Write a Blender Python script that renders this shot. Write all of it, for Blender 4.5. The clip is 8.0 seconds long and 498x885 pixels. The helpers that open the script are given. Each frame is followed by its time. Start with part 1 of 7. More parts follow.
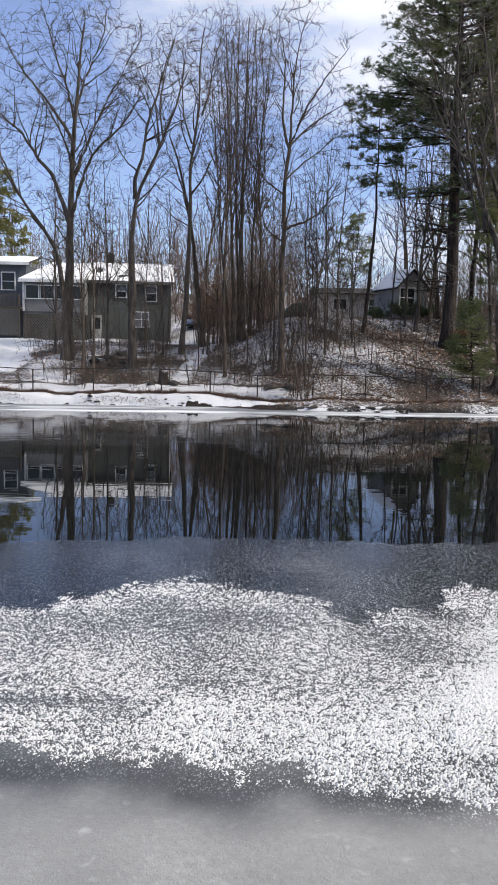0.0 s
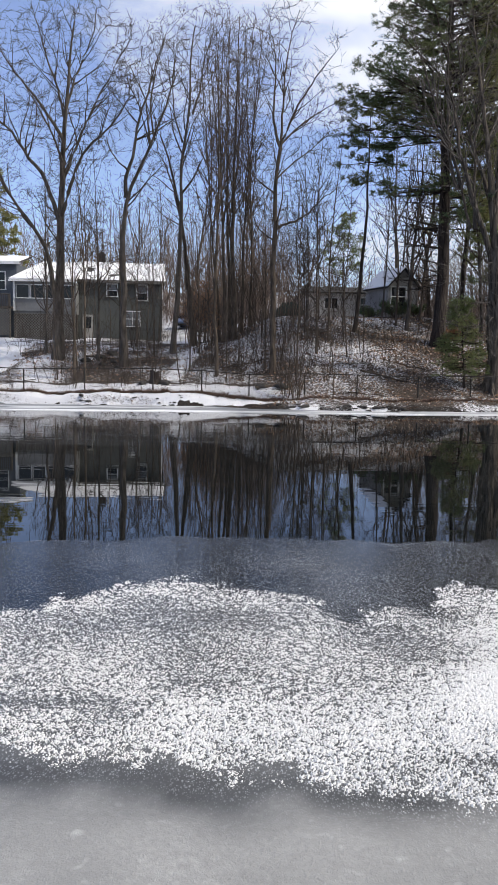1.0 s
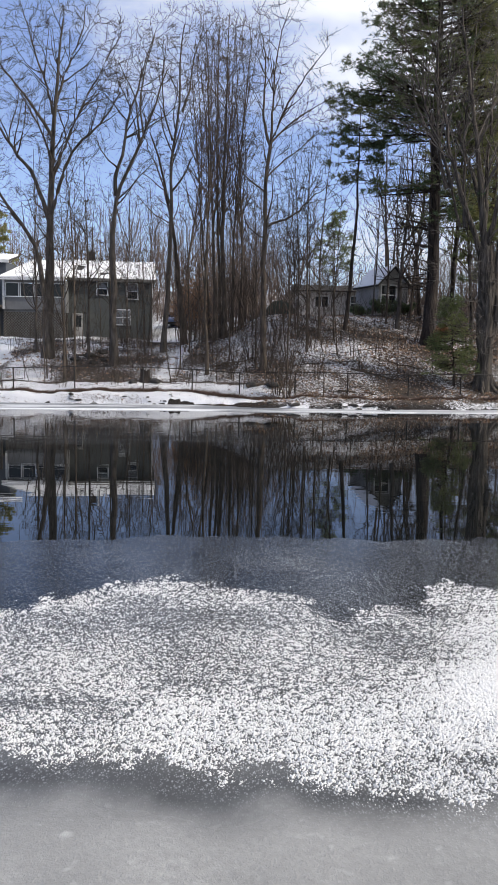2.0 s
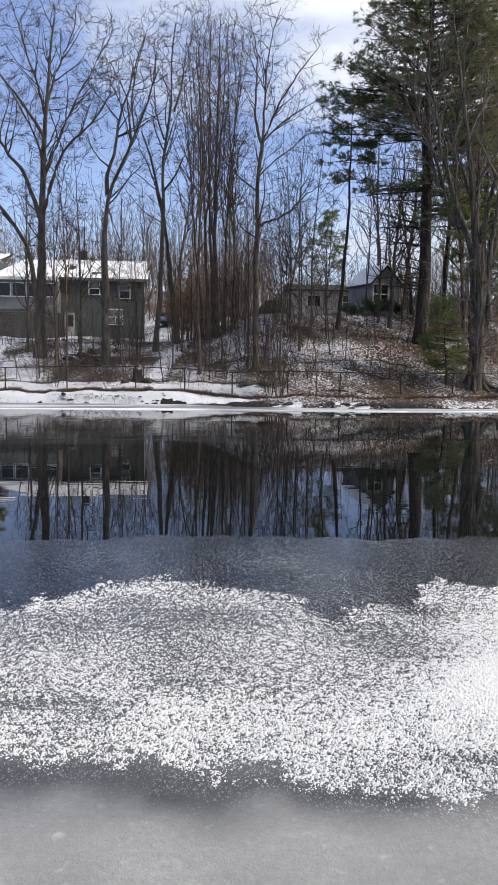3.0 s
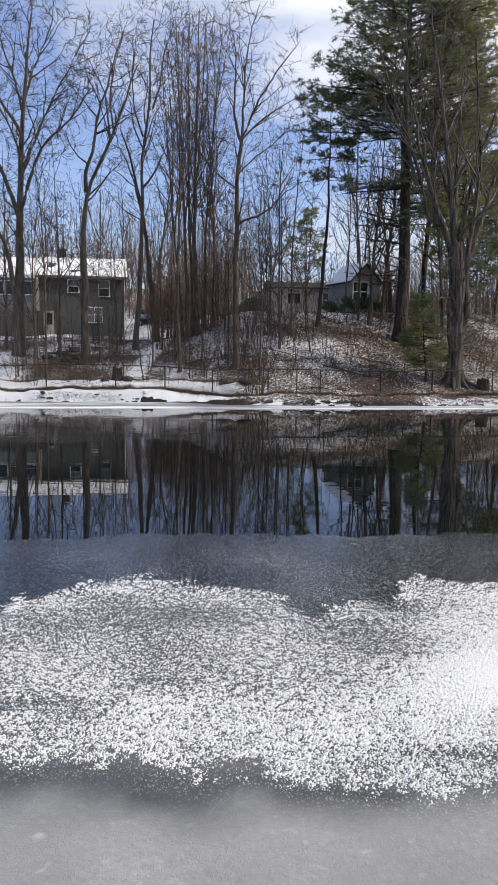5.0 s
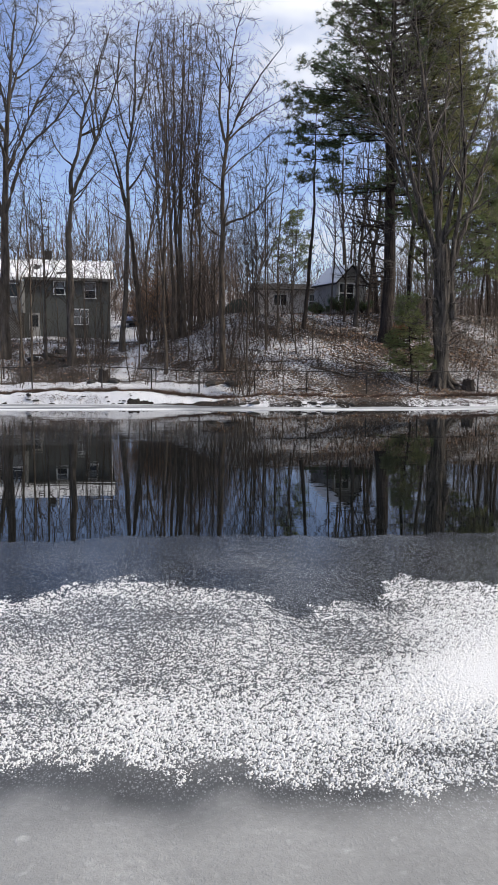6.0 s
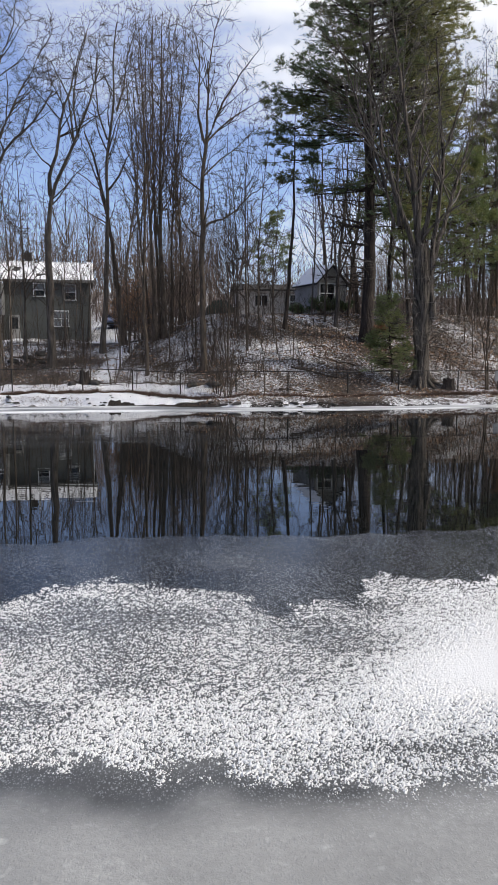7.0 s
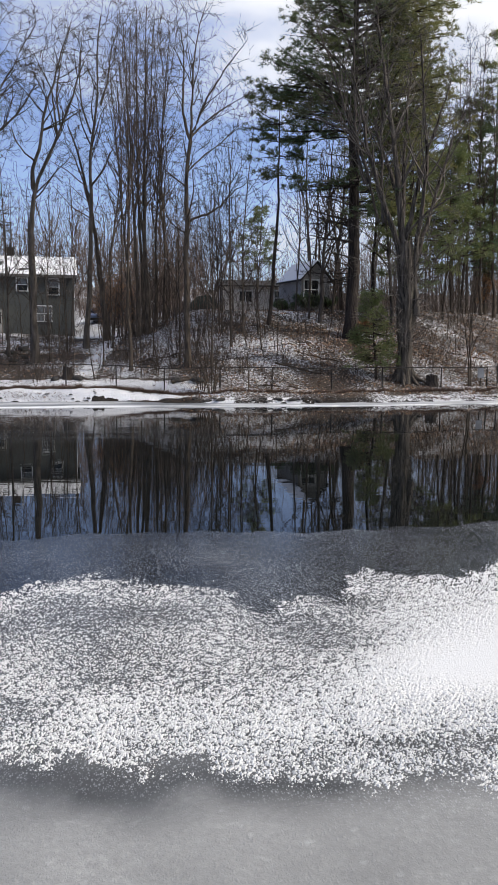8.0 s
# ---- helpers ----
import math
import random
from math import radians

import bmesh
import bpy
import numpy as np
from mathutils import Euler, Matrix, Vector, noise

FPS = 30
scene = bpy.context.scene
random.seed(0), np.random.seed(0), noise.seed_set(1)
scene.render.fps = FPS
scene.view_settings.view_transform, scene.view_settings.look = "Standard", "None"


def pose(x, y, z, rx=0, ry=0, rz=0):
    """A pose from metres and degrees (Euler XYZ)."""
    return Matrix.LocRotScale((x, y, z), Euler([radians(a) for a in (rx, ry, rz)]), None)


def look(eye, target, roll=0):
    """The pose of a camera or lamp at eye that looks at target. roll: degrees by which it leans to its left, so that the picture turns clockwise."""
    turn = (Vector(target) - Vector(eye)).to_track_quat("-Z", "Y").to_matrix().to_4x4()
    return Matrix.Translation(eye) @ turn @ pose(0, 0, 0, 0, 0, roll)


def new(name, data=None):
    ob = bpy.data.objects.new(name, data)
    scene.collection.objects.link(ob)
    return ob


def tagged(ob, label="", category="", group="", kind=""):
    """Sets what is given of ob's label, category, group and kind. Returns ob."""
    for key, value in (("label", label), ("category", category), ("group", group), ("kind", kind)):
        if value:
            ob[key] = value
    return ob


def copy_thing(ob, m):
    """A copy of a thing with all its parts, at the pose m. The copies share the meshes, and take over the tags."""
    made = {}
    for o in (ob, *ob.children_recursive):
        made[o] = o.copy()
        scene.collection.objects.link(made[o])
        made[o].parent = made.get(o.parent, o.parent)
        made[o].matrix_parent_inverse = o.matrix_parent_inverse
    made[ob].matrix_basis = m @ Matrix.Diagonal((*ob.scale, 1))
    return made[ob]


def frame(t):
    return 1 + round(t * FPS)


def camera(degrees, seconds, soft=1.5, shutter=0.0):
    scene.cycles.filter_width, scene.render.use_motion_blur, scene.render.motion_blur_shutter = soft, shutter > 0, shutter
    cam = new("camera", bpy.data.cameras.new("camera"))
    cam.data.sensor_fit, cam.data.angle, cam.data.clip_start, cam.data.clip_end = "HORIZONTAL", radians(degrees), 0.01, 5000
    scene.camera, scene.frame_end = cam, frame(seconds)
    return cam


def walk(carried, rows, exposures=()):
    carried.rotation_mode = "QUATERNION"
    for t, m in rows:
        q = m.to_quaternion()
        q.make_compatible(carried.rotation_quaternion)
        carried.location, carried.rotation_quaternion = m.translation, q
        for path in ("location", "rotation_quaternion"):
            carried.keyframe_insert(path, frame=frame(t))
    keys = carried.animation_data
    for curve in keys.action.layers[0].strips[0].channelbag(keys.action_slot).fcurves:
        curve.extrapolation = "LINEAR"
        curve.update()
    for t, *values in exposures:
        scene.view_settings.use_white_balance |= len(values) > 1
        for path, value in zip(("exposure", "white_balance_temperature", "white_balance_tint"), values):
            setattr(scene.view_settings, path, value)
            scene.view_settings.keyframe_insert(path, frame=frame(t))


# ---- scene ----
# ------------------------------------------------------------------ camera
cam = camera(34.0, 8.0, soft=1.2)
PATH = [  # seconds, x, y, z, yaw, pitch, roll
    (0.0, 0.000, 0.000, 3.300, 0.000, -6.720, -1.200), (0.5, 0.006, 0.014, 3.295, -0.397, -6.754, -1.075),
    (1.0, -0.001, 0.030, 3.293, -0.595, -6.763, -1.075), (1.5, 0.003, 0.046, 3.294, -0.952, -6.823, -1.061),
    (3.0, 0.020, 0.059, 3.293, -1.761, -6.897, -0.895), (3.5, 0.022, 0.063, 3.291, -2.095, -6.951, -0.786),
    (4.0, 0.019, 0.057, 3.295, -2.335, -7.015, -0.748), (4.5, 0.021, 0.063, 3.295, -2.738, -7.060, -0.764),
    (6.0, 0.068, 0.030, 3.298, -4.033, -6.918, -0.600), (6.5, 0.098, 0.021, 3.294, -4.681, -6.866, -0.372),
    (7.0, 0.117, 0.008, 3.292, -5.293, -6.857, -0.215), (7.5, 0.112, 0.013, 3.287, -5.775, -6.984, -0.230),
    (8.0, 0.120, 0.013, 3.293, -6.397, -7.132, -0.459)]
walk(cam, [(t, pose(x, y, z, 90 + pitch, roll, yaw)) for t, x, y, z, yaw, pitch, roll in PATH],
     [(0.0, -0.48), (4.5, -0.53), (8.0, -0.62)])

# ------------------------------------------------------------------ light
SUN_AZ, SUN_EL = 102.0, 41.0     # degrees clockwise from +y, degrees up
world = bpy.data.worlds.new("world")
scene.world = world
world.use_nodes = True
wn, wl = world.node_tree.nodes, world.node_tree.links
wn.clear()
w_out, w_bg, sky = wn.new("ShaderNodeOutputWorld"), wn.new("ShaderNodeBackground"), wn.new("ShaderNodeTexSky")
sky.sky_type, sky.sun_disc = "NISHITA", False
sky.sun_elevation, sky.sun_rotation = radians(SUN_EL), radians(SUN_AZ)
sky.air_density, sky.dust_density, sky.ozone_density = 1.0, 0.3, 1.6
# broken cloud over the blue
w_tc, w_map = wn.new("ShaderNodeTexCoord"), wn.new("ShaderNodeMapping")
w_map.inputs["Scale"].default_value = (1.0, 1.0, 2.6)
w_map.inputs["Location"].default_value = (0.9, 0.25, 0.1)
w_noise, w_ramp = wn.new("ShaderNodeTexNoise"), wn.new("ShaderNodeValToRGB")
w_noise.inputs["Scale"].default_value, w_noise.inputs["Detail"].default_value, w_noise.inputs["Roughness"].default_value = 2.2, 7.0, 0.55
w_ramp.color_ramp.elements[0].position, w_ramp.color_ramp.elements[1].position = 0.65, 0.84
w_ramp.color_ramp.elements[0].color = (0.1, 0.1, 0.1, 1)
w_mix = wn.new("ShaderNodeMix")
w_mix.data_type = "RGBA"
w_mix.inputs["B"].default_value = (10.4, 10.6, 11.2, 1)
wl.new(w_tc.outputs["Generated"], w_map.inputs["Vector"])
wl.new(w_map.outputs["Vector"], w_noise.inputs["Vector"])
# the bank of cloud stands higher up and to the right
w_sep, w_band, w_hi, w_side = wn.new("ShaderNodeSeparateXYZ"), wn.new("ShaderNodeMapRange"), wn.new("ShaderNodeMath"), wn.new("ShaderNodeMath")
w_hi.operation, w_side.operation = "ADD", "MULTIPLY_ADD"
w_side.inputs[1].default_value = 0.75
w_band.inputs["From Min"].default_value, w_band.inputs["From Max"].default_value, w_band.inputs["To Max"].default_value = 0.18, 0.4, 0.34
wl.new(w_tc.outputs["Generated"], w_sep.inputs["Vector"])
wl.new(w_sep.outputs["Z"], w_band.inputs["Value"])
wl.new(w_band.outputs["Result"], w_hi.inputs[0])
wl.new(w_noise.outputs["Fac"], w_hi.inputs[1])
wl.new(w_sep.outputs["X"], w_side.inputs[0])
wl.new(w_hi.outputs[0], w_side.inputs[2])
wl.new(w_side.outputs[0], w_ramp.inputs["Fac"])
wl.new(w_ramp.outputs["Color"], w_mix.inputs["Factor"])
w_blue = wn.new("ShaderNodeMix")
w_blue.data_type, w_blue.blend_type = "RGBA", "MULTIPLY"
w_blue.inputs["Factor"].default_value, w_blue.inputs["B"].default_value = 1.0, (1.2, 1.25, 1.62, 1)
wl.new(sky.outputs["Color"], w_blue.inputs["A"])
wl.new(w_blue.outputs["Result"], w_mix.inputs["A"])
wl.new(w_mix.outputs["Result"], w_bg.inputs["Color"])
w_bg.inputs["Strength"].default_value = 0.15
wl.new(w_bg.outputs["Background"], w_out.inputs["Surface"])

sun = new("sun", bpy.data.lights.new("sun", "SUN"))
sun.data.energy, sun.data.angle, sun.data.color = 4.9, radians(0.53), (1.0, 0.93, 0.83)
az, el = radians(SUN_AZ), radians(SUN_EL)
SUN_DIR = Vector((math.sin(az) * math.cos(el), math.cos(az) * math.cos(el), math.sin(el)))
sun.matrix_world = look(SUN_DIR * 200, (0, 0, 0))


# ------------------------------------------------------------------ materials
def nodes_of(name):
    m = bpy.data.materials.new(name)
    m.use_nodes = True
    n, l = m.node_tree.nodes, m.node_tree.links
    return m, n, l, n["Principled BSDF"]


def noise_node(n, l, vec, scale, detail=4.0, rough=0.55, lo=0.35, hi=0.65):
    t = n.new("ShaderNodeTexNoise")
    t.inputs["Scale"].default_value, t.inputs["Detail"].default_value, t.inputs["Roughness"].default_value = scale, detail, rough
    l.new(vec, t.inputs["Vector"])
    r = n.new("ShaderNodeMapRange")
    r.inputs["From Min"].default_value, r.inputs["From Max"].default_value = lo, hi
    l.new(t.outputs["Fac"], r.inputs["Value"])
    return r.outputs["Result"]


def mixed(n, l, fac, a, b):
    m = n.new("ShaderNodeMix")
    m.data_type = "RGBA"
    for key, v in (("A", a), ("B", b)):
        if isinstance(v, tuple):
            m.inputs[key].default_value = (*v, 1)
        else:
            l.new(v, m.inputs[key])
    if isinstance(fac, float):
        m.inputs["Factor"].default_value = fac
    else:
        l.new(fac, m.inputs["Factor"])
    return m.outputs["Result"]


def bumped(n, l, b, height, strength, dist):
    k = n.new("ShaderNodeBump")
    k.inputs["Strength"].default_value, k.inputs["Distance"].default_value = strength, dist
    l.new(height, k.inputs["Height"])
    l.new(k.outputs["Normal"], b.inputs["Normal"])


def surface(name, c1, c2, rough=0.8, big=0.8, fine=14.0, stain=None, bump=0.4, dist=0.01, stretch=(1, 1, 1), metal=0.0, spec=0.3):
    """Two colours mixed by fine grain, darkened by large soft stains, with a fine relief."""
    m, n, l, b = nodes_of(name)
    tc, mp = n.new("ShaderNodeTexCoord"), n.new("ShaderNodeMapping")
    mp.inputs["Scale"].default_value = stretch
    l.new(tc.outputs["Object"], mp.inputs["Vector"])
    v = mp.outputs["Vector"]
    f = noise_node(n, l, v, fine, 5.0)
    col = mixed(n, l, f, c1, c2)
    g = noise_node(n, l, v, big, 3.0, lo=0.4, hi=0.72)
    col = mixed(n, l, g, col, stain or tuple(0.6 * q for q in c1))
    l.new(col, b.inputs["Base Color"])
    b.inputs["Roughness"].default_value, b.inputs["Metallic"].default_value = rough, metal
    b.inputs["Specular IOR Level"].default_value = spec
    bumped(n, l, b, f, bump, dist)
    return m


BARK_GREY = surface("bark_grey", (0.15, 0.127, 0.108), (0.03, 0.025, 0.021), 0.9, 0.5, 6.0, bump=1.0, dist=0.05, stretch=(1, 1, 0.25))
BARK_BROWN = surface("bark_brown", (0.155, 0.12, 0.092), (0.03, 0.024, 0.018), 0.9, 0.5, 6.0, bump=1.0, dist=0.05, stretch=(1, 1, 0.25))
BARK_PINE = surface("bark_pine", (0.085, 0.066, 0.055), (0.016, 0.013, 0.012), 0.95, 0.6, 5.0, bump=1.0, dist=0.08, stretch=(1, 1, 0.22))
BARK_OLD = surface("bark_old", (0.2, 0.17, 0.142), (0.018, 0.0155, 0.0135), 0.92, 0.9, 7.0, bump=1.0, dist=0.1, stretch=(1, 1, 0.12))
BARK_PALE = surface("bark_pale", (0.34, 0.29, 0.24), (0.2, 0.165, 0.135), 0.85, 0.9, 8.0, bump=0.4)
TWIG = surface("twig", (0.085, 0.066, 0.054), (0.045, 0.035, 0.029), 0.9, 0.6, 5.0, bump=0.1)
TWIG_WARM = surface("twig_warm", (0.14, 0.105, 0.081), (0.07, 0.053, 0.041), 0.9, 0.6, 5.0, bump=0.1)
TWIG_PALE = surface("twig_pale", (0.22, 0.19, 0.165), (0.1, 0.087, 0.076), 0.85, 0.8, 6.0, bump=0.2)
TWIG_FAR = surface("twig_far", (0.22, 0.165, 0.135), (0.14, 0.105, 0.088), 0.9, 0.05, 0.3, bump=0.0)
TWIG_RED = surface("twig_red", (0.16, 0.095, 0.07), (0.09, 0.055, 0.042), 0.9, 0.6, 5.0, bump=0.1)
TWIG_RUST = surface("twig_rust", (0.25, 0.185, 0.14), (0.13, 0.098, 0.076), 0.9, 0.08, 0.6, bump=0.0)
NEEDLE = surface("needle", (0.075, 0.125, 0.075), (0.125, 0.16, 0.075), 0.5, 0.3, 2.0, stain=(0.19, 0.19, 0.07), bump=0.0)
# NEEDLE_SUN is needles in a sunlit olive, the light put into the colour
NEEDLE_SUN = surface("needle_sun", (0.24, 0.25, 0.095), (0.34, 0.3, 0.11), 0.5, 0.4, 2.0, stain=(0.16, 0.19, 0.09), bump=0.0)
NEEDLE_YOUNG = surface("needle_young", (0.16, 0.2, 0.08), (0.26, 0.27, 0.11), 0.5, 0.4, 2.0, stain=(0.14, 0.19, 0.08), bump=0.0)


def let_through(m, share):
    """Thin leaves and needles pass some light on."""
    n, l = m.node_tree.nodes, m.node_tree.links
    b = n["Principled BSDF"]
    t, k = n.new("ShaderNodeBsdfTranslucent"), n.new("ShaderNodeMixShader")
    l.new(b.inputs["Base Color"].links[0].from_socket, t.inputs["Color"])
    k.inputs["Fac"].default_value = share
    l.new(b.outputs["BSDF"], k.inputs[1])
    l.new(t.outputs["BSDF"], k.inputs[2])
    l.new(k.outputs["Shader"], n["Material Output"].inputs["Surface"])


let_through(NEEDLE, 0.45)
let_through(NEEDLE_SUN, 0.45)
let_through(NEEDLE_YOUNG, 0.4)
SNOW = surface("snow", (0.87, 0.87, 0.87), (0.8, 0.8, 0.81), 0.7, 0.5, 30.0, stain=(0.78, 0.78, 0.8), bump=0.3, dist=0.01)
ICE_SNOW = surface("ice_snow", (0.86, 0.855, 0.845), (0.58, 0.58, 0.58), 0.65, 1.2, 70.0, stain=(0.7, 0.7, 0.7), bump=0.5, dist=0.006)


def shelf_material():
    """Grey bank ice, white where rime and blown snow lie on it (mesh attribute 'rime')."""
    m, n, l, b = nodes_of("shelf_ice")
    tc, mp, at = n.new("ShaderNodeTexCoord"), n.new("ShaderNodeMapping"), n.new("ShaderNodeAttribute")
    mp.inputs["Scale"].default_value = (0.2, 2.5, 1)
    at.attribute_name = "rime"
    l.new(tc.outputs["Object"], mp.inputs["Vector"])
    streak = noise_node(n, l, mp.outputs["Vector"], 3.0, 6.0, 0.7)
    grain = noise_node(n, l, tc.outputs["Object"], 25.0, 4.0)
    grey = mixed(n, l, streak, (0.23, 0.242, 0.258), (0.11, 0.12, 0.133))
    white = mixed(n, l, grain, (0.84, 0.84, 0.85), (0.66, 0.67, 0.69))
    l.new(mixed(n, l, at.outputs["Fac"], grey, white), b.inputs["Base Color"])
    b.inputs["Roughness"].default_value = 0.5
    bumped(n, l, b, streak, 0.3, 0.02)
    return m


SHELF_ICE = shelf_material()
SHINGLE = surface("wall_shingle", (0.1, 0.104, 0.099), (0.068, 0.071, 0.068), 0.85, 0.4, 6.0, stain=(0.095, 0.098, 0.085), bump=0.4, stretch=(1, 1, 3))
SIDING_GREY = surface("siding_grey", (0.2, 0.2, 0.2), (0.17, 0.17, 0.172), 0.7, 0.5, 5.0, bump=0.2)
SIDING_BLUE = surface("siding_blue", (0.115, 0.127, 0.147), (0.095, 0.106, 0.124), 0.7, 0.5, 5.0, bump=0.2)
SIDING_TAN = surface("siding_tan", (0.64, 0.61, 0.58), (0.56, 0.53, 0.5), 0.75, 0.5, 5.0, bump=0.2)
SIDING_SHED = surface("siding_shed", (0.4, 0.38, 0.355), (0.33, 0.31, 0.29), 0.75, 0.5, 5.0, bump=0.2)
TRIM = surface("white_trim", (0.8, 0.8, 0.79), (0.7, 0.7, 0.7), 0.6, 1.2, 8.0, bump=0.1)
DARK_WOOD = surface("dark_wood", (0.1, 0.085, 0.07), (0.065, 0.055, 0.048), 0.85, 0.8, 8.0, bump=0.3)
LATTICE = surface("lattice_wood", (0.2, 0.19, 0.175), (0.14, 0.13, 0.12), 0.85, 0.8, 8.0, bump=0.2)
ROOF_DARK = surface("roof_shingle", (0.07, 0.065, 0.062), (0.045, 0.042, 0.04), 0.9, 0.8, 12.0, bump=0.4)
FENCE_METAL = surface("fence_metal", (0.05, 0.045, 0.042), (0.03, 0.028, 0.026), 0.6, 1.0, 20.0, bump=0.1, metal=0.3)
DARK_GREEN = surface("dark_green_cover", (0.05, 0.068, 0.062), (0.035, 0.048, 0.044), 0.7, 1.0, 8.0, bump=0.2)
ROCK = surface("rock", (0.085, 0.078, 0.073), (0.03, 0.028, 0.026), 0.9, 1.2, 7.0, bump=0.7, dist=0.03)


def leaf_material():
    """Fallen leaves, each of its own brown."""
    m, n, l, b = nodes_of("fallen_leaf")
    g, r = n.new("ShaderNodeNewGeometry"), n.new("ShaderNodeValToRGB")
    l.new(g.outputs["Random Per Island"], r.inputs["Fac"])
    e = r.color_ramp.elements
    e[0].color, e[1].color = (0.09, 0.062, 0.048, 1), (0.58, 0.45, 0.36, 1)
    k = e.new(0.55)
    k.color = (0.32, 0.18, 0.095, 1)
    l.new(r.outputs["Color"], b.inputs["Base Color"])
    b.inputs["Roughness"].default_value = 0.8
    return m


LEAF = leaf_material()
LEAF_ORANGE = surface("leaf_orange", (0.34, 0.18, 0.085), (0.24, 0.13, 0.07), 0.8, 0.6, 4.0, stain=(0.36, 0.22, 0.13), bump=0.0)
let_through(LEAF_ORANGE, 0.35)
DRY_GRASS = surface("dry_grass", (0.18, 0.118, 0.088), (0.075, 0.05, 0.04), 0.9, 0.6, 5.0, bump=0.0)
CAR_BLUE = surface("car_paint", (0.2, 0.27, 0.46), (0.18, 0.245, 0.42), 0.3, 1.0, 10.0, bump=0.0, metal=0.0, spec=0.5)
RUBBER = surface("rubber", (0.02, 0.02, 0.02), (0.03, 0.03, 0.03), 0.8, 2.0, 20.0)
SIGN_GREY = surface("sign_metal", (0.3, 0.31, 0.33), (0.25, 0.26, 0.28), 0.5, 2.0, 10.0, bump=0.0, metal=0.4)
BRICK = surface("chimney_brick", (0.07, 0.06, 0.055), (0.05, 0.043, 0.04), 0.9, 1.0, 10.0)


def glass_dark():
    m, n, l, b = nodes_of("window_glass")
    b.inputs["Base Color"].default_value = (0.012, 0.013, 0.015, 1)
    b.inputs["Roughness"].default_value = 0.04
    b.inputs["Specular IOR Level"].default_value = 0.35
    return m


GLASS = glass_dark()
BLIND = surface("window_blind", (0.2, 0.21, 0.22), (0.15, 0.16, 0.17), 0.25, 1.0, 5.0, bump=0.0, spec=0.5)


def ground_material():
    """Leaf litter and soil, with lying snow where the mesh attribute 'snow' and the patch noise let it lie."""
    m, n, l, b = nodes_of("ground_litter")
    tc = n.new("ShaderNodeTexCoord")
    v = tc.outputs["Object"]
    f = noise_node(n, l, v, 9.0, 6.0, 0.7)
    f2 = noise_node(n, l, v, 0.45, 3.0)
    litter = mixed(n, l, f, (0.15, 0.11, 0.082), (0.028, 0.024, 0.021))
    litter = mixed(n, l, f2, litter, (0.065, 0.05, 0.041))
    mud = n.new("ShaderNodeAttribute")
    mud.attribute_name = "mud"
    litter = mixed(n, l, mud.outputs["Fac"], litter, mixed(n, l, f, (0.045, 0.037, 0.031), (0.014, 0.012, 0.011)))
    at = n.new("ShaderNodeAttribute")
    at.attribute_name = "snow"
    p = n.new("ShaderNodeTexNoise")
    p.inputs["Scale"].default_value, p.inputs["Detail"].default_value, p.inputs["Roughness"].default_value = 8.0, 8.0, 0.8
    l.new(v, p.inputs["Vector"])
    add = n.new("ShaderNodeMath")
    add.operation = "ADD"
    l.new(at.outputs["Fac"], add.inputs[0])
    l.new(p.outputs["Fac"], add.inputs[1])
    r = n.new("ShaderNodeMapRange")
    r.inputs["From Min"].default_value, r.inputs["From Max"].default_value = 0.955, 1.035
    l.new(add.outputs[0], r.inputs["Value"])
    s = mixed(n, l, f2, (0.84, 0.84, 0.86), (0.74, 0.74, 0.77))
    l.new(mixed(n, l, r.outputs["Result"], litter, s), b.inputs["Base Color"])
    b.inputs["Roughness"].default_value = 0.85
    b.inputs["Specular IOR Level"].default_value = 0.2
    bumped(n, l, b, f, 0.8, 0.06)
    return m


GROUND = ground_material()


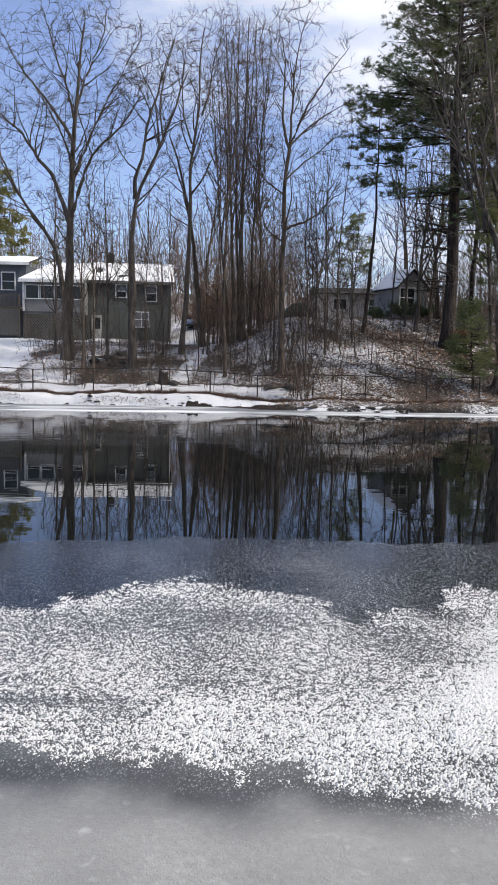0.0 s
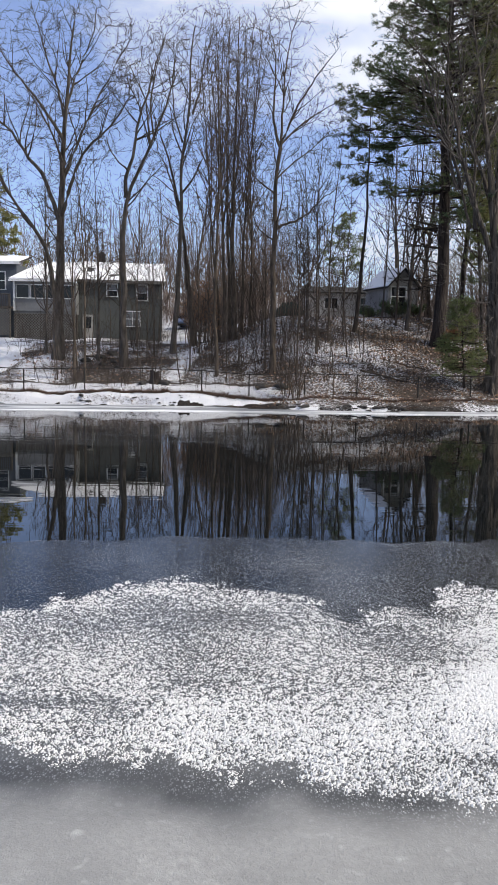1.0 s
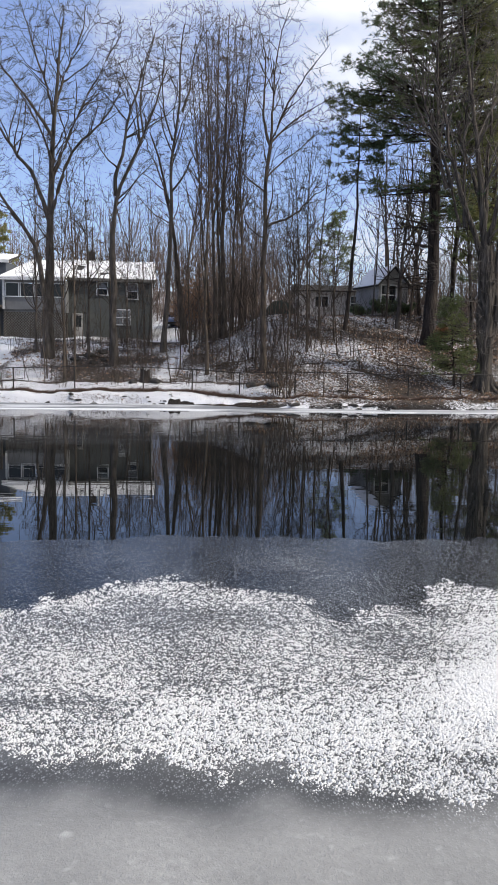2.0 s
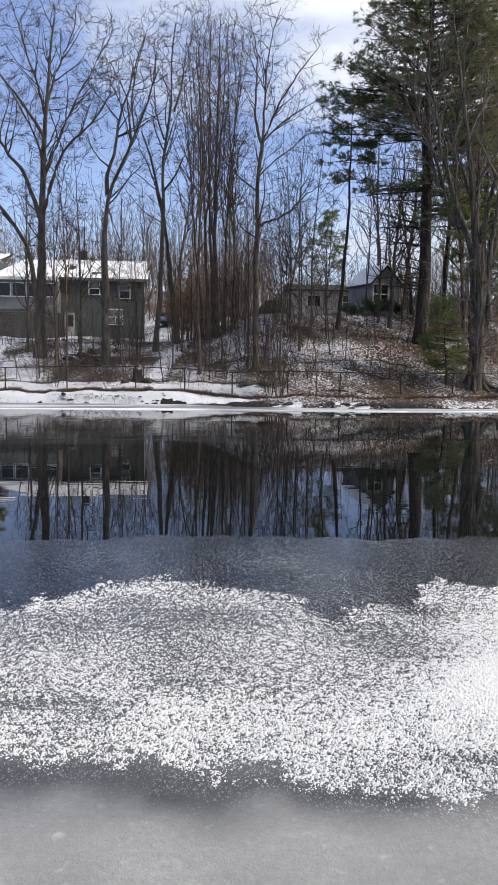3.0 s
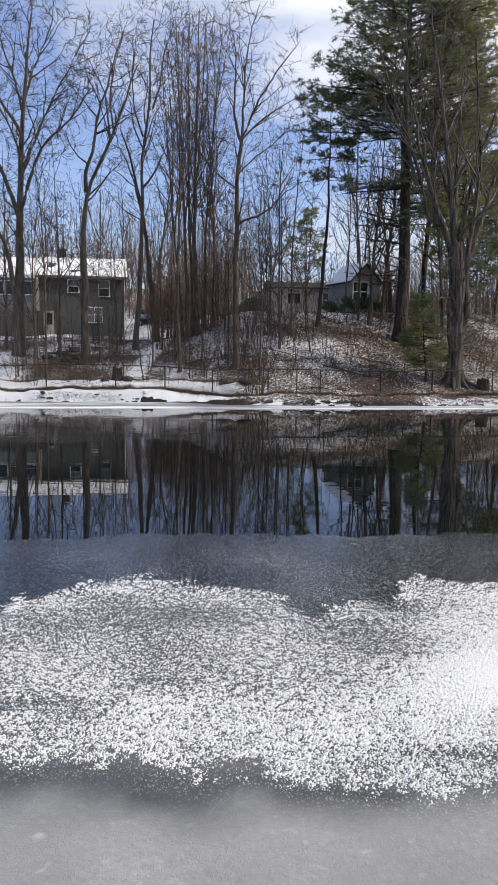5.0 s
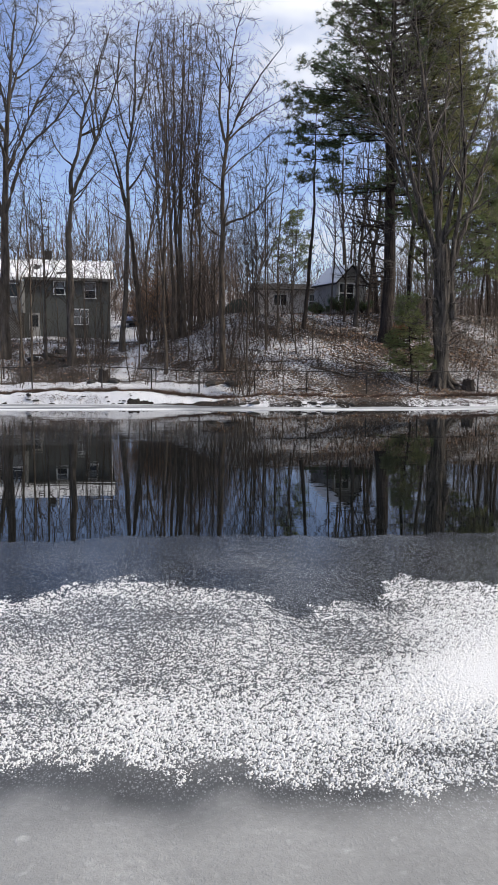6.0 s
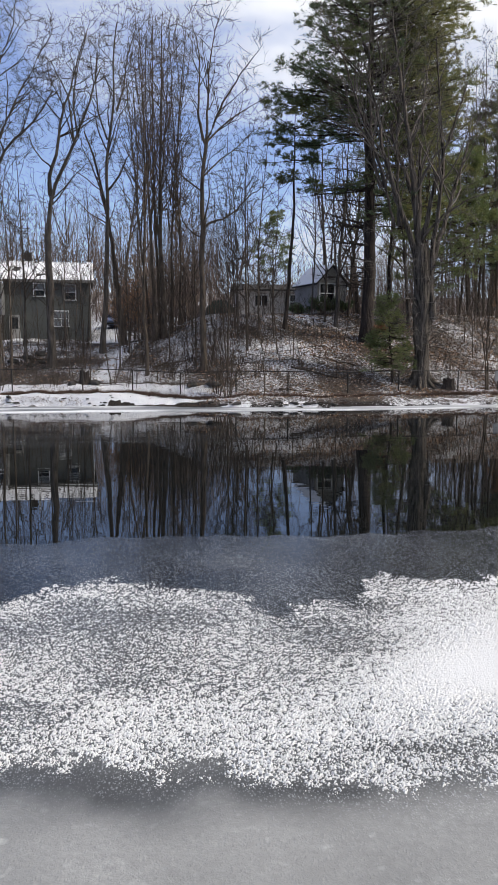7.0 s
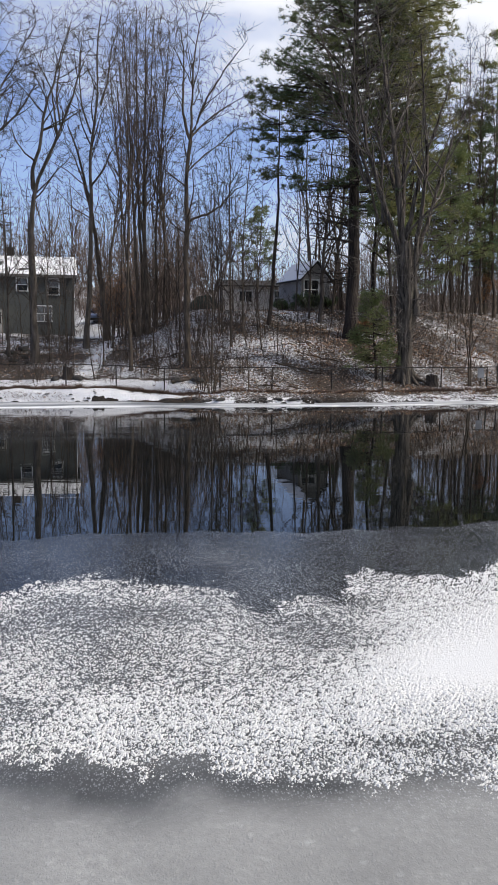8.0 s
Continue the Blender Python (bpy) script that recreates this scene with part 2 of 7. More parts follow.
def water_material():
    """Still dark water; the mesh attributes say where small ripples run (stir) and a grey film of slush floats (skim)."""
    m, n, l, b = nodes_of("pond_water")
    tc, mp = n.new("ShaderNodeTexCoord"), n.new("ShaderNodeMapping")
    mp.inputs["Scale"].default_value = (0.4, 1.9, 1)
    l.new(tc.outputs["Object"], mp.inputs["Vector"])
    v = mp.outputs["Vector"]
    swell = noise_node(n, l, v, 1.3, 2.0, 0.5, 0.2, 0.8)
    mr = n.new("ShaderNodeMapping")
    mr.inputs["Scale"].default_value = (0.12, 0.85, 1)
    l.new(tc.outputs["Object"], mr.inputs["Vector"])
    ripple = noise_node(n, l, mr.outputs["Vector"], 3.2, 3.0, 0.6, 0.2, 0.8)
    at = n.new("ShaderNodeAttribute")
    at.attribute_name = "stir"
    mul, add = n.new("ShaderNodeMath"), n.new("ShaderNodeMath")
    mul.operation, add.operation = "MULTIPLY", "MULTIPLY_ADD"
    l.new(ripple, mul.inputs[0])
    l.new(at.outputs["Fac"], mul.inputs[1])
    l.new(swell, add.inputs[0])
    add.inputs[1].default_value = 0.26
    l.new(mul.outputs[0], add.inputs[2])
    sk = n.new("ShaderNodeAttribute")
    sk.attribute_name = "skim"
    film = n.new("ShaderNodeMath")
    film.operation = "MULTIPLY"
    ms = n.new("ShaderNodeMapping")
    ms.inputs["Scale"].default_value = (0.1, 1.3, 1)
    l.new(tc.outputs["Object"], ms.inputs["Vector"])
    l.new(sk.outputs["Fac"], film.inputs[0])
    l.new(noise_node(n, l, ms.outputs["Vector"], 2.2, 6.0, 0.65, 0.4, 0.68), film.inputs[1])
    l.new(mixed(n, l, film.outputs[0], (0.006, 0.007, 0.007), (0.075, 0.08, 0.085)), b.inputs["Base Color"])
    rg = n.new("ShaderNodeMapRange")
    rg.inputs["To Min"].default_value, rg.inputs["To Max"].default_value = 0.012, 0.028
    l.new(sk.outputs["Fac"], rg.inputs["Value"])
    l.new(rg.outputs["Result"], b.inputs["Roughness"])
    b.inputs["IOR"].default_value = 1.33
    bumped(n, l, b, add.outputs[0], 0.065, 0.05)
    return m


WATER = water_material()


def ice_material():
    """Dark clear ice with frost specks far out, greyer ice under the snow, milky ice along the near shore."""
    m, n, l, b = nodes_of("pond_ice")
    tc = n.new("ShaderNodeTexCoord")
    v = tc.outputs["Object"]
    at = n.new("ShaderNodeAttribute")
    at.attribute_name = "milk"
    soft = noise_node(n, l, v, 1.4, 5.0, 0.6, 0.3, 0.7)
    fine = noise_node(n, l, v, 16.0, 6.0, 0.75, 0.3, 0.7)
    dark = mixed(n, l, soft, (0.008, 0.010, 0.015), (0.02, 0.024, 0.032))
    milky = mixed(n, l, soft, (0.27, 0.27, 0.265), (0.38, 0.38, 0.37))
    milky = mixed(n, l, fine, milky, (0.25, 0.25, 0.245))
    spots = noise_node(n, l, v, 8.0, 2.0, 0.4, 0.64, 0.8)
    milky = mixed(n, l, spots, milky, (0.4, 0.4, 0.395))
    col = mixed(n, l, at.outputs["Fac"], dark, milky)
    def dots(scale, lo, hi):
        mp, vo = n.new("ShaderNodeMapping"), n.new("ShaderNodeTexVoronoi")
        mp.inputs["Scale"].default_value = (1.0, 0.55, 1.0)
        l.new(v, mp.inputs["Vector"])
        vo.inputs["Scale"].default_value = scale
        l.new(mp.outputs["Vector"], vo.inputs["Vector"])
        r = n.new("ShaderNodeMapRange")
        r.inputs["From Min"].default_value, r.inputs["From Max"].default_value = hi, lo
        l.new(vo.outputs["Distance"], r.inputs["Value"])
        q = n.new("ShaderNodeSeparateColor")
        l.new(vo.outputs["Color"], q.inputs["Color"])
        k = n.new("ShaderNodeMath")
        k.operation = "MULTIPLY"
        l.new(r.outputs["Result"], k.inputs[0])
        l.new(q.outputs["Red"], k.inputs[1])
        return k.outputs[0]

    both = n.new("ShaderNodeMath")
    both.operation, both.use_clamp = "ADD", True
    l.new(dots(34.0, 0.16, 0.36), both.inputs[0])
    l.new(dots(62.0, 0.2, 0.42), both.inputs[1])
    fr = n.new("ShaderNodeAttribute")
    fr.attribute_name = "frost"
    mul = n.new("ShaderNodeMath")
    mul.operation = "MULTIPLY"
    l.new(both.outputs[0], mul.inputs[0])
    l.new(fr.outputs["Fac"], mul.inputs[1])
    l.new(mixed(n, l, mul.outputs[0], col, (0.8, 0.83, 0.87)), b.inputs["Base Color"])
    rg = n.new("ShaderNodeMapRange")
    rg.inputs["To Min"].default_value, rg.inputs["To Max"].default_value = 0.055, 0.4
    l.new(at.outputs["Fac"], rg.inputs["Value"])
    l.new(rg.outputs["Result"], b.inputs["Roughness"])
    b.inputs["IOR"].default_value = 1.31
    grit = n.new("ShaderNodeMath")
    grit.operation = "ADD"
    l.new(fine, grit.inputs[0])
    l.new(both.outputs[0], grit.inputs[1])
    pebbled = noise_node(n, l, v, 30.0, 3.0, 0.6, 0.3, 0.7)
    coarse = n.new("ShaderNodeMath")
    coarse.operation = "MULTIPLY_ADD"
    l.new(pebbled, coarse.inputs[0])
    l.new(at.outputs["Fac"], coarse.inputs[1])
    l.new(grit.outputs[0], coarse.inputs[2])
    weight, height_of = n.new("ShaderNodeMath"), n.new("ShaderNodeMath")
    weight.operation, height_of.operation = "MULTIPLY_ADD", "MULTIPLY"
    l.new(at.outputs["Fac"], weight.inputs[0])
    weight.inputs[1].default_value, weight.inputs[2].default_value = 2.0, 0.4
    l.new(coarse.outputs[0], height_of.inputs[0])
    l.new(weight.outputs[0], height_of.inputs[1])
    bumped(n, l, b, height_of.outputs[0], 0.3, 0.004)
    return m


ICE = ice_material()


# ------------------------------------------------------------------ mesh helpers
def mesh_from(name, verts, faces, material, smooth=False):
    me = bpy.data.meshes.new(name)
    me.from_pydata(verts if isinstance(verts, list) else verts.tolist(), [], faces if isinstance(faces, list) else faces.tolist())
    me.materials.append(material)
    if smooth:
        me.polygons.foreach_set("use_smooth", [True] * len(me.polygons))
    me.update()
    return me


def thing(name, at=(0, 0, 0), turn=0.0, label="", category="", group="", kind=""):
    ob = new(name)
    ob.empty_display_size = 0.3
    ob.matrix_world = pose(*at, 0, 0, turn)
    return tagged(ob, label, category, group, kind)


def part(name, me, parent, label="", loc=(0, 0, 0), turn=(0, 0, 0)):
    ob = new(name, me)
    ob.parent = parent
    ob.matrix_basis = pose(*loc, *turn)
    if label:
        ob["label"] = label
    return ob


class Solid:
    """Collects boxes, slabs and rods of one material into one mesh."""

    def __init__(self):
        self.v, self.f = [], []

    def box(self, x0, x1, y0, y1, z0, z1, bevel=0.0):
        bm = bmesh.new()
        bmesh.ops.create_cube(bm, size=1.0)
        for q in bm.verts:
            q.co = Vector((x0 + (q.co.x + 0.5) * (x1 - x0), y0 + (q.co.y + 0.5) * (y1 - y0), z0 + (q.co.z + 0.5) * (z1 - z0)))
        if bevel:
            bmesh.ops.bevel(bm, geom=bm.edges[:], offset=bevel, segments=1, affect="EDGES")
        return self.add(bm)

    def add(self, bm):
        k = len(self.v)
        bm.verts.index_update()
        self.v += [tuple(q.co) for q in bm.verts]
        self.f += [tuple(k + q.index for q in f.verts) for f in bm.faces]
        bm.free()
        return self

    def prism(self, outline, y0, y1):
        """An outline in x, z drawn out from y0 to y1."""
        k, n = len(self.v), len(outline)
        self.v += [(x, y0, z) for x, z in outline] + [(x, y1, z) for x, z in outline]
        self.f += [tuple(range(k, k + n)), tuple(range(k + 2 * n - 1, k + n - 1, -1))]
        self.f += [(k + i, k + n + i, k + n + (i + 1) % n, k + (i + 1) % n) for i in range(n)]
        return self

    def rod(self, a, b, r0, r1=None, sides=8):
        r1 = r0 if r1 is None else r1
        a, b = Vector(a), Vector(b)
        t = (b - a).normalized()
        u = t.orthogonal().normalized()
        w = t.cross(u)
        k = len(self.v)
        for p, r in ((a, r0), (b, r1)):
            for i in range(sides):
                an = 2 * math.pi * i / sides
                self.v.append(tuple(p + r * (math.cos(an) * u + math.sin(an) * w)))
        self.f += [(k + i, k + (i + 1) % sides, k + sides + (i + 1) % sides, k + sides + i) for i in range(sides)]
        self.f += [tuple(range(k + sides - 1, k - 1, -1)), tuple(range(k + sides, k + 2 * sides))]
        return self

    def mesh(self, name, material):
        return mesh_from(name, self.v, self.f, material)


TABLE = np.random.RandomState(7).rand(256, 256)


def lattice(x, y, cell, k=0):
    """Smooth value noise in 0..1 over the plane, with cells of that many metres."""
    x, y = np.asarray(x, float) / cell + 31.7 * k, np.asarray(y, float) / cell + 17.3 * k
    i, j = np.floor(x).astype(int), np.floor(y).astype(int)
    u, v = x - i, y - j
    u, v = u * u * (3 - 2 * u), v * v * (3 - 2 * v)
    g = lambda a, b: TABLE[a % 256, b % 256]
    return (g(i, j) * (1 - u) + g(i + 1, j) * u) * (1 - v) + (g(i, j + 1) * (1 - u) + g(i + 1, j + 1) * u) * v


def ramp(x, a, b):
    t = np.clip((np.asarray(x, float) - a) / (b - a), 0, 1)
    return t * t * (3 - 2 * t)


def grid_mesh(name, xs, ys, heights, material, keep=None, attrs=()):
    """A sheet over all pairs of xs and ys (2D arrays), with vertex attributes."""
    rows, cols = xs.shape
    v = np.stack([xs.ravel(), ys.ravel(), heights.ravel()], 1)
    a = (np.arange(rows - 1)[:, None] * cols + np.arange(cols - 1)[None, :]).ravel()
    f = np.stack([a, a + 1, a + cols + 1, a + cols], 1)
    if keep is not None:
        k = keep.ravel()
        f = f[(k[f]).any(1)]
        used = np.unique(f)
        back = np.zeros(len(v), int)
        back[used] = np.arange(len(used))
        v, f = v[used], back[f]
    me = bpy.data.meshes.new(name)
    me.vertices.add(len(v))
    me.vertices.foreach_set("co", v.astype(np.float32).ravel())
    me.loops.add(f.size)
    me.loops.foreach_set("vertex_index", f.astype(np.int32).ravel())
    me.polygons.add(len(f))
    me.polygons.foreach_set("loop_start", np.arange(0, f.size, 4, dtype=np.int32))
    me.polygons.foreach_set("use_smooth", np.ones(len(f), bool))
    me.materials.append(material)
    me.update(calc_edges=True)
    for key, values in attrs:
        at = me.attributes.new(key, "FLOAT", "POINT")
        at.data.foreach_set("value", np.asarray(values, np.float32).ravel())
    return me


# ------------------------------------------------------------------ ground, water, ice
def waterline(x):
    """The y of the open water's far edge at x."""
    return np.interp(x, [-60, -12, 0, 6, 12, 20, 60], [41.8, 39.7, 40.5, 40.85, 41.4, 43.0, 52])


def shore(x):
    """The y of the bank's foot, behind the shelf of ice."""
    return waterline(x) + np.interp(x, [-3, 5], [0.85, 0.4]) + 0.5 * (lattice(x, 0 * np.asarray(x, float), 3.0, 2) - 0.5)


def foot(x):
    """How far the bank's foot stands back from the shore line: the flat ice reaches further in along the open snow."""
    return 1.45 * (1 - ramp(x, -3.5, 4.0))


PROFILE = [-6, -1.5, 0, 0.35, 0.5, 1.1, 1.5, 1.85, 2.05, 2.3, 2.7, 4.5, 7, 9, 13, 15.5, 20, 27, 40, 100]
LEFT = [-1.2, -0.5, -0.3, -0.28, -0.27, -0.25, -0.2, 0.06, 0.42, 0.58, 0.66, 0.92, 1.55, 2.2, 2.88, 3.1, 3.4, 3.63, 5.0, 12.0]
RIGHT = [-1.2, -0.5, -0.02, 0.08, 0.22, 0.36, 0.42, 0.47, 0.5, 0.53, 0.63, 1.3, 2.35, 3.1, 4.55, 5.3, 5.6, 5.75, 5.9, 12.0]
NEAR_SHORE = 4.1


def height(x, y):
    x, y = np.asarray(x, float), np.asarray(y, float)
    o = y - shore(x)
    k = ramp(x, -3.5, 4.0)
    z = np.interp(o, PROFILE, LEFT) * (1 - k) + np.interp(o, PROFILE, RIGHT) * k
    z = z + ramp(o, 0.3, 3) * (0.35 * (lattice(x, y, 4.0, 1) - 0.5) + 0.12 * (lattice(x, y, 1.1, 3) - 0.5)) + ramp(o, 0, 0.8) * (0.12 * (lattice(x, y, 0.45, 4) - 0.5) + (1 - ramp(o, 1.9, 2.4)) * (0.1 * (lattice(x, y, 0.9, 6) - 0.5) + 0.1 * (lattice(x, y, 0.35, 8) - 0.5)))
    z = z + ramp(o, 50, 400) * 14 * lattice(x, y, 160.0, 5)
    near = np.interp(y, [-400, -30, -1, 1.2, 3.4, NEAR_SHORE, 6.0], [9.0, 2.6, 1.72, 1.6, 0.35, -0.02, -1.2])
    side = np.interp(np.abs(x), [0, 58, 66, 90, 400], [-1.2, -1.2, 0.4, 2.5, 9.0])
    return np.maximum(np.maximum(z, near), side)


def snow_cover(x, y):
    """How much snow lies: full on the flat by the water and the open lawn, thin on the wooded slope."""
    o = y - shore(x) + 0.3 * (lattice(x, y, 0.6, 7) - 0.5)
    k = ramp(x, -0.4, 2.8)
    ragged = 0.1 * (lattice(x * 0.32, y * 0.4, 1.1, 5) - 0.5) + 0.18 * (lattice(x * 0.6, y, 0.4, 2) - 0.5) + 0.14 * (lattice(x, y, 0.16, 3) - 0.5)
    bank = 0.78 * ramp(o + ragged, 1.74, 1.8) * (1 - ramp(o + 0.16 * (lattice(x, y, 0.5, 4) - 0.5), 2.42, 2.5))
    bank = np.maximum(bank, 0.75 * ramp(o, 1.6, 1.7) * (1 - ramp(o, 1.88, 1.94)) * ramp(lattice(x * 0.3, y * 0.5, 0.9, 8), 0.42, 0.54))
    strip = 0.75 * ramp(o, 2.64, 2.76) * (1 - ramp(o, 4.3, 5.0))
    lawn = 0.72 * (1 - ramp(x + 2.5 * (lattice(x, y, 2.5, 3) - 0.5), -13.6, -12.2)) * ramp(o, 5.5, 7) + 0.7 * ramp(o, 18, 21) * (1 - ramp(o, 30, 34)) * (1 - 0.75 * np.exp(-((x + 10.0) / 3.6) ** 4))
    path = 0.7 * np.exp(-((x + 3.9 - 0.12 * (o - 5)) / 0.9) ** 2) * ramp(o, 4, 6)
    wood = 0.455 + 0.16 * (lattice(x, y, 3.2, 8) - 0.5) + 0.16 * (lattice(x, y * 0.6, 1.1, 2) - 0.5)
    wood_r = 0.425 - 0.05 * (1 - ramp(o, 1.2, 2.4)) + 0.13 * (lattice(x, y, 2.6, 9) - 0.5) + 0.1 * (lattice(x + 0.7 * y, 0.35 * y, 0.9, 3) - 0.5) + 0.06 * (1 - ramp(x, 6, 10))
    thicket_floor = 0.025 * np.exp(-((x - 1.8) / 3.2) ** 2 - ((o - 9.0) / 4.5) ** 2)
    wood, wood_r = wood - thicket_floor, wood_r - thicket_floor
    left = np.maximum(np.maximum(np.maximum(bank, strip), np.maximum(lawn, path)), wood * ramp(o, 4.2, 5.0))
    edge = 0.7 * ramp(o, 0.1, 0.3) * (1 - ramp(o, 0.8, 1.3)) * ramp(lattice(x, y, 1.8, 6), 0.45, 0.6)
    right = np.maximum(np.maximum(wood_r * ramp(o, 0.1, 0.3), edge), 0.5 * ramp(o, 0.2, 0.4) * (1 - ramp(o, 1.2, 1.9)) * ramp(x, 9, 12))
    return left * (1 - k) + right * k


def axis(fine0, fine1, step, far):
    a = list(np.arange(fine0, fine1, step))
    s, p = step, fine1
    while p < far:
        a.append(p)
        s *= 1.35
        p += s
    s, p = step * 1.35, fine0 - step * 1.35
    head = []
    while p > -far:
        head.append(p)
        s *= 1.35
        p -= s
    return np.array(head[::-1] + a + [far])


far_rows = axis(45.2, 60, 0.16, 2500)
g_rows = np.concatenate([np.array([-2500, -1200, -600, -300, -150, -80, -40, -20, -10, -5, -2, 0, 1.2, 2, 2.8, 3.4, 3.8, 4.1, 4.6, 6, 12, 24, 34, 37.5]),
                         np.arange(38.2, 40.6, 0.2), np.arange(40.6, 45.2, 0.07), far_rows[far_rows >= 45.2]])
gx, gy = np.meshgrid(axis(-24, 34, 0.15, 2500), g_rows)
ground = new("ground", grid_mesh("ground", gx, gy, height(gx, gy), GROUND, attrs=[("snow", snow_cover(gx, gy)), ("mud", 1 - ramp(gy - shore(gx) - foot(gx) + 0.5 * (lattice(gx, gy, 0.7, 5) - 0.5), 0.8, 1.3))]))
tagged(ground, "snow-patched ground with brown leaf litter", "ground", kind="structure")

wx, wy = np.meshgrid(np.concatenate([np.linspace(-75, -20, 30)[:-1], np.linspace(-20, 26, 120), np.linspace(26, 75, 26)[1:]]), np.concatenate([np.linspace(-5, 22, 40)[:-1], np.linspace(22, 43, 130), np.linspace(43, 70, 28)[1:]]))
lobe = wy + 1.6 * (lattice(wx * 0.5, wy, 4.0, 4) - 0.5) + 0.5 * (lattice(wx * 0.4, wy, 0.8, 6) - 0.5)
west = 1 - ramp(wx + 0.35 * (wy - 27) + 3 * (lattice(wx * 0.4, wy, 2.0, 2) - 0.5), 0.5, 3.5)
skim = ramp(lobe, 26.2, 26.9) * west * (0.55 + 0.45 * ramp(lattice(wx * 0.22, wy, 1.0, 8), 0.3, 0.7)) * (1 - 0.6 * ramp(wy, 36, 39.5))
skim = np.maximum(skim, 0.55 * ramp(wy, 33, 35) * ramp(lattice(wx * 0.12, wy * 0.8, 0.7, 3), 0.52, 0.66))
stir = 0.75 * skim + 0.07 * ramp(wy, 30, 34) + 0.08 * ramp(wx, 0, 2) * (1 - ramp(wy, 16, 24))
water = new("water", grid_mesh("water", wx, wy, wx * 0, WATER, attrs=[("stir", stir), ("skim", skim)]))
tagged(water, "dark open pond water mirroring the bare trees", "water", kind="structure")


def ice_edge(x):
    """The far edge of the near ice sheet."""
    return np.interp(x, [-40, -4, -2.2, -1.3, 0.6, 2.0, 2.6, 3.6, 6.4, 40], [11.9, 13.15, 13.32, 13.68, 13.75, 13.7, 13.4, 13.72, 14.05, 15.3]) + 0.3 * (lattice(x, 0 * x, 0.5, 3) - 0.5) + 0.1 * (lattice(x, 0 * x, 0.12, 5) - 0.5)


def snow_edge(x):
    """The far, lobed edge of the snow on the ice."""
    xs = [-30, -3.3, -2.75, -2.5, -2.34, -2.08, -1.8, -0.92, -0.43, 0.13, 0.82, 1.09, 1.24, 1.4, 1.62, 2.12, 2.55, 2.78, 3.0, 3.55, 4.2, 4.5, 5.3, 30]
    ys = [9.6, 10.1, 10.05, 9.8, 10.6, 10.3, 10.8, 11.38, 11.13, 10.95, 10.78, 10.37, 9.7, 9.6, 9.95, 10.36, 10.2, 11.1, 11.3, 11.15, 10.8, 11.0, 11.65, 12.5]
    return np.interp(x, xs, ys)


def bare_edge(x):
    """Where the snow ends towards the near shore."""
    return np.interp(x, [-30, -1.9, -1.5, -0.58, -0.45, 0.0, 0.5, 0.73, 1.14, 1.9, 3.0, 30], [6.3, 6.16, 6.1, 6.12, 5.97, 5.87, 5.95, 5.77, 5.65, 5.5, 5.42, 5.3])


# near ice sheet, 3 cm thick, its far edge standing in the water
ic = np.concatenate([np.linspace(0, 1, 150), [0.9995, 1.0]])
ic.sort()
ix = np.concatenate([np.linspace(-60, -8, 14)[:-1], np.linspace(-8, 11, 200), np.linspace(11, 60, 14)[1:]])
ixx, itt = np.meshgrid(ix, ic)
iyy = NEAR_SHORE - 0.3 + (ice_edge(ixx) - NEAR_SHORE + 0.3) * itt
be, se = bare_edge(ixx), snow_edge(ixx)
rim_width = 0.38 - 0.34 * ramp(ixx, -0.2, 1.2) + 0.3 * (lattice(ixx, 0 * ixx, 0.9, 6) - 0.5)       # width of the dark rim before the milky ice
milk = (1 - ramp(iyy + 0.3 * (lattice(ixx, iyy, 0.35, 3) - 0.5), be - rim_width - 0.55, be - rim_width + 0.35)) * (0.82 + 0.3 * lattice(ixx, iyy, 0.6, 8))
under = ramp(iyy, be - 0.1, be + 0.25) * (1 - ramp(iyy, se - 0.7, se - 0.05))
milk = np.maximum(milk, 0.1 * np.exp(-((ixx - 1.05) / 0.55) ** 2 - ((iyy - 12.0) / 0.4) ** 2))
milk = np.maximum(milk, 0.2 * under + 0.14 * ramp(iyy, be - 1.2, be - 0.6) * (1 - ramp(iyy, be, be + 0.5)))
frost = (0.3 + 0.24 * ramp(lattice(ixx, iyy, 1.3, 5), 0.25, 0.8) + 0.42 * under) * ramp(iyy, be + 0.05, be + 0.4) + 0.07 * (1 - ramp(iyy, be + 0.1, be + 0.4)) * ramp(iyy, be - 0.9, be - 0.2) + 0.16 * ramp(iyy, be - 0.35, be - 0.1) * (1 - ramp(iyy, be + 0.1, be + 0.4))
izz = 0.012 + 0 * ixx
izz[-1, :] = -0.012
frost *= 1.1 - (0.3 - 0.25 * ramp(ixx, -1.2, 1.6)) * ramp(iyy, se - 0.3, se + 0.3)
frost[-3:, :] *= 0.3
ice = new("ice_sheet", grid_mesh("ice_sheet", ixx, iyy, izz, ICE, attrs=[("milk", milk), ("frost", frost)]))
tagged(ice, "dark thin pond ice with frost specks and milky near edge", "ice", kind="structure")

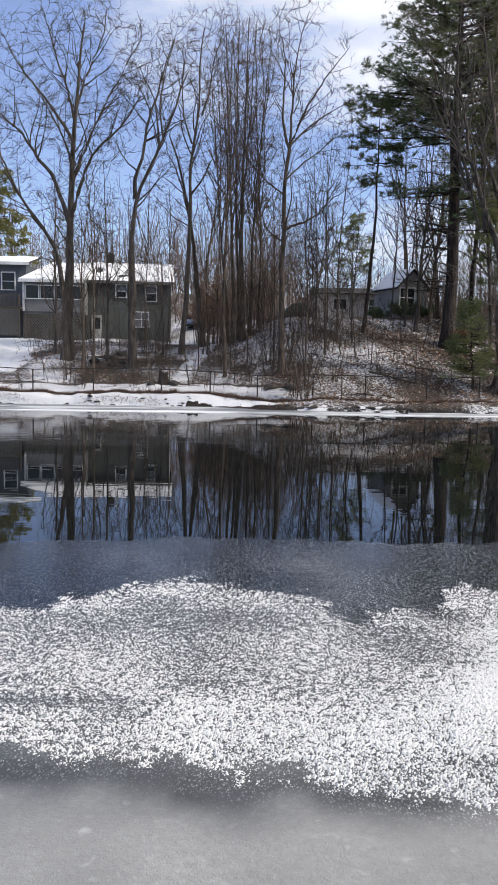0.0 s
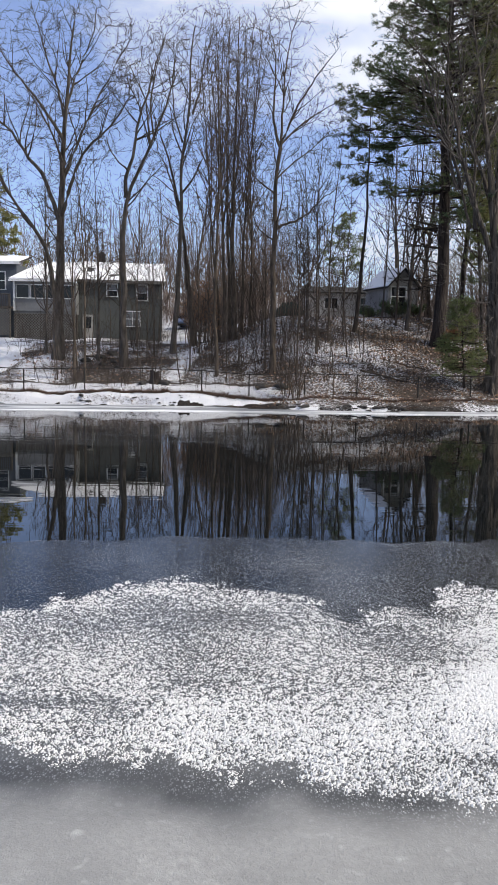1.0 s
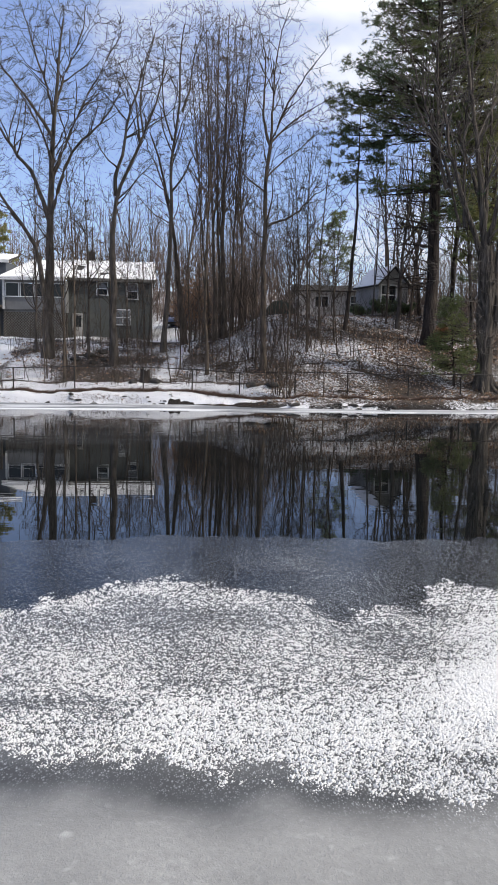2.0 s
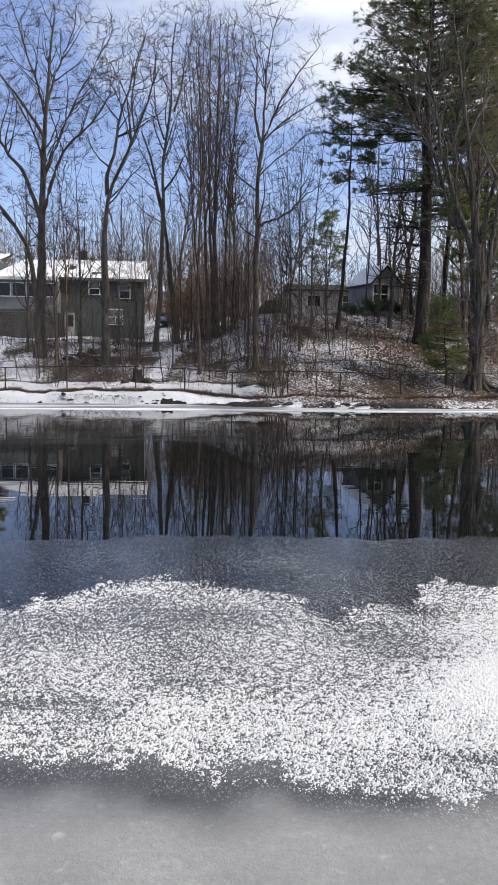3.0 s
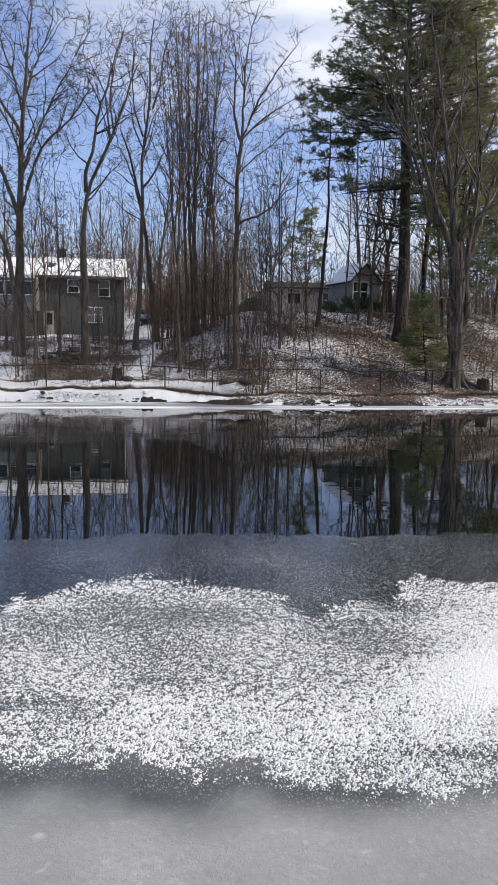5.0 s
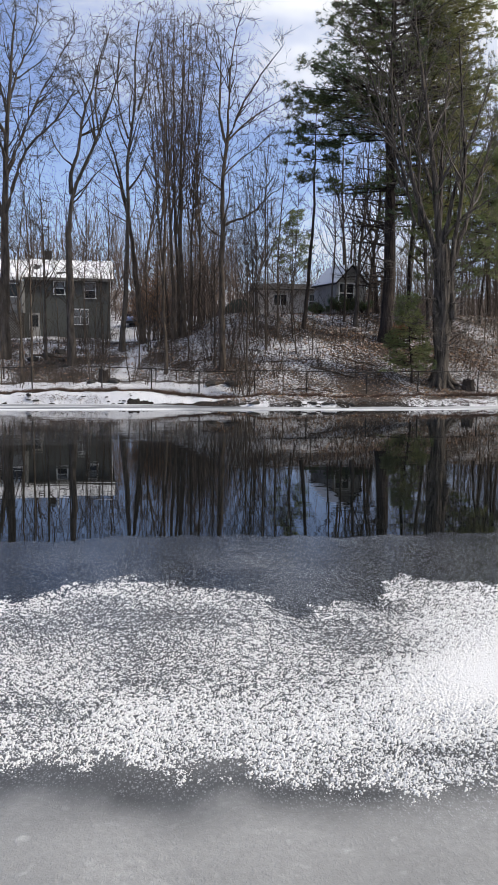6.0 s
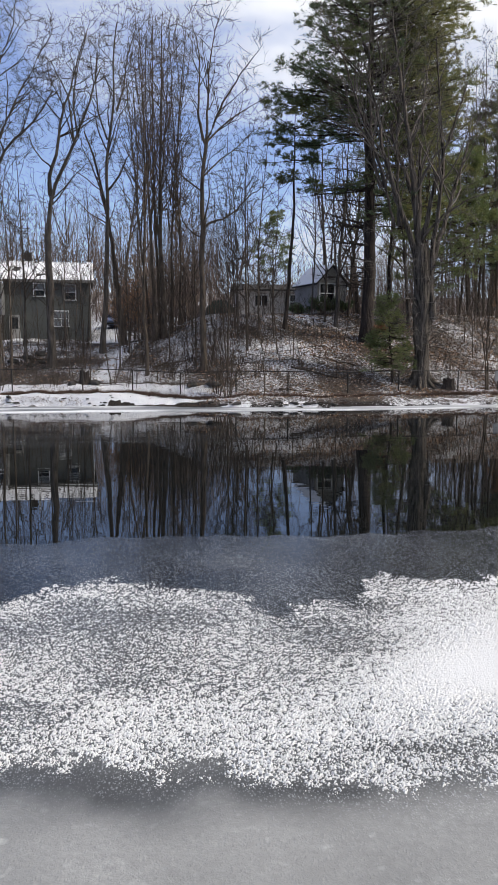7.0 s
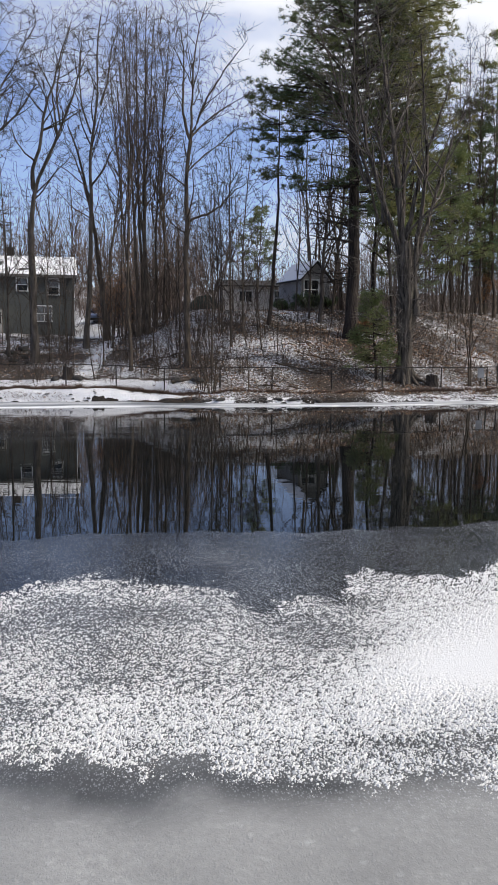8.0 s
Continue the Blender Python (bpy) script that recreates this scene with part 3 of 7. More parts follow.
# snow clumps lying on the ice
rows, cols = 590, 890
tt = np.linspace(0, 1, rows)
dist = 1 / (1 / 5.3 + (1 / 12.2 - 1 / 5.3) * tt)
aa = np.linspace(-0.35, 0.46, cols)
sxx = np.tan(aa)[None, :] * dist[:, None]
syy = np.repeat(dist[:, None], cols, 1)
wob = 0.2 * (lattice(sxx, syy, 0.28, 1) - 0.5) + 0.14 * (lattice(sxx, syy, 0.09, 2) - 0.5) + 0.1 * (lattice(sxx, syy, 0.035, 3) - 0.5)
sway = sxx + 0.3 * (lattice(sxx, syy, 0.3, 9) - 0.5) + 0.12 * (lattice(sxx, syy, 0.08, 5) - 0.5)
inside = ramp(syy + 1.6 * wob, bare_edge(sxx) - 0.08, bare_edge(sxx) + 0.22) * (1 - ramp(syy + 1.8 * wob, snow_edge(sway) - 0.3, snow_edge(sway) + 0.12))
lit = np.sqrt(inside)


def blob(cx, cy, rx, ry, tilt=0.0):
    c, s = math.cos(radians(tilt)), math.sin(radians(tilt))
    u, v = ((sxx - cx) * c + (syy - cy) * s) / rx, (-(sxx - cx) * s + (syy - cy) * c) / ry
    return np.exp(-(u * u + v * v))


cover = 0.452 + 0.07 * (lattice(sxx, syy, 0.6, 4) - 0.5)
cover -= 0.012 * (1 - ramp(sxx, -1.0, 1.0)) + 0.03 * ramp(syy, 7.6, 9.0) * (1 - ramp(sxx, 2.0, 3.5))
cover += 0.4 * blob(3.5, 7.75, 1.15, 0.68, 22) + 0.34 * blob(5.3, 9.1, 1.6, 1.0, 30) + 0.05 * blob(0.6, 6.8, 1.4, 0.7)
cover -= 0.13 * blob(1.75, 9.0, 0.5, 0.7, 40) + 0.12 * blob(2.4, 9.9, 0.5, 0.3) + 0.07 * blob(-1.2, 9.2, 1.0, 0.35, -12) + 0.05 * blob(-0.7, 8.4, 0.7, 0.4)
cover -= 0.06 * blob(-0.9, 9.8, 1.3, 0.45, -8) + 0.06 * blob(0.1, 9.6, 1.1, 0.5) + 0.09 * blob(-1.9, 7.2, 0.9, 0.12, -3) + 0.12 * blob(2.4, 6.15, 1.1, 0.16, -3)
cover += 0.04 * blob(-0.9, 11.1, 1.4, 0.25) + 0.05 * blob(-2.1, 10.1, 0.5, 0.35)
lump = 0.46 * lattice(sxx, syy, 0.0105, 6) + 0.36 * lattice(sxx + 0.4 * syy, syy - 0.4 * sxx, 0.0088, 7) + 0.18 * lattice(sxx, syy, 0.04, 8)
fine = 0.5 * lattice(sxx, syy, 0.006, 6) + 0.3 * lattice(sxx + 0.4 * syy, syy - 0.4 * sxx, 0.0075, 7) + 0.2 * lattice(sxx, syy, 0.035, 8)
k_far = ramp(syy, 6.4, 9.0)
lump = lump * (1 - k_far) + fine * k_far
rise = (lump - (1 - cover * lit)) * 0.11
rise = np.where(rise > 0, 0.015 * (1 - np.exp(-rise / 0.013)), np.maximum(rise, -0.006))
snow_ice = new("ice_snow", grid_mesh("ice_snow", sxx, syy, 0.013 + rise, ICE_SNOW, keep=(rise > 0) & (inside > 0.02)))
tagged(snow_ice, "white crumbly snow clumps scattered over the pond ice", "snow", kind="stuff")

# ice shelf along the far shore
fx = np.concatenate([np.linspace(-60, -20, 30)[:-1], np.linspace(-20, 30, 500), np.linspace(30, 60, 20)[1:]])
ft = np.concatenate([[0.0, 0.02, 0.05], np.linspace(0.1, 1, 22)])
fxx, ftt = np.meshgrid(fx, ft)
front = waterline(fxx) - 0.25 * lattice(fxx, 0 * fxx, 2.5, 5) - 0.12 * lattice(fxx, 0 * fxx, 0.5, 6)
fyy = front + (shore(fxx) + 0.43 + foot(fxx) - front) * ftt
fzz = 0.03 + 0.05 * ftt + 0.03 * lattice(fxx * 0.4, fyy * 3, 0.9, 2)
fzz[0, :] = -0.03
rime = np.clip(0.75 * ramp(lattice(fxx * 0.14, ftt * 4.5, 0.5, 4), 0.58, 0.74) + (1 - ramp(ftt + 0.2 * (lattice(fxx * 0.3, 0 * fxx, 1.0, 7) - 0.5), 0.02, 0.08)), 0, 1)
rime = np.maximum(rime, 0.36 * np.interp(fxx, [2, 6], [0.0, 1.0]))
shelf = new("shore_ice", grid_mesh("shore_ice", fxx, fyy, fzz, SHELF_ICE, attrs=[("rime", rime)]))
tagged(shelf, "narrow snow-covered ice shelf along the bank", "ice", kind="structure")


# ------------------------------------------------------------------ trees
def tubes(p, r, sides=3):
    """Tubes round many polylines at once: p (n, k, 3), r (n, k)."""
    n, k, _ = p.shape
    t = np.gradient(p, axis=1)
    t /= np.linalg.norm(t, axis=2, keepdims=True) + 1e-9
    ref = np.where(np.abs(t[..., 2:3]) < 0.9, np.array([0, 0, 1.0]), np.array([1.0, 0, 0]))
    u = np.cross(t, ref)
    u /= np.linalg.norm(u, axis=2, keepdims=True) + 1e-9
    w = np.cross(t, u)
    an = np.arange(sides) * 2 * math.pi / sides
    ring = p[:, :, None, :] + r[:, :, None, None] * (np.cos(an)[None, None, :, None] * u[:, :, None, :] + np.sin(an)[None, None, :, None] * w[:, :, None, :])
    v = ring.reshape(-1, 3)
    b = (np.arange(n)[:, None, None] * k + np.arange(k - 1)[None, :, None]) * sides
    i, j = np.arange(sides)[None, None, :], (np.arange(sides)[None, None, :] + 1) % sides
    f = np.stack([b + i, b + j, b + sides + j, b + sides + i], -1).reshape(-1, 4)
    return v, f


def rough_tube(p, r, sides, amp, seed):
    """One trunk with fluted, lumpy bark."""
    v, f = tubes(p[None], r[None], sides)
    k = len(p)
    ring = v.reshape(k, sides, 3)
    a, h = np.meshgrid(np.arange(sides) / sides * 8.0, np.cumsum(np.r_[0, np.linalg.norm(np.diff(p, axis=0), axis=1)]))
    seam = np.minimum(a, 8.0 - a)
    g = 1 + amp * (lattice(seam, h * 0.5, 1.0, seed) - 0.5) * 2 + 0.5 * amp * (lattice(seam, h, 0.45, seed + 1) - 0.5) * 2 + (0.35 * amp * (lattice(seam, h * 0.35, 0.3, seed + 2) - 0.5) * 2 if sides > 20 else 0)
    ring = p[:, None, :] + (ring - p[:, None, :]) * g[:, :, None]
    return ring.reshape(-1, 3), f


def joined(name, chunks, material, smooth=True):
    """One mesh out of several (verts, quads) or (verts, triangles) chunks."""
    n = chunks[0][1].shape[1]
    vs, fs, k = [], [], 0
    for v, f in chunks:
        vs.append(v)
        fs.append(f + k)
        k += len(v)
    v, f = np.concatenate(vs), np.concatenate(fs)
    me = bpy.data.meshes.new(name)
    me.vertices.add(len(v))
    me.vertices.foreach_set("co", v.astype(np.float32).ravel())
    me.loops.add(f.size)
    me.loops.foreach_set("vertex_index", f.astype(np.int32).ravel())
    me.polygons.add(len(f))
    me.polygons.foreach_set("loop_start", np.arange(0, f.size, n, dtype=np.int32))
    me.polygons.foreach_set("use_smooth", np.full(len(f), smooth))
    me.materials.append(material)
    me.update(calc_edges=True)
    return me


def resample(points, k, rng, wobble=0.0):
    """A smooth polyline of k points through the given ones."""
    p = np.array(points, float)
    d = np.concatenate([[0], np.cumsum(np.linalg.norm(np.diff(p, axis=0), axis=1))])
    s = np.linspace(0, d[-1], k)
    q = np.stack([np.interp(s, d, p[:, i]) for i in range(3)], 1)
    for _ in range(2):
        q[1:-1] = 0.25 * q[:-2] + 0.5 * q[1:-1] + 0.25 * q[2:]
    if wobble:
        q[1:-1] += rng.normal(0, wobble, (k - 2, 3))
    return q


def sprout(p, r, count, rng, ratio, angle, k, up=0.1, wander=0.15, start=0.2, thin=0.6, tip=0.35, rmin=0.006, lmin=0.25):
    """Children along each parent polyline: their points and radii."""
    n, kp, _ = p.shape
    length = np.linalg.norm(np.diff(p, axis=1), axis=2).sum(1)
    own = np.repeat(np.arange(n), count)
    m = len(own)
    s = (start + (0.995 - start) * rng.rand(m)) * (kp - 1)
    i = np.minimum(s.astype(int), kp - 2)
    u = (s - i)[:, None]
    pos = p[own, i] * (1 - u) + p[own, i + 1] * u
    rad = r[own, i] * (1 - u[:, 0]) + r[own, i + 1] * u[:, 0]
    tan = p[own, i + 1] - p[own, i]
    tan /= np.linalg.norm(tan, axis=1, keepdims=True) + 1e-9
    side = rng.normal(size=(m, 3))
    side -= (side * tan).sum(1, keepdims=True) * tan
    side /= np.linalg.norm(side, axis=1, keepdims=True) + 1e-9
    a = np.radians(rng.normal(angle, angle * 0.22, m))[:, None]
    d = np.cos(a) * tan + np.sin(a) * side
    frac = s / (kp - 1)
    ln = np.maximum(length[own] * ratio * (1.15 - 0.8 * frac) * rng.uniform(0.55, 1.3, m), lmin)
    step = (ln / (k - 1))[:, None]
    out = [pos]
    for _ in range(k - 1):
        d = d + rng.normal(0, wander, (m, 3)) + np.array([0, 0, up])
        d /= np.linalg.norm(d, axis=1, keepdims=True)
        pos = pos + d * step
        out.append(pos)
    q = np.stack(out, 1)
    r0 = np.maximum(np.minimum(rad * thin, 0.006 + ln * 0.0135), rmin)
    rr = r0[:, None] * np.linspace(1, tip, k)[None, :]
    return q, np.maximum(rr, rmin * 0.8)


def crown_points(lines, rng, spread, dense):
    """Points of light that the twigs grow towards, strewn round limbs and branches: (n, k, 3) polylines."""
    out = []
    for p, first in lines:
        d = np.linalg.norm(np.diff(p, axis=0), axis=1).sum()
        n = max(6, int(dense * (d * (1 - first) + 0.5 * spread)))
        u = (first + (1.0 - first) * rng.rand(n) ** 0.7) * (len(p) - 1)
        c = np.stack([np.interp(u, np.arange(len(p)), p[:, i]) for i in range(3)], 1)
        q = rng.normal(size=(n, 3))
        q /= np.linalg.norm(q, axis=1, keepdims=True) + 1e-9
        out.append(c + q * spread * rng.rand(n, 1) ** 0.5 + np.array([0, 0, 0.3 * spread]) * rng.rand(n, 1))
    return np.concatenate(out)


def grow(nodes, parent, att, rng, step=0.3, sight=3.2, reached=0.42, up=0.12, wander=0.13, turns=46):
    """Branches that feel their way from the stems' nodes to the points, each point drawing the nearest tip."""
    cap = len(nodes) + 6000
    p, par = np.zeros((cap, 3)), np.full(cap, -1)
    heading = np.zeros((cap, 3))
    n = len(nodes)
    p[:n], par[:n] = nodes, parent
    kids = np.zeros(cap, int)
    d2 = ((att[:, None, :] - p[None, :n]) ** 2).sum(2)
    near, dist = d2.argmin(1), np.sqrt(d2.min(1))
    live = dist > reached
    for _ in range(turns):
        k = live & (dist < sight)
        if not k.any():
            break
        pull = np.zeros((n, 3))
        v = (att[k] - p[near[k]]) / dist[k][:, None]
        np.add.at(pull, near[k], v)
        who = np.unique(near[k])
        who = who[kids[who] < 3]
        if len(who) == 0 or n + len(who) > cap:
            break
        g = pull[who]
        g /= np.linalg.norm(g, axis=1, keepdims=True) + 1e-9
        g = g + 0.7 * heading[who] + rng.normal(0, wander, g.shape) + np.array([0, 0, up])
        g /= np.linalg.norm(g, axis=1, keepdims=True)
        m = len(who)
        p[n:n + m], par[n:n + m], heading[n:n + m] = p[who] + g * step, who, g
        kids[who] += 1
        e2 = ((att[:, None, :] - p[None, n:n + m]) ** 2).sum(2)
        i = e2.argmin(1)
        e = np.sqrt(e2[np.arange(len(att)), i])
        closer = e < dist
        near, dist = np.where(closer, n + i, near), np.minimum(e, dist)
        n += m
        live &= dist > reached
    return p[:n], par[:n]


def chains_of(p, par, fixed, r):
    """The grown part as runs of nodes, each from its fork to its tip: lists of (points, radii) of equal length."""
    n = len(p)
    main = np.full(n, -1)
    for i in range(n - 1, fixed - 1, -1):
        q = par[i]
        if q >= fixed and (main[q] < 0 or r[i] > r[main[q]]):
            main[q] = i
    runs = {}
    for i in range(fixed, n):
        if par[i] >= fixed and main[par[i]] == i:
            continue
        line, j = [par[i], i], i
        while main[j] >= 0:
            j = main[j]
            line.append(j)
        q, w = p[line], r[line].copy()
        w[0] = w[1]
        k = 3 if len(line) < 5 else 6 if len(line) < 9 else 12
        s = np.linspace(0, len(line) - 1, k)
        x = np.arange(len(line))
        runs.setdefault(k, []).append((np.stack([np.interp(s, x, q[:, c]) for c in range(3)], 1), np.interp(s, x, w)))
    return [(np.array([a for a, _ in v]), np.array([b for _, b in v])) for v in runs.values()]


def bare_tree(name, stems, seed, label, bark=None, twig=None, spread=1.1, dense=9.0, limbs=1.5, angle=42, up=0.08, rmin=0.0085, group="bare trees on the bank", flare=1.35, twigs=1.9, step=0.3):
    """stems: (points, radius at foot, radius at top, first spot that branches). Branches spring from the stems, and finer ones fill the room round them."""
    rng = np.random.RandomState(seed)
    base = Vector(stems[0][0][0])
    base.z = min(base.z, float(height(base.x, base.y))) - 0.1
    tree = thing(name, base, 0, label, "tree", group)
    off = np.array(base)
    wood, fine, lines, nodes, radius = [], [], [], [], []
    for n_st, (pts, r0, r1, first) in enumerate(stems):
        k = 18
        q = resample(pts, k, rng, 0.03 if r0 > 0.09 else 0.012) - off
        s = np.linspace(0, 1, k)
        r = r0 + (r1 - r0) * s ** (0.8 if n_st == 0 else 0.6)
        if n_st == 0:
            q[0, 2] = -0.25
            r[0] *= flare
            r[1] *= 1 + (flare - 1) * 0.2
        wood.append(rough_tube(q, r, 36, 0.24, seed % 9) if r0 > 0.4 else rough_tube(q, r, 10, 0.09, seed % 9) if r0 > 0.12 else tubes(q[None], r[None], 6))
        L = np.linalg.norm(np.diff(q, axis=0), axis=1).sum()
        c = max(3, int(limbs * (L * (1 - first) + 1.0)))
        p1, r1s = sprout(q[None], r[None], c, rng, min(0.42, 4.2 / max(L, 1)), angle, 9, up, 0.12, first, 0.62, 0.3, rmin * 1.7, 0.6)
        r1s = np.maximum(r1s, rmin * 1.1)
        fine.append(tubes(p1, r1s, 5))
        lines.append((q, max(first, 0.4)))
        lines += [(line, 0.1) for line in p1]
        for line, w, lo in [(q, r, max(first, 0.3)), *[(line, w, 0.12) for line, w in zip(p1, r1s)]]:
            m = max(3, int(np.linalg.norm(np.diff(line, axis=0), axis=1).sum() * (1 - lo) / 0.4))
            t = np.linspace(lo, 1, m) * (len(line) - 1)
            x = np.arange(len(line))
            nodes += list(np.stack([np.interp(t, x, line[:, i]) for i in range(3)], 1))
            radius += list(np.interp(t, x, w))
    part("trunk", joined("trunk", wood, bark or BARK_GREY), tree)
    fixed = len(nodes)
    p, par = grow(np.array(nodes), np.full(fixed, -1), crown_points(lines, rng, spread, dense), rng, step=step, reached=1.3 * step, up=up)
    n = len(p)
    flow = np.zeros(n)
    for i in range(n - 1, fixed - 1, -1):
        flow[i] = max(flow[i], rmin ** 2.1)
        if par[i] >= fixed:
            flow[par[i]] += flow[i]
    r = flow ** (1 / 2.1)
    r[:fixed] = radius
    for i in range(fixed, n):
        r[i] = min(r[i], r[par[i]])
    r[fixed:] = np.maximum(r[fixed:], rmin)
    fine += [tubes(q, w, 4 if len(w[0]) > 3 else 3) for q, w in chains_of(p, par, fixed, r)]
    own = np.repeat(np.arange(fixed, n), rng.poisson(twigs, n - fixed))
    m = len(own)
    if m:
        tan = p[own] - p[par[own]]
        tan /= np.linalg.norm(tan, axis=1, keepdims=True) + 1e-9
        side = rng.normal(size=(m, 3))
        side -= (side * tan).sum(1, keepdims=True) * tan
        side /= np.linalg.norm(side, axis=1, keepdims=True) + 1e-9
        d = tan + side * rng.uniform(0.35, 0.9, (m, 1)) + np.array([0, 0, 0.12])
        d /= np.linalg.norm(d, axis=1, keepdims=True)
        ln = step * rng.uniform(0.8, 2.5, (m, 1))
        a = p[own] - tan * step * rng.rand(m, 1)
        b = a + d * ln * 0.55 + rng.normal(0, 0.012, (m, 3))
        c = b + (d + np.array([0, 0, 0.15])) * ln * 0.45 + rng.normal(0, 0.02, (m, 3))
        fine.append(tubes(np.stack([a, b, c], 1), np.repeat(np.array([[1.0, 0.85, 0.6]]) * rmin * 0.9, m, 0), 3))
    part("crown", joined("crown", fine, twig or TWIG), tree, "fine leafless branches and twigs")
    return tree


def tufts(p, d, length, rng, blades=8, width=0.05):
    """Needle tufts: flat slender triangles fanning out round each direction."""
    m = len(p)
    p, d, length = np.repeat(p, blades, 0), np.repeat(d, blades, 0), np.repeat(length, blades)
    n = d + rng.normal(0, 0.55, (m * blades, 3))
    n /= np.linalg.norm(n, axis=1, keepdims=True)
    side = np.cross(n, rng.normal(size=(m * blades, 3)))
    side /= np.linalg.norm(side, axis=1, keepdims=True) + 1e-9
    w = width * rng.uniform(0.7, 1.3, (m * blades, 1))
    root = p + n * (0.15 * length)[:, None] * rng.rand(m * blades, 1)
    tip = root + n * (length * rng.uniform(0.6, 1.2, m * blades))[:, None]
    v = np.stack([root - side * w * 0.5, root + side * w * 0.5, tip], 1).reshape(-1, 3)
    return v, np.arange(3 * m * blades).reshape(-1, 3)


def pine(name, stem, r0, limbs, seed, label, needle=None, sub=9, tuft=7, blade=0.34, group="evergreens", bark=None, dead=(), sunlit_from=99.0, wide=0.115):
    """limbs: (place along the stem 0..1, azimuth in degrees, length, rise) of each limb."""
    rng = np.random.RandomState(seed)
    base = Vector(stem[0])
    base.z = min(base.z, float(height(base.x, base.y))) - 0.1
    tree = thing(name, base, 0, label, "tree", group)
    k = 18
    q = resample(stem, k, rng, 0.04) - np.array(base)
    q[0, 2] = -0.2
    r = r0 * (1 - 0.93 * np.linspace(0, 1, k) ** 1.1)
    r[0] *= 1.4
    pts, rad = [], []
    for s, a, ln, rise in [*limbs, *dead]:
        i = min(int(s * (k - 1)), k - 2)
        u = s * (k - 1) - i
        p = q[i] * (1 - u) + q[i + 1] * u
        d = np.array([math.sin(radians(a)), math.cos(radians(a)), rise])
        d /= np.linalg.norm(d)
        line = [p]
        for _ in range(6):
            d = d + rng.normal(0, 0.07, 3) + np.array([0, 0, 0.03 - 0.02 * ln / 6])
            d /= np.linalg.norm(d)
            line.append(line[-1] + d * ln / 6)
        pts.append(line)
        rad.append(np.linspace(min(0.014 + 0.008 * ln, r0 * 0.5), 0.01, 7))
    p0, r0s = np.array(pts), np.array(rad)
    p1, r1 = p0[:len(limbs)], r0s[:len(limbs)]
    bare = []
    if dead:
        pd, rd = p0[len(limbs):], r0s[len(limbs):]
        pe, re_ = sprout(pd, rd, 7, rng, 0.3, 48, 4, -0.03, 0.15, 0.2, 0.6, 0.5, 0.007)
        bare = [tubes(pd, rd, 4), tubes(pe, re_, 3)]
    p2, r2 = sprout(p1, r1, sub, rng, 0.42, 48, 4, 0.02, 0.1, 0.1, 0.6, 0.5, 0.007, 0.4)
    p2[:, :, 2] = p2[:, :1, 2] + 0.45 * (p2[:, :, 2] - p2[:, :1, 2])   # sprays lie flat
    part("trunk", joined("trunk", [tubes(q[None], r[None], 10), tubes(p1, r1, 5), tubes(p2, r2, 3), *bare], bark or BARK_PINE), tree)
    p3, r3 = sprout(p2, r2, 5, rng, 0.6, 46, 3, 0.02, 0.1, 0.2, 0.7, 0.5, 0.006, 0.3)
    p3[:, :, 2] = p3[:, :1, 2] + 0.5 * (p3[:, :, 2] - p3[:, :1, 2])
    own = np.repeat(np.arange(len(p3)), tuft)
    s = rng.rand(len(own)) * 1.9 + 0.1
    i = np.minimum(s.astype(int), 1)
    u = (s - i)[:, None]
    pos = p3[own, i] * (1 - u) + p3[own, i + 1] * u
    d = p3[own, i + 1] - p3[own, i]
    d /= np.linalg.norm(d, axis=1, keepdims=True) + 1e-9
    d = d + rng.normal(0, 0.45, d.shape) * (1, 1, 0.6) + np.array([0, 0, 0.25])
    d /= np.linalg.norm(d, axis=1, keepdims=True)
    # tufts on the sunward +x side take olive: sunlight painted into the needle colour
    sunny = pos[:, 0] + rng.normal(0, 1.2, len(pos)) > sunlit_from
    for pick, mat, words in ((~sunny, needle or NEEDLE, "tufts of soft green needles"), (sunny, NEEDLE_SUN, "needles tinted sunlit olive on the sunward side")):
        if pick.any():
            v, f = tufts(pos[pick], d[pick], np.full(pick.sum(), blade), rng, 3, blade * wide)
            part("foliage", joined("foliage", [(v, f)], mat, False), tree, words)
    return tree


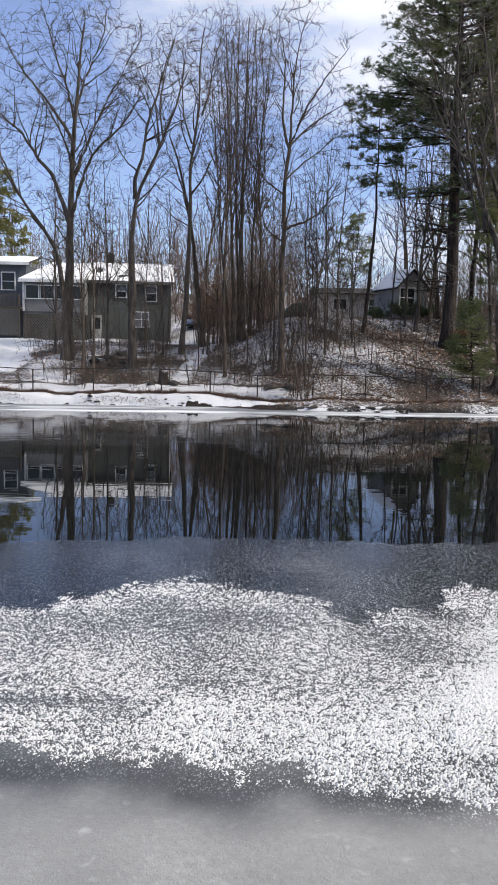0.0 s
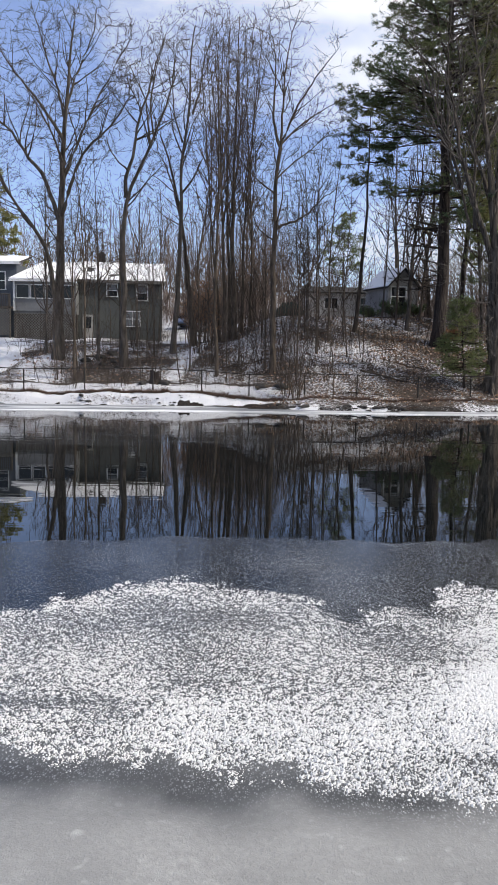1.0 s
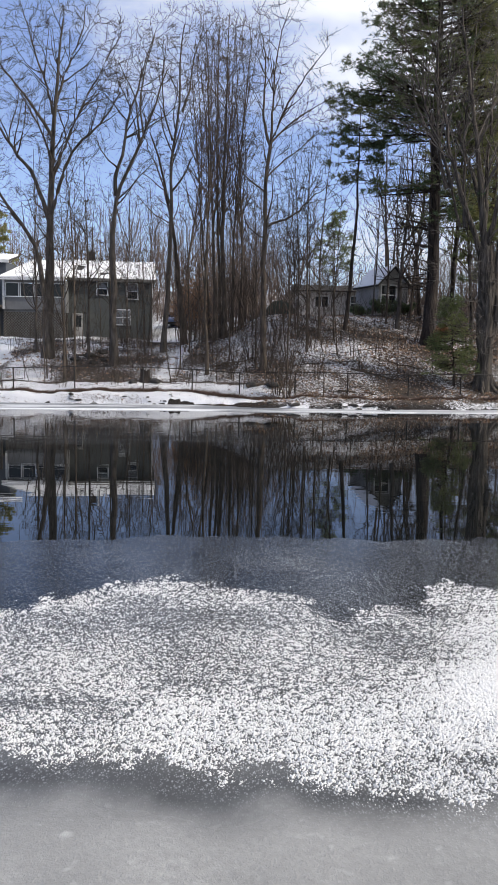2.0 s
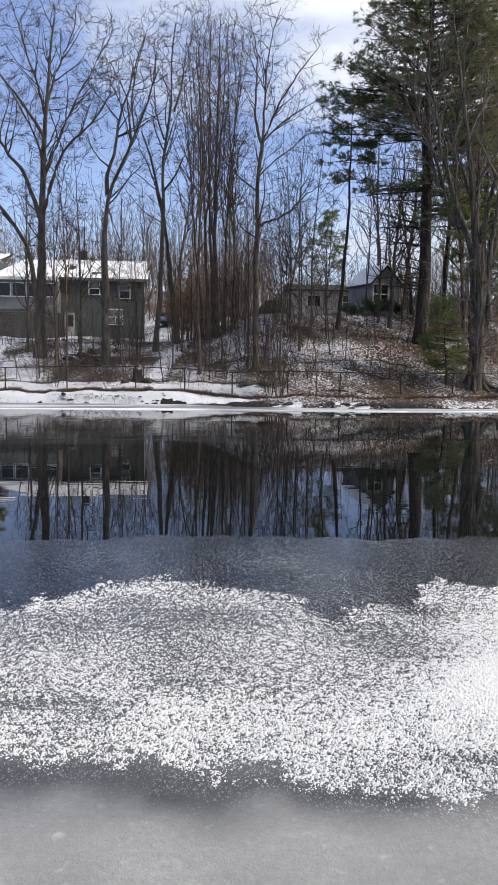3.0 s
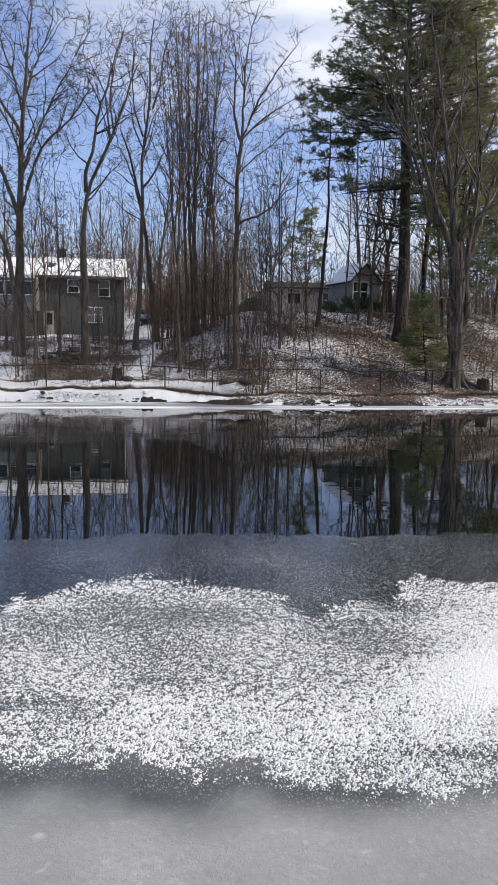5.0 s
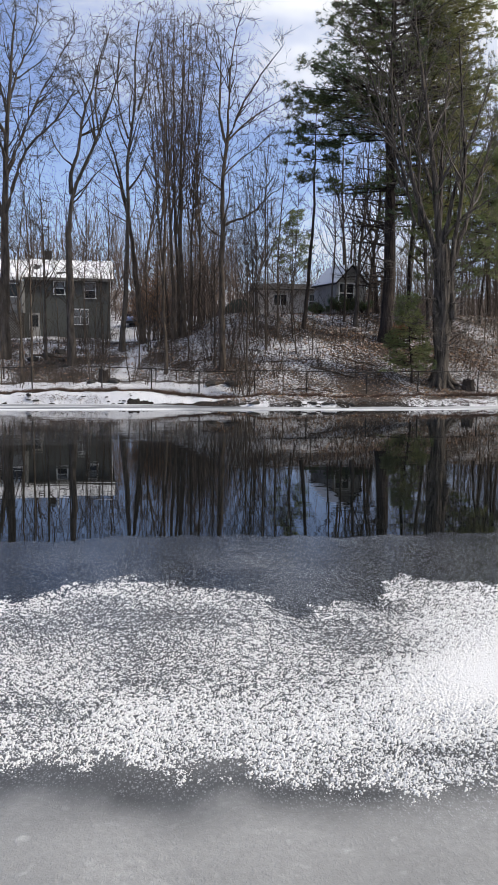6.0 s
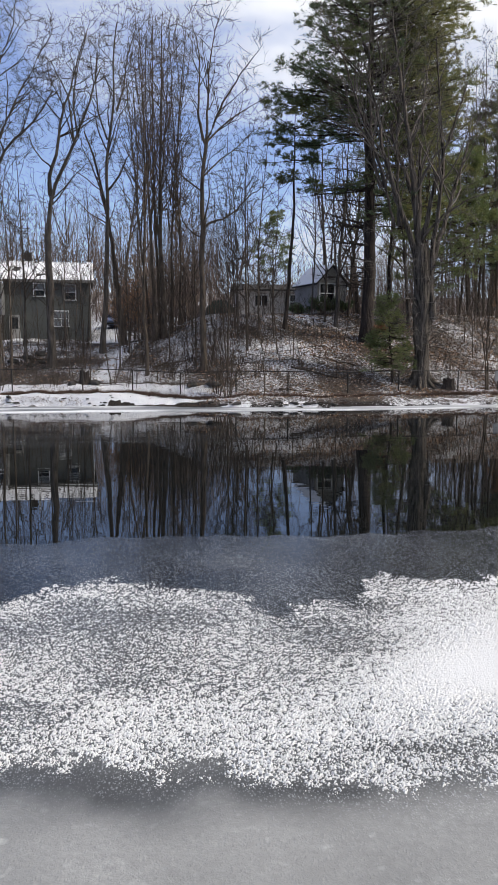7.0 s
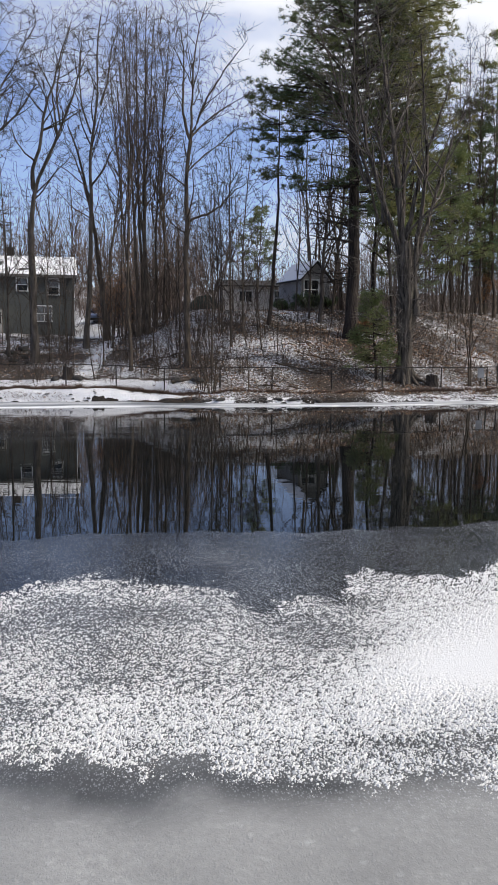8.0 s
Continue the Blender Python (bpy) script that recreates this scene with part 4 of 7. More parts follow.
# big spreading tree by the house
bare_tree("spreading_tree", [
    ([(-11.12, 50.00, 2.18), (-11.00, 50.00, 4.91), (-10.89, 50.00, 7.94), (-10.88, 50.00, 10.27), (-10.73, 50.00, 13.55), (-10.55, 50.00, 16.78), (-10.30, 50.00, 19.33), (-9.97, 50.00, 21.85)], 0.36, 0.04, 0.3),
    ([(-11.00, 50.00, 4.91), (-11.32, 49.80, 6.91), (-11.64, 49.50, 9.20), (-12.45, 49.00, 10.09), (-13.45, 48.50, 11.59), (-14.25, 48.00, 13.68), (-15.19, 47.50, 15.08)], 0.2, 0.03, 0.4),
    ([(-10.88, 50.00, 10.27), (-11.52, 50.50, 11.99), (-12.07, 51.00, 13.40), (-12.88, 51.50, 14.15), (-14.20, 52.00, 16.08), (-16.05, 53.00, 17.49), (-17.77, 53.50, 19.30)], 0.17, 0.03, 0.3),
    ([(-10.87, 50.00, 10.60), (-10.22, 49.50, 12.16), (-9.52, 49.00, 14.00), (-8.55, 48.50, 14.85), (-7.50, 48.00, 15.53), (-6.32, 47.50, 17.09)], 0.15, 0.03, 0.25),
    ([(-10.80, 50.00, 12.57), (-10.12, 50.70, 14.70), (-9.84, 51.00, 15.76), (-9.08, 51.50, 17.55), (-8.13, 52.00, 19.70), (-7.00, 52.50, 21.87)], 0.13, 0.025, 0.25),
    ([(-10.65, 50.00, 15.17), (-11.37, 49.50, 16.31), (-12.38, 49.00, 17.72), (-13.39, 48.60, 18.81), (-14.15, 48.00, 20.41)], 0.12, 0.02, 0.2),
    ([(-10.55, 50.00, 16.78), (-10.14, 50.50, 18.54), (-9.66, 51.00, 20.15), (-9.08, 51.50, 21.79), (-9.00, 52.00, 23.44)], 0.1, 0.02, 0.2),
    ([(-10.61, 50.00, 16.46), (-11.15, 50.50, 18.52), (-11.86, 51.00, 20.27), (-12.47, 51.50, 22.04), (-12.92, 52.00, 23.35)], 0.1, 0.02, 0.2),
    ([(-10.72, 50.00, 13.87), (-10.89, 48.80, 14.88), (-11.50, 48.00, 16.21), (-12.31, 47.50, 17.57)], 0.09, 0.02, 0.2),
], 11, "tall spreading bare tree with grey bark, several main limbs", BARK_GREY, spread=1.35, dense=14, limbs=1.7)
bare_tree("forked_tree", [
    ([(-6.95, 49.00, 2.48), (-6.99, 49.00, 5.62), (-7.04, 49.00, 8.58), (-7.01, 49.00, 10.20), (-6.82, 49.00, 11.82), (-6.30, 49.00, 12.86), (-5.68, 49.00, 14.08), (-5.13, 49.00, 15.20), (-4.72, 49.00, 16.47), (-4.31, 49.00, 17.73), (-3.87, 49.00, 18.83)], 0.24, 0.03, 0.5),
    ([(-6.82, 49.00, 11.76), (-7.02, 49.00, 12.52), (-6.70, 49.00, 13.36), (-6.37, 49.00, 14.32), (-6.16, 49.30, 16.21), (-5.74, 49.60, 17.41), (-5.53, 50.00, 18.80), (-5.01, 50.00, 20.23), (-4.63, 50.00, 21.34)], 0.14, 0.02, 0.3),
    ([(-6.70, 49.00, 13.33), (-7.24, 48.70, 13.67), (-7.66, 48.40, 14.28), (-7.82, 48.00, 14.90)], 0.06, 0.02, 0.3),
    ([(-5.42, 49.00, 14.60), (-5.56, 49.00, 15.98), (-5.64, 48.70, 17.15), (-6.07, 48.50, 18.01), (-6.56, 48.00, 18.91)], 0.09, 0.02, 0.2),
    ([(-5.20, 49.00, 15.04), (-5.54, 49.60, 17.09), (-5.27, 50.00, 19.12), (-4.71, 50.20, 21.10)], 0.08, 0.02, 0.2),
], 12, "bare tree with a bent double fork and grey trunk", BARK_GREY, spread=1.2, dense=11, limbs=1.4)
bare_tree("twisting_tree", [
    ([(-4.37, 53.00, 2.77), (-4.15, 53.00, 5.52), (-4.00, 53.00, 8.38), (-3.93, 53.00, 11.19), (-3.88, 53.00, 12.76), (-4.01, 53.00, 14.66), (-3.78, 53.00, 16.21), (-3.23, 53.00, 17.59), (-3.43, 53.00, 19.11), (-3.49, 53.00, 20.78), (-3.17, 53.00, 22.79)], 0.2, 0.03, 0.5),
    ([(-3.88, 53.00, 12.76), (-3.15, 52.60, 13.57), (-2.58, 52.20, 14.69), (-1.97, 52.00, 16.00)], 0.08, 0.02, 0.25),
    ([(-3.90, 53.00, 11.89), (-4.49, 53.40, 13.35), (-4.90, 53.80, 14.47), (-5.50, 54.00, 15.55)], 0.07, 0.02, 0.3),
    ([(-3.23, 53.00, 17.59), (-2.78, 53.40, 19.24), (-2.62, 53.80, 21.07), (-2.05, 54.00, 22.84)], 0.08, 0.02, 0.2),
    ([(-3.85, 53.00, 15.87), (-4.35, 52.50, 17.26), (-4.44, 52.00, 19.12), (-4.16, 51.60, 21.28)], 0.07, 0.02, 0.2),
], 13, "slender twisting bare tree above the snowy path", BARK_GREY, spread=1.2, dense=11, limbs=1.4)
bare_tree("leaning_tree", [
    ([(-3.26, 57.00, 3.62), (-3.53, 57.00, 6.10), (-3.80, 57.00, 8.77), (-4.03, 56.50, 10.97), (-4.40, 56.00, 13.11), (-4.83, 55.50, 15.19), (-5.47, 55.00, 16.84)], 0.24, 0.04, 0.5),
], 14, "leaning reddish-brown bare tree", BARK_BROWN, TWIG_RED, spread=1.1, dense=10, limbs=1.4)
# a clump of upright stems
bare_tree("upright_tree", [([(-1.36, 47.00, 1.53), (-1.37, 47.00, 3.91), (-1.51, 47.00, 6.27), (-1.31, 47.00, 13.12), (-1.60, 47.00, 20.31)], 0.116, 0.02, 0.35),
    ([(-1.51, 47.00, 6.27), (-1.84, 48.00, 8.58), (-1.81, 48.00, 14.56), (-2.19, 48.00, 19.91)], 0.056, 0.015, 0.2),
    ([(-1.54, 47.00, 8.16), (-1.33, 46.00, 10.20), (-0.95, 46.00, 15.00), (-1.19, 46.00, 19.67)], 0.056, 0.015, 0.2)],
    70, "upright bare tree in a close-grown clump", BARK_BROWN, spread=1.05, dense=4.8, limbs=1.35, angle=36, up=0.1, twig=TWIG_WARM, group="clump of upright trees")
bare_tree("upright_tree", [([(-1.07, 55.00, 3.66), (-1.13, 55.00, 7.08), (-1.31, 55.00, 10.46), (-1.52, 55.00, 16.22), (-1.96, 55.00, 22.17)], 0.155, 0.02, 0.35),
    ([(-1.31, 55.00, 10.46), (-1.08, 56.00, 13.18), (-0.98, 56.00, 17.91), (-1.24, 56.00, 21.65)], 0.081, 0.015, 0.2),
    ([(-1.35, 55.00, 12.64), (-1.62, 54.00, 14.93), (-1.90, 54.00, 18.40), (-2.34, 54.00, 21.48)], 0.072, 0.015, 0.2)],
    71, "upright bare tree in a close-grown clump", BARK_BROWN, spread=1.05, dense=4.8, limbs=1.35, angle=36, up=0.1, twig=TWIG_WARM, group="clump of upright trees")
bare_tree("upright_tree", [([(-0.46, 55.00, 3.59), (-0.48, 55.00, 6.69), (-0.66, 55.00, 9.74), (-0.59, 55.00, 15.52), (-0.40, 55.00, 24.27)], 0.202, 0.02, 0.35),
    ([(-0.66, 55.00, 9.74), (-1.02, 56.00, 12.45), (-1.15, 56.00, 17.18), (-1.06, 56.00, 23.77)], 0.105, 0.015, 0.2),
    ([(-0.70, 55.00, 11.93), (-0.48, 54.00, 14.25), (-0.19, 54.00, 17.75), (0.04, 54.00, 23.56)], 0.096, 0.015, 0.2)],
    72, "upright bare tree in a close-grown clump", BARK_BROWN, spread=1.05, dense=4.8, limbs=1.35, angle=36, up=0.1, twig=TWIG_WARM, group="clump of upright trees")
bare_tree("upright_tree", [([(-0.78, 56.00, 3.71), (-0.80, 56.00, 7.01), (-0.98, 56.00, 10.23), (-1.14, 56.00, 16.82), (-1.05, 56.00, 23.59)], 0.132, 0.02, 0.35),
    ([(-0.98, 56.00, 10.23), (-0.74, 57.00, 12.99), (-0.59, 57.00, 18.54), (-0.30, 57.00, 23.07)], 0.072, 0.015, 0.2),
    ([(-1.02, 56.00, 12.45), (-1.31, 55.00, 14.79), (-1.54, 55.00, 19.04), (-1.46, 55.00, 22.87)], 0.065, 0.015, 0.2)],
    73, "upright bare tree in a close-grown clump", BARK_BROWN, spread=1.05, dense=4.8, limbs=1.35, angle=36, up=0.1, twig=TWIG_WARM, group="clump of upright trees")
bare_tree("upright_tree", [([(-0.05, 57.00, 3.85), (0.08, 57.00, 7.13), (0.05, 57.00, 10.37), (0.51, 57.00, 17.10), (1.11, 57.00, 24.00)], 0.116, 0.02, 0.35),
    ([(0.05, 57.00, 10.37), (-0.32, 58.00, 13.17), (-0.05, 58.00, 18.82), (0.46, 58.00, 23.44)], 0.056, 0.015, 0.2),
    ([(-0.00, 57.00, 12.63), (0.21, 56.00, 15.04), (0.89, 56.00, 19.38), (1.54, 56.00, 23.29)], 0.056, 0.015, 0.2)],
    74, "upright bare tree in a close-grown clump", BARK_BROWN, spread=1.05, dense=4.8, limbs=1.35, angle=36, up=0.1, twig=TWIG_WARM, group="clump of upright trees")
bare_tree("upright_tree", [([(-1.44, 58.00, 3.59), (-1.70, 58.00, 7.04), (-2.08, 58.00, 10.45), (-2.49, 58.00, 16.15), (-3.05, 58.00, 22.45)], 0.108, 0.02, 0.35),
    ([(-2.08, 58.00, 10.45), (-1.84, 59.00, 13.31), (-1.92, 59.00, 17.91), (-2.31, 59.00, 21.86)], 0.056, 0.015, 0.2),
    ([(-2.12, 58.00, 12.75), (-2.39, 57.00, 15.19), (-2.87, 57.00, 18.49), (-3.44, 57.00, 21.75)], 0.048, 0.015, 0.2)],
    75, "upright bare tree in a close-grown clump", BARK_BROWN, spread=1.05, dense=4.8, limbs=1.35, angle=36, up=0.1, twig=TWIG_WARM, group="clump of upright trees")
bare_tree("upright_tree", [([(0.57, 60.00, 3.89), (0.69, 60.00, 7.35), (0.70, 60.00, 10.76), (0.26, 60.00, 17.82), (-0.03, 60.00, 25.44)], 0.101, 0.02, 0.35),
    ([(0.70, 60.00, 10.76), (0.32, 61.00, 13.69), (-0.34, 61.00, 19.62), (-0.73, 61.00, 24.84)], 0.056, 0.015, 0.2),
    ([(0.64, 60.00, 13.13), (0.85, 59.00, 15.68), (0.67, 59.00, 20.24), (0.45, 59.00, 24.71)], 0.048, 0.015, 0.2)],
    76, "upright bare tree in a close-grown clump", BARK_BROWN, spread=1.05, dense=4.8, limbs=1.35, angle=36, up=0.1, twig=TWIG_WARM, group="clump of upright trees")
bare_tree("tall_forked_tree", [
    ([(1.90, 47.50, 1.91), (1.82, 47.50, 5.09), (1.78, 47.50, 7.96), (1.82, 47.50, 10.17), (1.82, 47.50, 12.36), (2.06, 47.50, 14.46)], 0.2, 0.1, 0.5),
    ([(2.06, 47.50, 14.40), (1.69, 47.50, 15.28), (1.59, 47.40, 16.47), (1.67, 47.30, 17.81), (1.69, 47.20, 19.27), (1.28, 47.00, 20.67)], 0.11, 0.02, 0.15),
    ([(2.06, 47.50, 14.40), (2.13, 47.70, 15.80), (2.17, 47.90, 17.08), (2.25, 48.10, 18.98), (2.62, 48.30, 20.87), (3.02, 48.50, 22.17)], 0.1, 0.02, 0.15),
    ([(2.06, 47.50, 14.46), (2.49, 47.30, 15.56), (3.06, 47.00, 16.84), (3.84, 46.60, 17.93), (4.89, 46.20, 19.14)], 0.1, 0.02, 0.15),
    ([(2.08, 47.50, 14.59), (2.92, 48.00, 15.53), (4.06, 48.60, 16.55), (5.54, 49.00, 17.47)], 0.07, 0.02, 0.15),
    ([(1.82, 47.50, 9.92), (2.54, 47.30, 10.22), (3.38, 47.00, 10.51), (4.20, 46.60, 11.32), (5.14, 46.20, 12.03)], 0.1, 0.02, 0.15),
    ([(1.81, 47.50, 11.89), (0.74, 47.80, 12.71), (-0.09, 48.20, 13.71), (-0.77, 48.60, 15.04)], 0.06, 0.02, 0.2),
    ([(1.85, 47.50, 12.67), (2.80, 47.80, 13.68), (3.77, 48.20, 14.41), (4.91, 48.60, 15.63)], 0.06, 0.02, 0.2),
], 22, "tall bare tree forking high into three limbs", BARK_BROWN, spread=1.2, dense=11, limbs=1.5)
# slim trees and saplings among the larger ones
bare_tree("slim_tree", [([(-8.64, 50.00, 2.85), (-8.61, 50.00, 7.65), (-8.74, 50.00, 10.64), (-8.91, 50.00, 14.56)], 0.09, 0.012, 0.22)], 90, "slim bare tree with thin upright branches", BARK_GREY, spread=0.8, dense=6, limbs=1.7)
bare_tree("slim_tree", [([(-8.71, 46.00, 1.60), (-8.70, 46.00, 6.05), (-8.82, 46.00, 9.73), (-9.19, 46.00, 13.34)], 0.08, 0.012, 0.22)], 91, "slim bare tree with thin upright branches", BARK_BROWN, spread=0.8, dense=6, limbs=1.7)
bare_tree("slim_tree", [([(-9.28, 46.00, 1.40), (-9.30, 46.00, 4.80), (-9.39, 46.00, 7.58), (-8.73, 46.00, 12.75)], 0.08, 0.012, 0.22)], 92, "slim bare tree with thin upright branches", BARK_BROWN, spread=0.8, dense=6, limbs=1.7)
bare_tree("slim_tree", [([(-12.32, 52.00, 2.12), (-12.25, 52.00, 7.06), (-12.22, 52.00, 11.21), (-12.27, 52.00, 14.95)], 0.1, 0.012, 0.22)], 93, "slim bare tree with thin upright branches", BARK_GREY, spread=0.8, dense=6, limbs=1.7)
bare_tree("slim_tree", [([(4.64, 50.00, 2.51), (4.54, 50.00, 7.93), (4.48, 50.00, 12.89), (4.76, 50.00, 16.62)], 0.09, 0.012, 0.22)], 94, "slim bare tree with thin upright branches", BARK_BROWN, spread=0.8, dense=6, limbs=1.7)
bare_tree("slim_tree", [([(5.55, 52.00, 3.49), (5.50, 52.00, 9.17), (5.79, 52.00, 12.96), (6.12, 52.00, 16.34)], 0.08, 0.012, 0.22)], 95, "slim bare tree with thin upright branches", BARK_BROWN, spread=0.8, dense=6, limbs=1.7)
bare_tree("slim_tree", [([(4.57, 56.00, 3.93), (4.53, 56.00, 7.72), (4.34, 56.00, 11.45), (4.06, 56.00, 15.84)], 0.07, 0.012, 0.22)], 96, "slim bare tree with thin upright branches", BARK_GREY, spread=0.8, dense=6, limbs=1.7)
bare_tree("slim_tree", [([(3.98, 54.00, 3.16), (3.82, 54.00, 6.10), (3.50, 54.00, 9.71), (3.67, 54.00, 13.63)], 0.06, 0.012, 0.22)], 97, "slim bare tree with thin upright branches", BARK_BROWN, spread=0.8, dense=6, limbs=1.7)
bare_tree("slim_tree", [([(1.46, 48.00, 1.82), (1.44, 48.00, 6.39), (1.32, 48.00, 10.24), (1.05, 48.00, 13.38)], 0.06, 0.012, 0.22)], 98, "slim bare tree with thin upright branches", BARK_BROWN, spread=0.8, dense=6, limbs=1.7)
bare_tree("slim_tree", [([(11.11, 55.00, 4.06), (11.34, 55.00, 9.63), (11.74, 55.00, 13.99), (11.79, 55.00, 18.97)], 0.16, 0.012, 0.22)], 99, "slim bare tree with thin upright branches", BARK_GREY, spread=0.8, dense=6, limbs=1.7)
bare_tree("slim_tree", [([(12.31, 57.00, 3.72), (12.58, 57.00, 8.73), (13.06, 57.00, 12.53), (13.01, 57.00, 17.36)], 0.12, 0.012, 0.22)], 100, "slim bare tree with thin upright branches", BARK_BROWN, spread=0.8, dense=6, limbs=1.7)
bare_tree("slim_tree", [([(10.52, 56.00, 4.44), (10.61, 56.00, 8.60), (10.22, 56.00, 12.31), (10.26, 56.00, 16.70)], 0.09, 0.012, 0.22)], 101, "slim bare tree with thin upright branches", BARK_BROWN, spread=0.8, dense=6, limbs=1.7)
bare_tree("slim_tree", [([(9.89, 58.00, 4.66), (10.12, 58.00, 8.77), (10.19, 58.00, 12.63), (9.78, 58.00, 16.78)], 0.08, 0.012, 0.22)], 102, "slim bare tree with thin upright branches", BARK_GREY, spread=0.8, dense=6, limbs=1.7)
bare_tree("slim_tree", [([(6.63, 52.00, 2.16), (6.41, 52.00, 5.35), (6.67, 52.00, 9.89), (6.76, 52.00, 13.32)], 0.07, 0.012, 0.22)], 103, "slim bare tree with thin upright branches", BARK_BROWN, spread=0.8, dense=6, limbs=1.7)
bare_tree("sapling", [([(-4.45, 46.00, 1.60), (-4.44, 46.00, 3.65), (-4.39, 46.00, 5.52), (-4.26, 46.00, 7.69)], 0.03, 0.012, 0.22)], 104, "thin bare sapling on the bank", BARK_BROWN, spread=0.8, dense=6, limbs=1.7)
bare_tree("sapling", [([(-5.56, 46.00, 1.57), (-5.64, 46.00, 3.62), (-5.90, 46.00, 5.49), (-5.70, 46.00, 7.66)], 0.03, 0.012, 0.22)], 105, "thin bare sapling on the bank", BARK_GREY, spread=0.8, dense=6, limbs=1.7)
bare_tree("sapling", [([(4.99, 43.50, 1.13), (4.86, 43.50, 3.22), (4.65, 43.50, 5.00), (4.75, 43.50, 7.34)], 0.03, 0.012, 0.22)], 106, "thin bare sapling on the bank", BARK_BROWN, spread=0.8, dense=6, limbs=1.7)
bare_tree("sapling", [([(3.18, 43.50, 1.09), (3.23, 43.50, 2.59), (3.54, 43.50, 4.09), (3.67, 43.50, 5.86)], 0.03, 0.012, 0.22)], 107, "thin bare sapling on the bank", BARK_BROWN, spread=0.8, dense=6, limbs=1.7)
bare_tree("slim_tree", [([(16.51, 56.00, 4.18), (16.08, 56.00, 9.09), (15.38, 56.00, 14.26), (14.94, 56.00, 18.96)], 0.14, 0.012, 0.22)], 108, "slim bare tree with thin upright branches", BARK_GREY, spread=0.8, dense=6, limbs=1.7)
bare_tree("slim_tree", [([(18.34, 46.00, 1.48), (18.18, 46.00, 3.51), (18.30, 46.00, 5.45), (17.94, 46.00, 7.69)], 0.06, 0.012, 0.22)], 120, "slim bare tree with thin upright branches", BARK_BROWN, spread=0.8, dense=6, limbs=1.7)
bare_tree("slim_tree", [([(18.27, 46.00, 1.48), (17.98, 46.00, 3.51), (17.63, 46.00, 5.45), (17.26, 46.00, 7.68)], 0.05, 0.012, 0.22)], 121, "slim bare tree with thin upright branches", BARK_BROWN, spread=0.8, dense=6, limbs=1.7)
bare_tree("slim_tree", [([(24.41, 60.00, 5.28), (24.25, 60.00, 10.70), (23.84, 60.00, 16.00), (23.87, 60.00, 21.98)], 0.12, 0.012, 0.22)], 122, "slim bare tree with thin upright branches", BARK_BROWN, spread=0.8, dense=6, limbs=1.7)
bare_tree("slim_tree", [([(22.93, 62.00, 5.32), (22.57, 62.00, 10.90), (22.71, 62.00, 16.37), (22.29, 62.00, 21.29)], 0.12, 0.012, 0.22)], 123, "slim bare tree with thin upright branches", BARK_BROWN, spread=0.8, dense=6, limbs=1.7)
bare_tree("slim_tree", [([(25.54, 60.00, 4.87), (25.11, 60.00, 11.13), (25.19, 60.00, 16.85), (24.46, 60.00, 23.19)], 0.14, 0.012, 0.22)], 124, "slim bare tree with thin upright branches", BARK_BROWN, spread=0.8, dense=6, limbs=1.7)
bare_tree("slim_tree", [([(23.36, 60.00, 4.84), (23.20, 60.00, 10.68), (23.03, 60.00, 16.78), (22.84, 60.00, 25.07)], 0.13, 0.012, 0.3)], 130, "slim bare tree with thin upright branches", BARK_BROWN, spread=0.9, dense=6, limbs=1.4)
bare_tree("slim_tree", [([(26.02, 63.00, 4.94), (25.83, 63.00, 11.08), (25.26, 63.00, 17.49), (24.72, 63.00, 25.58)], 0.13, 0.012, 0.3)], 131, "slim bare tree with thin upright branches", BARK_BROWN, spread=0.9, dense=6, limbs=1.4)
bare_tree("slim_tree", [([(24.63, 65.00, 4.97), (24.46, 65.00, 11.28), (24.19, 65.00, 17.88), (23.98, 65.00, 25.16)], 0.13, 0.012, 0.3)], 132, "slim bare tree with thin upright branches", BARK_BROWN, spread=0.9, dense=6, limbs=1.4)
bare_tree("slim_tree", [([(26.47, 66.00, 5.01), (26.28, 66.00, 11.44), (26.36, 66.00, 18.16), (26.40, 66.00, 27.73)], 0.13, 0.012, 0.3)], 133, "slim bare tree with thin upright branches", BARK_BROWN, spread=0.9, dense=6, limbs=1.4)
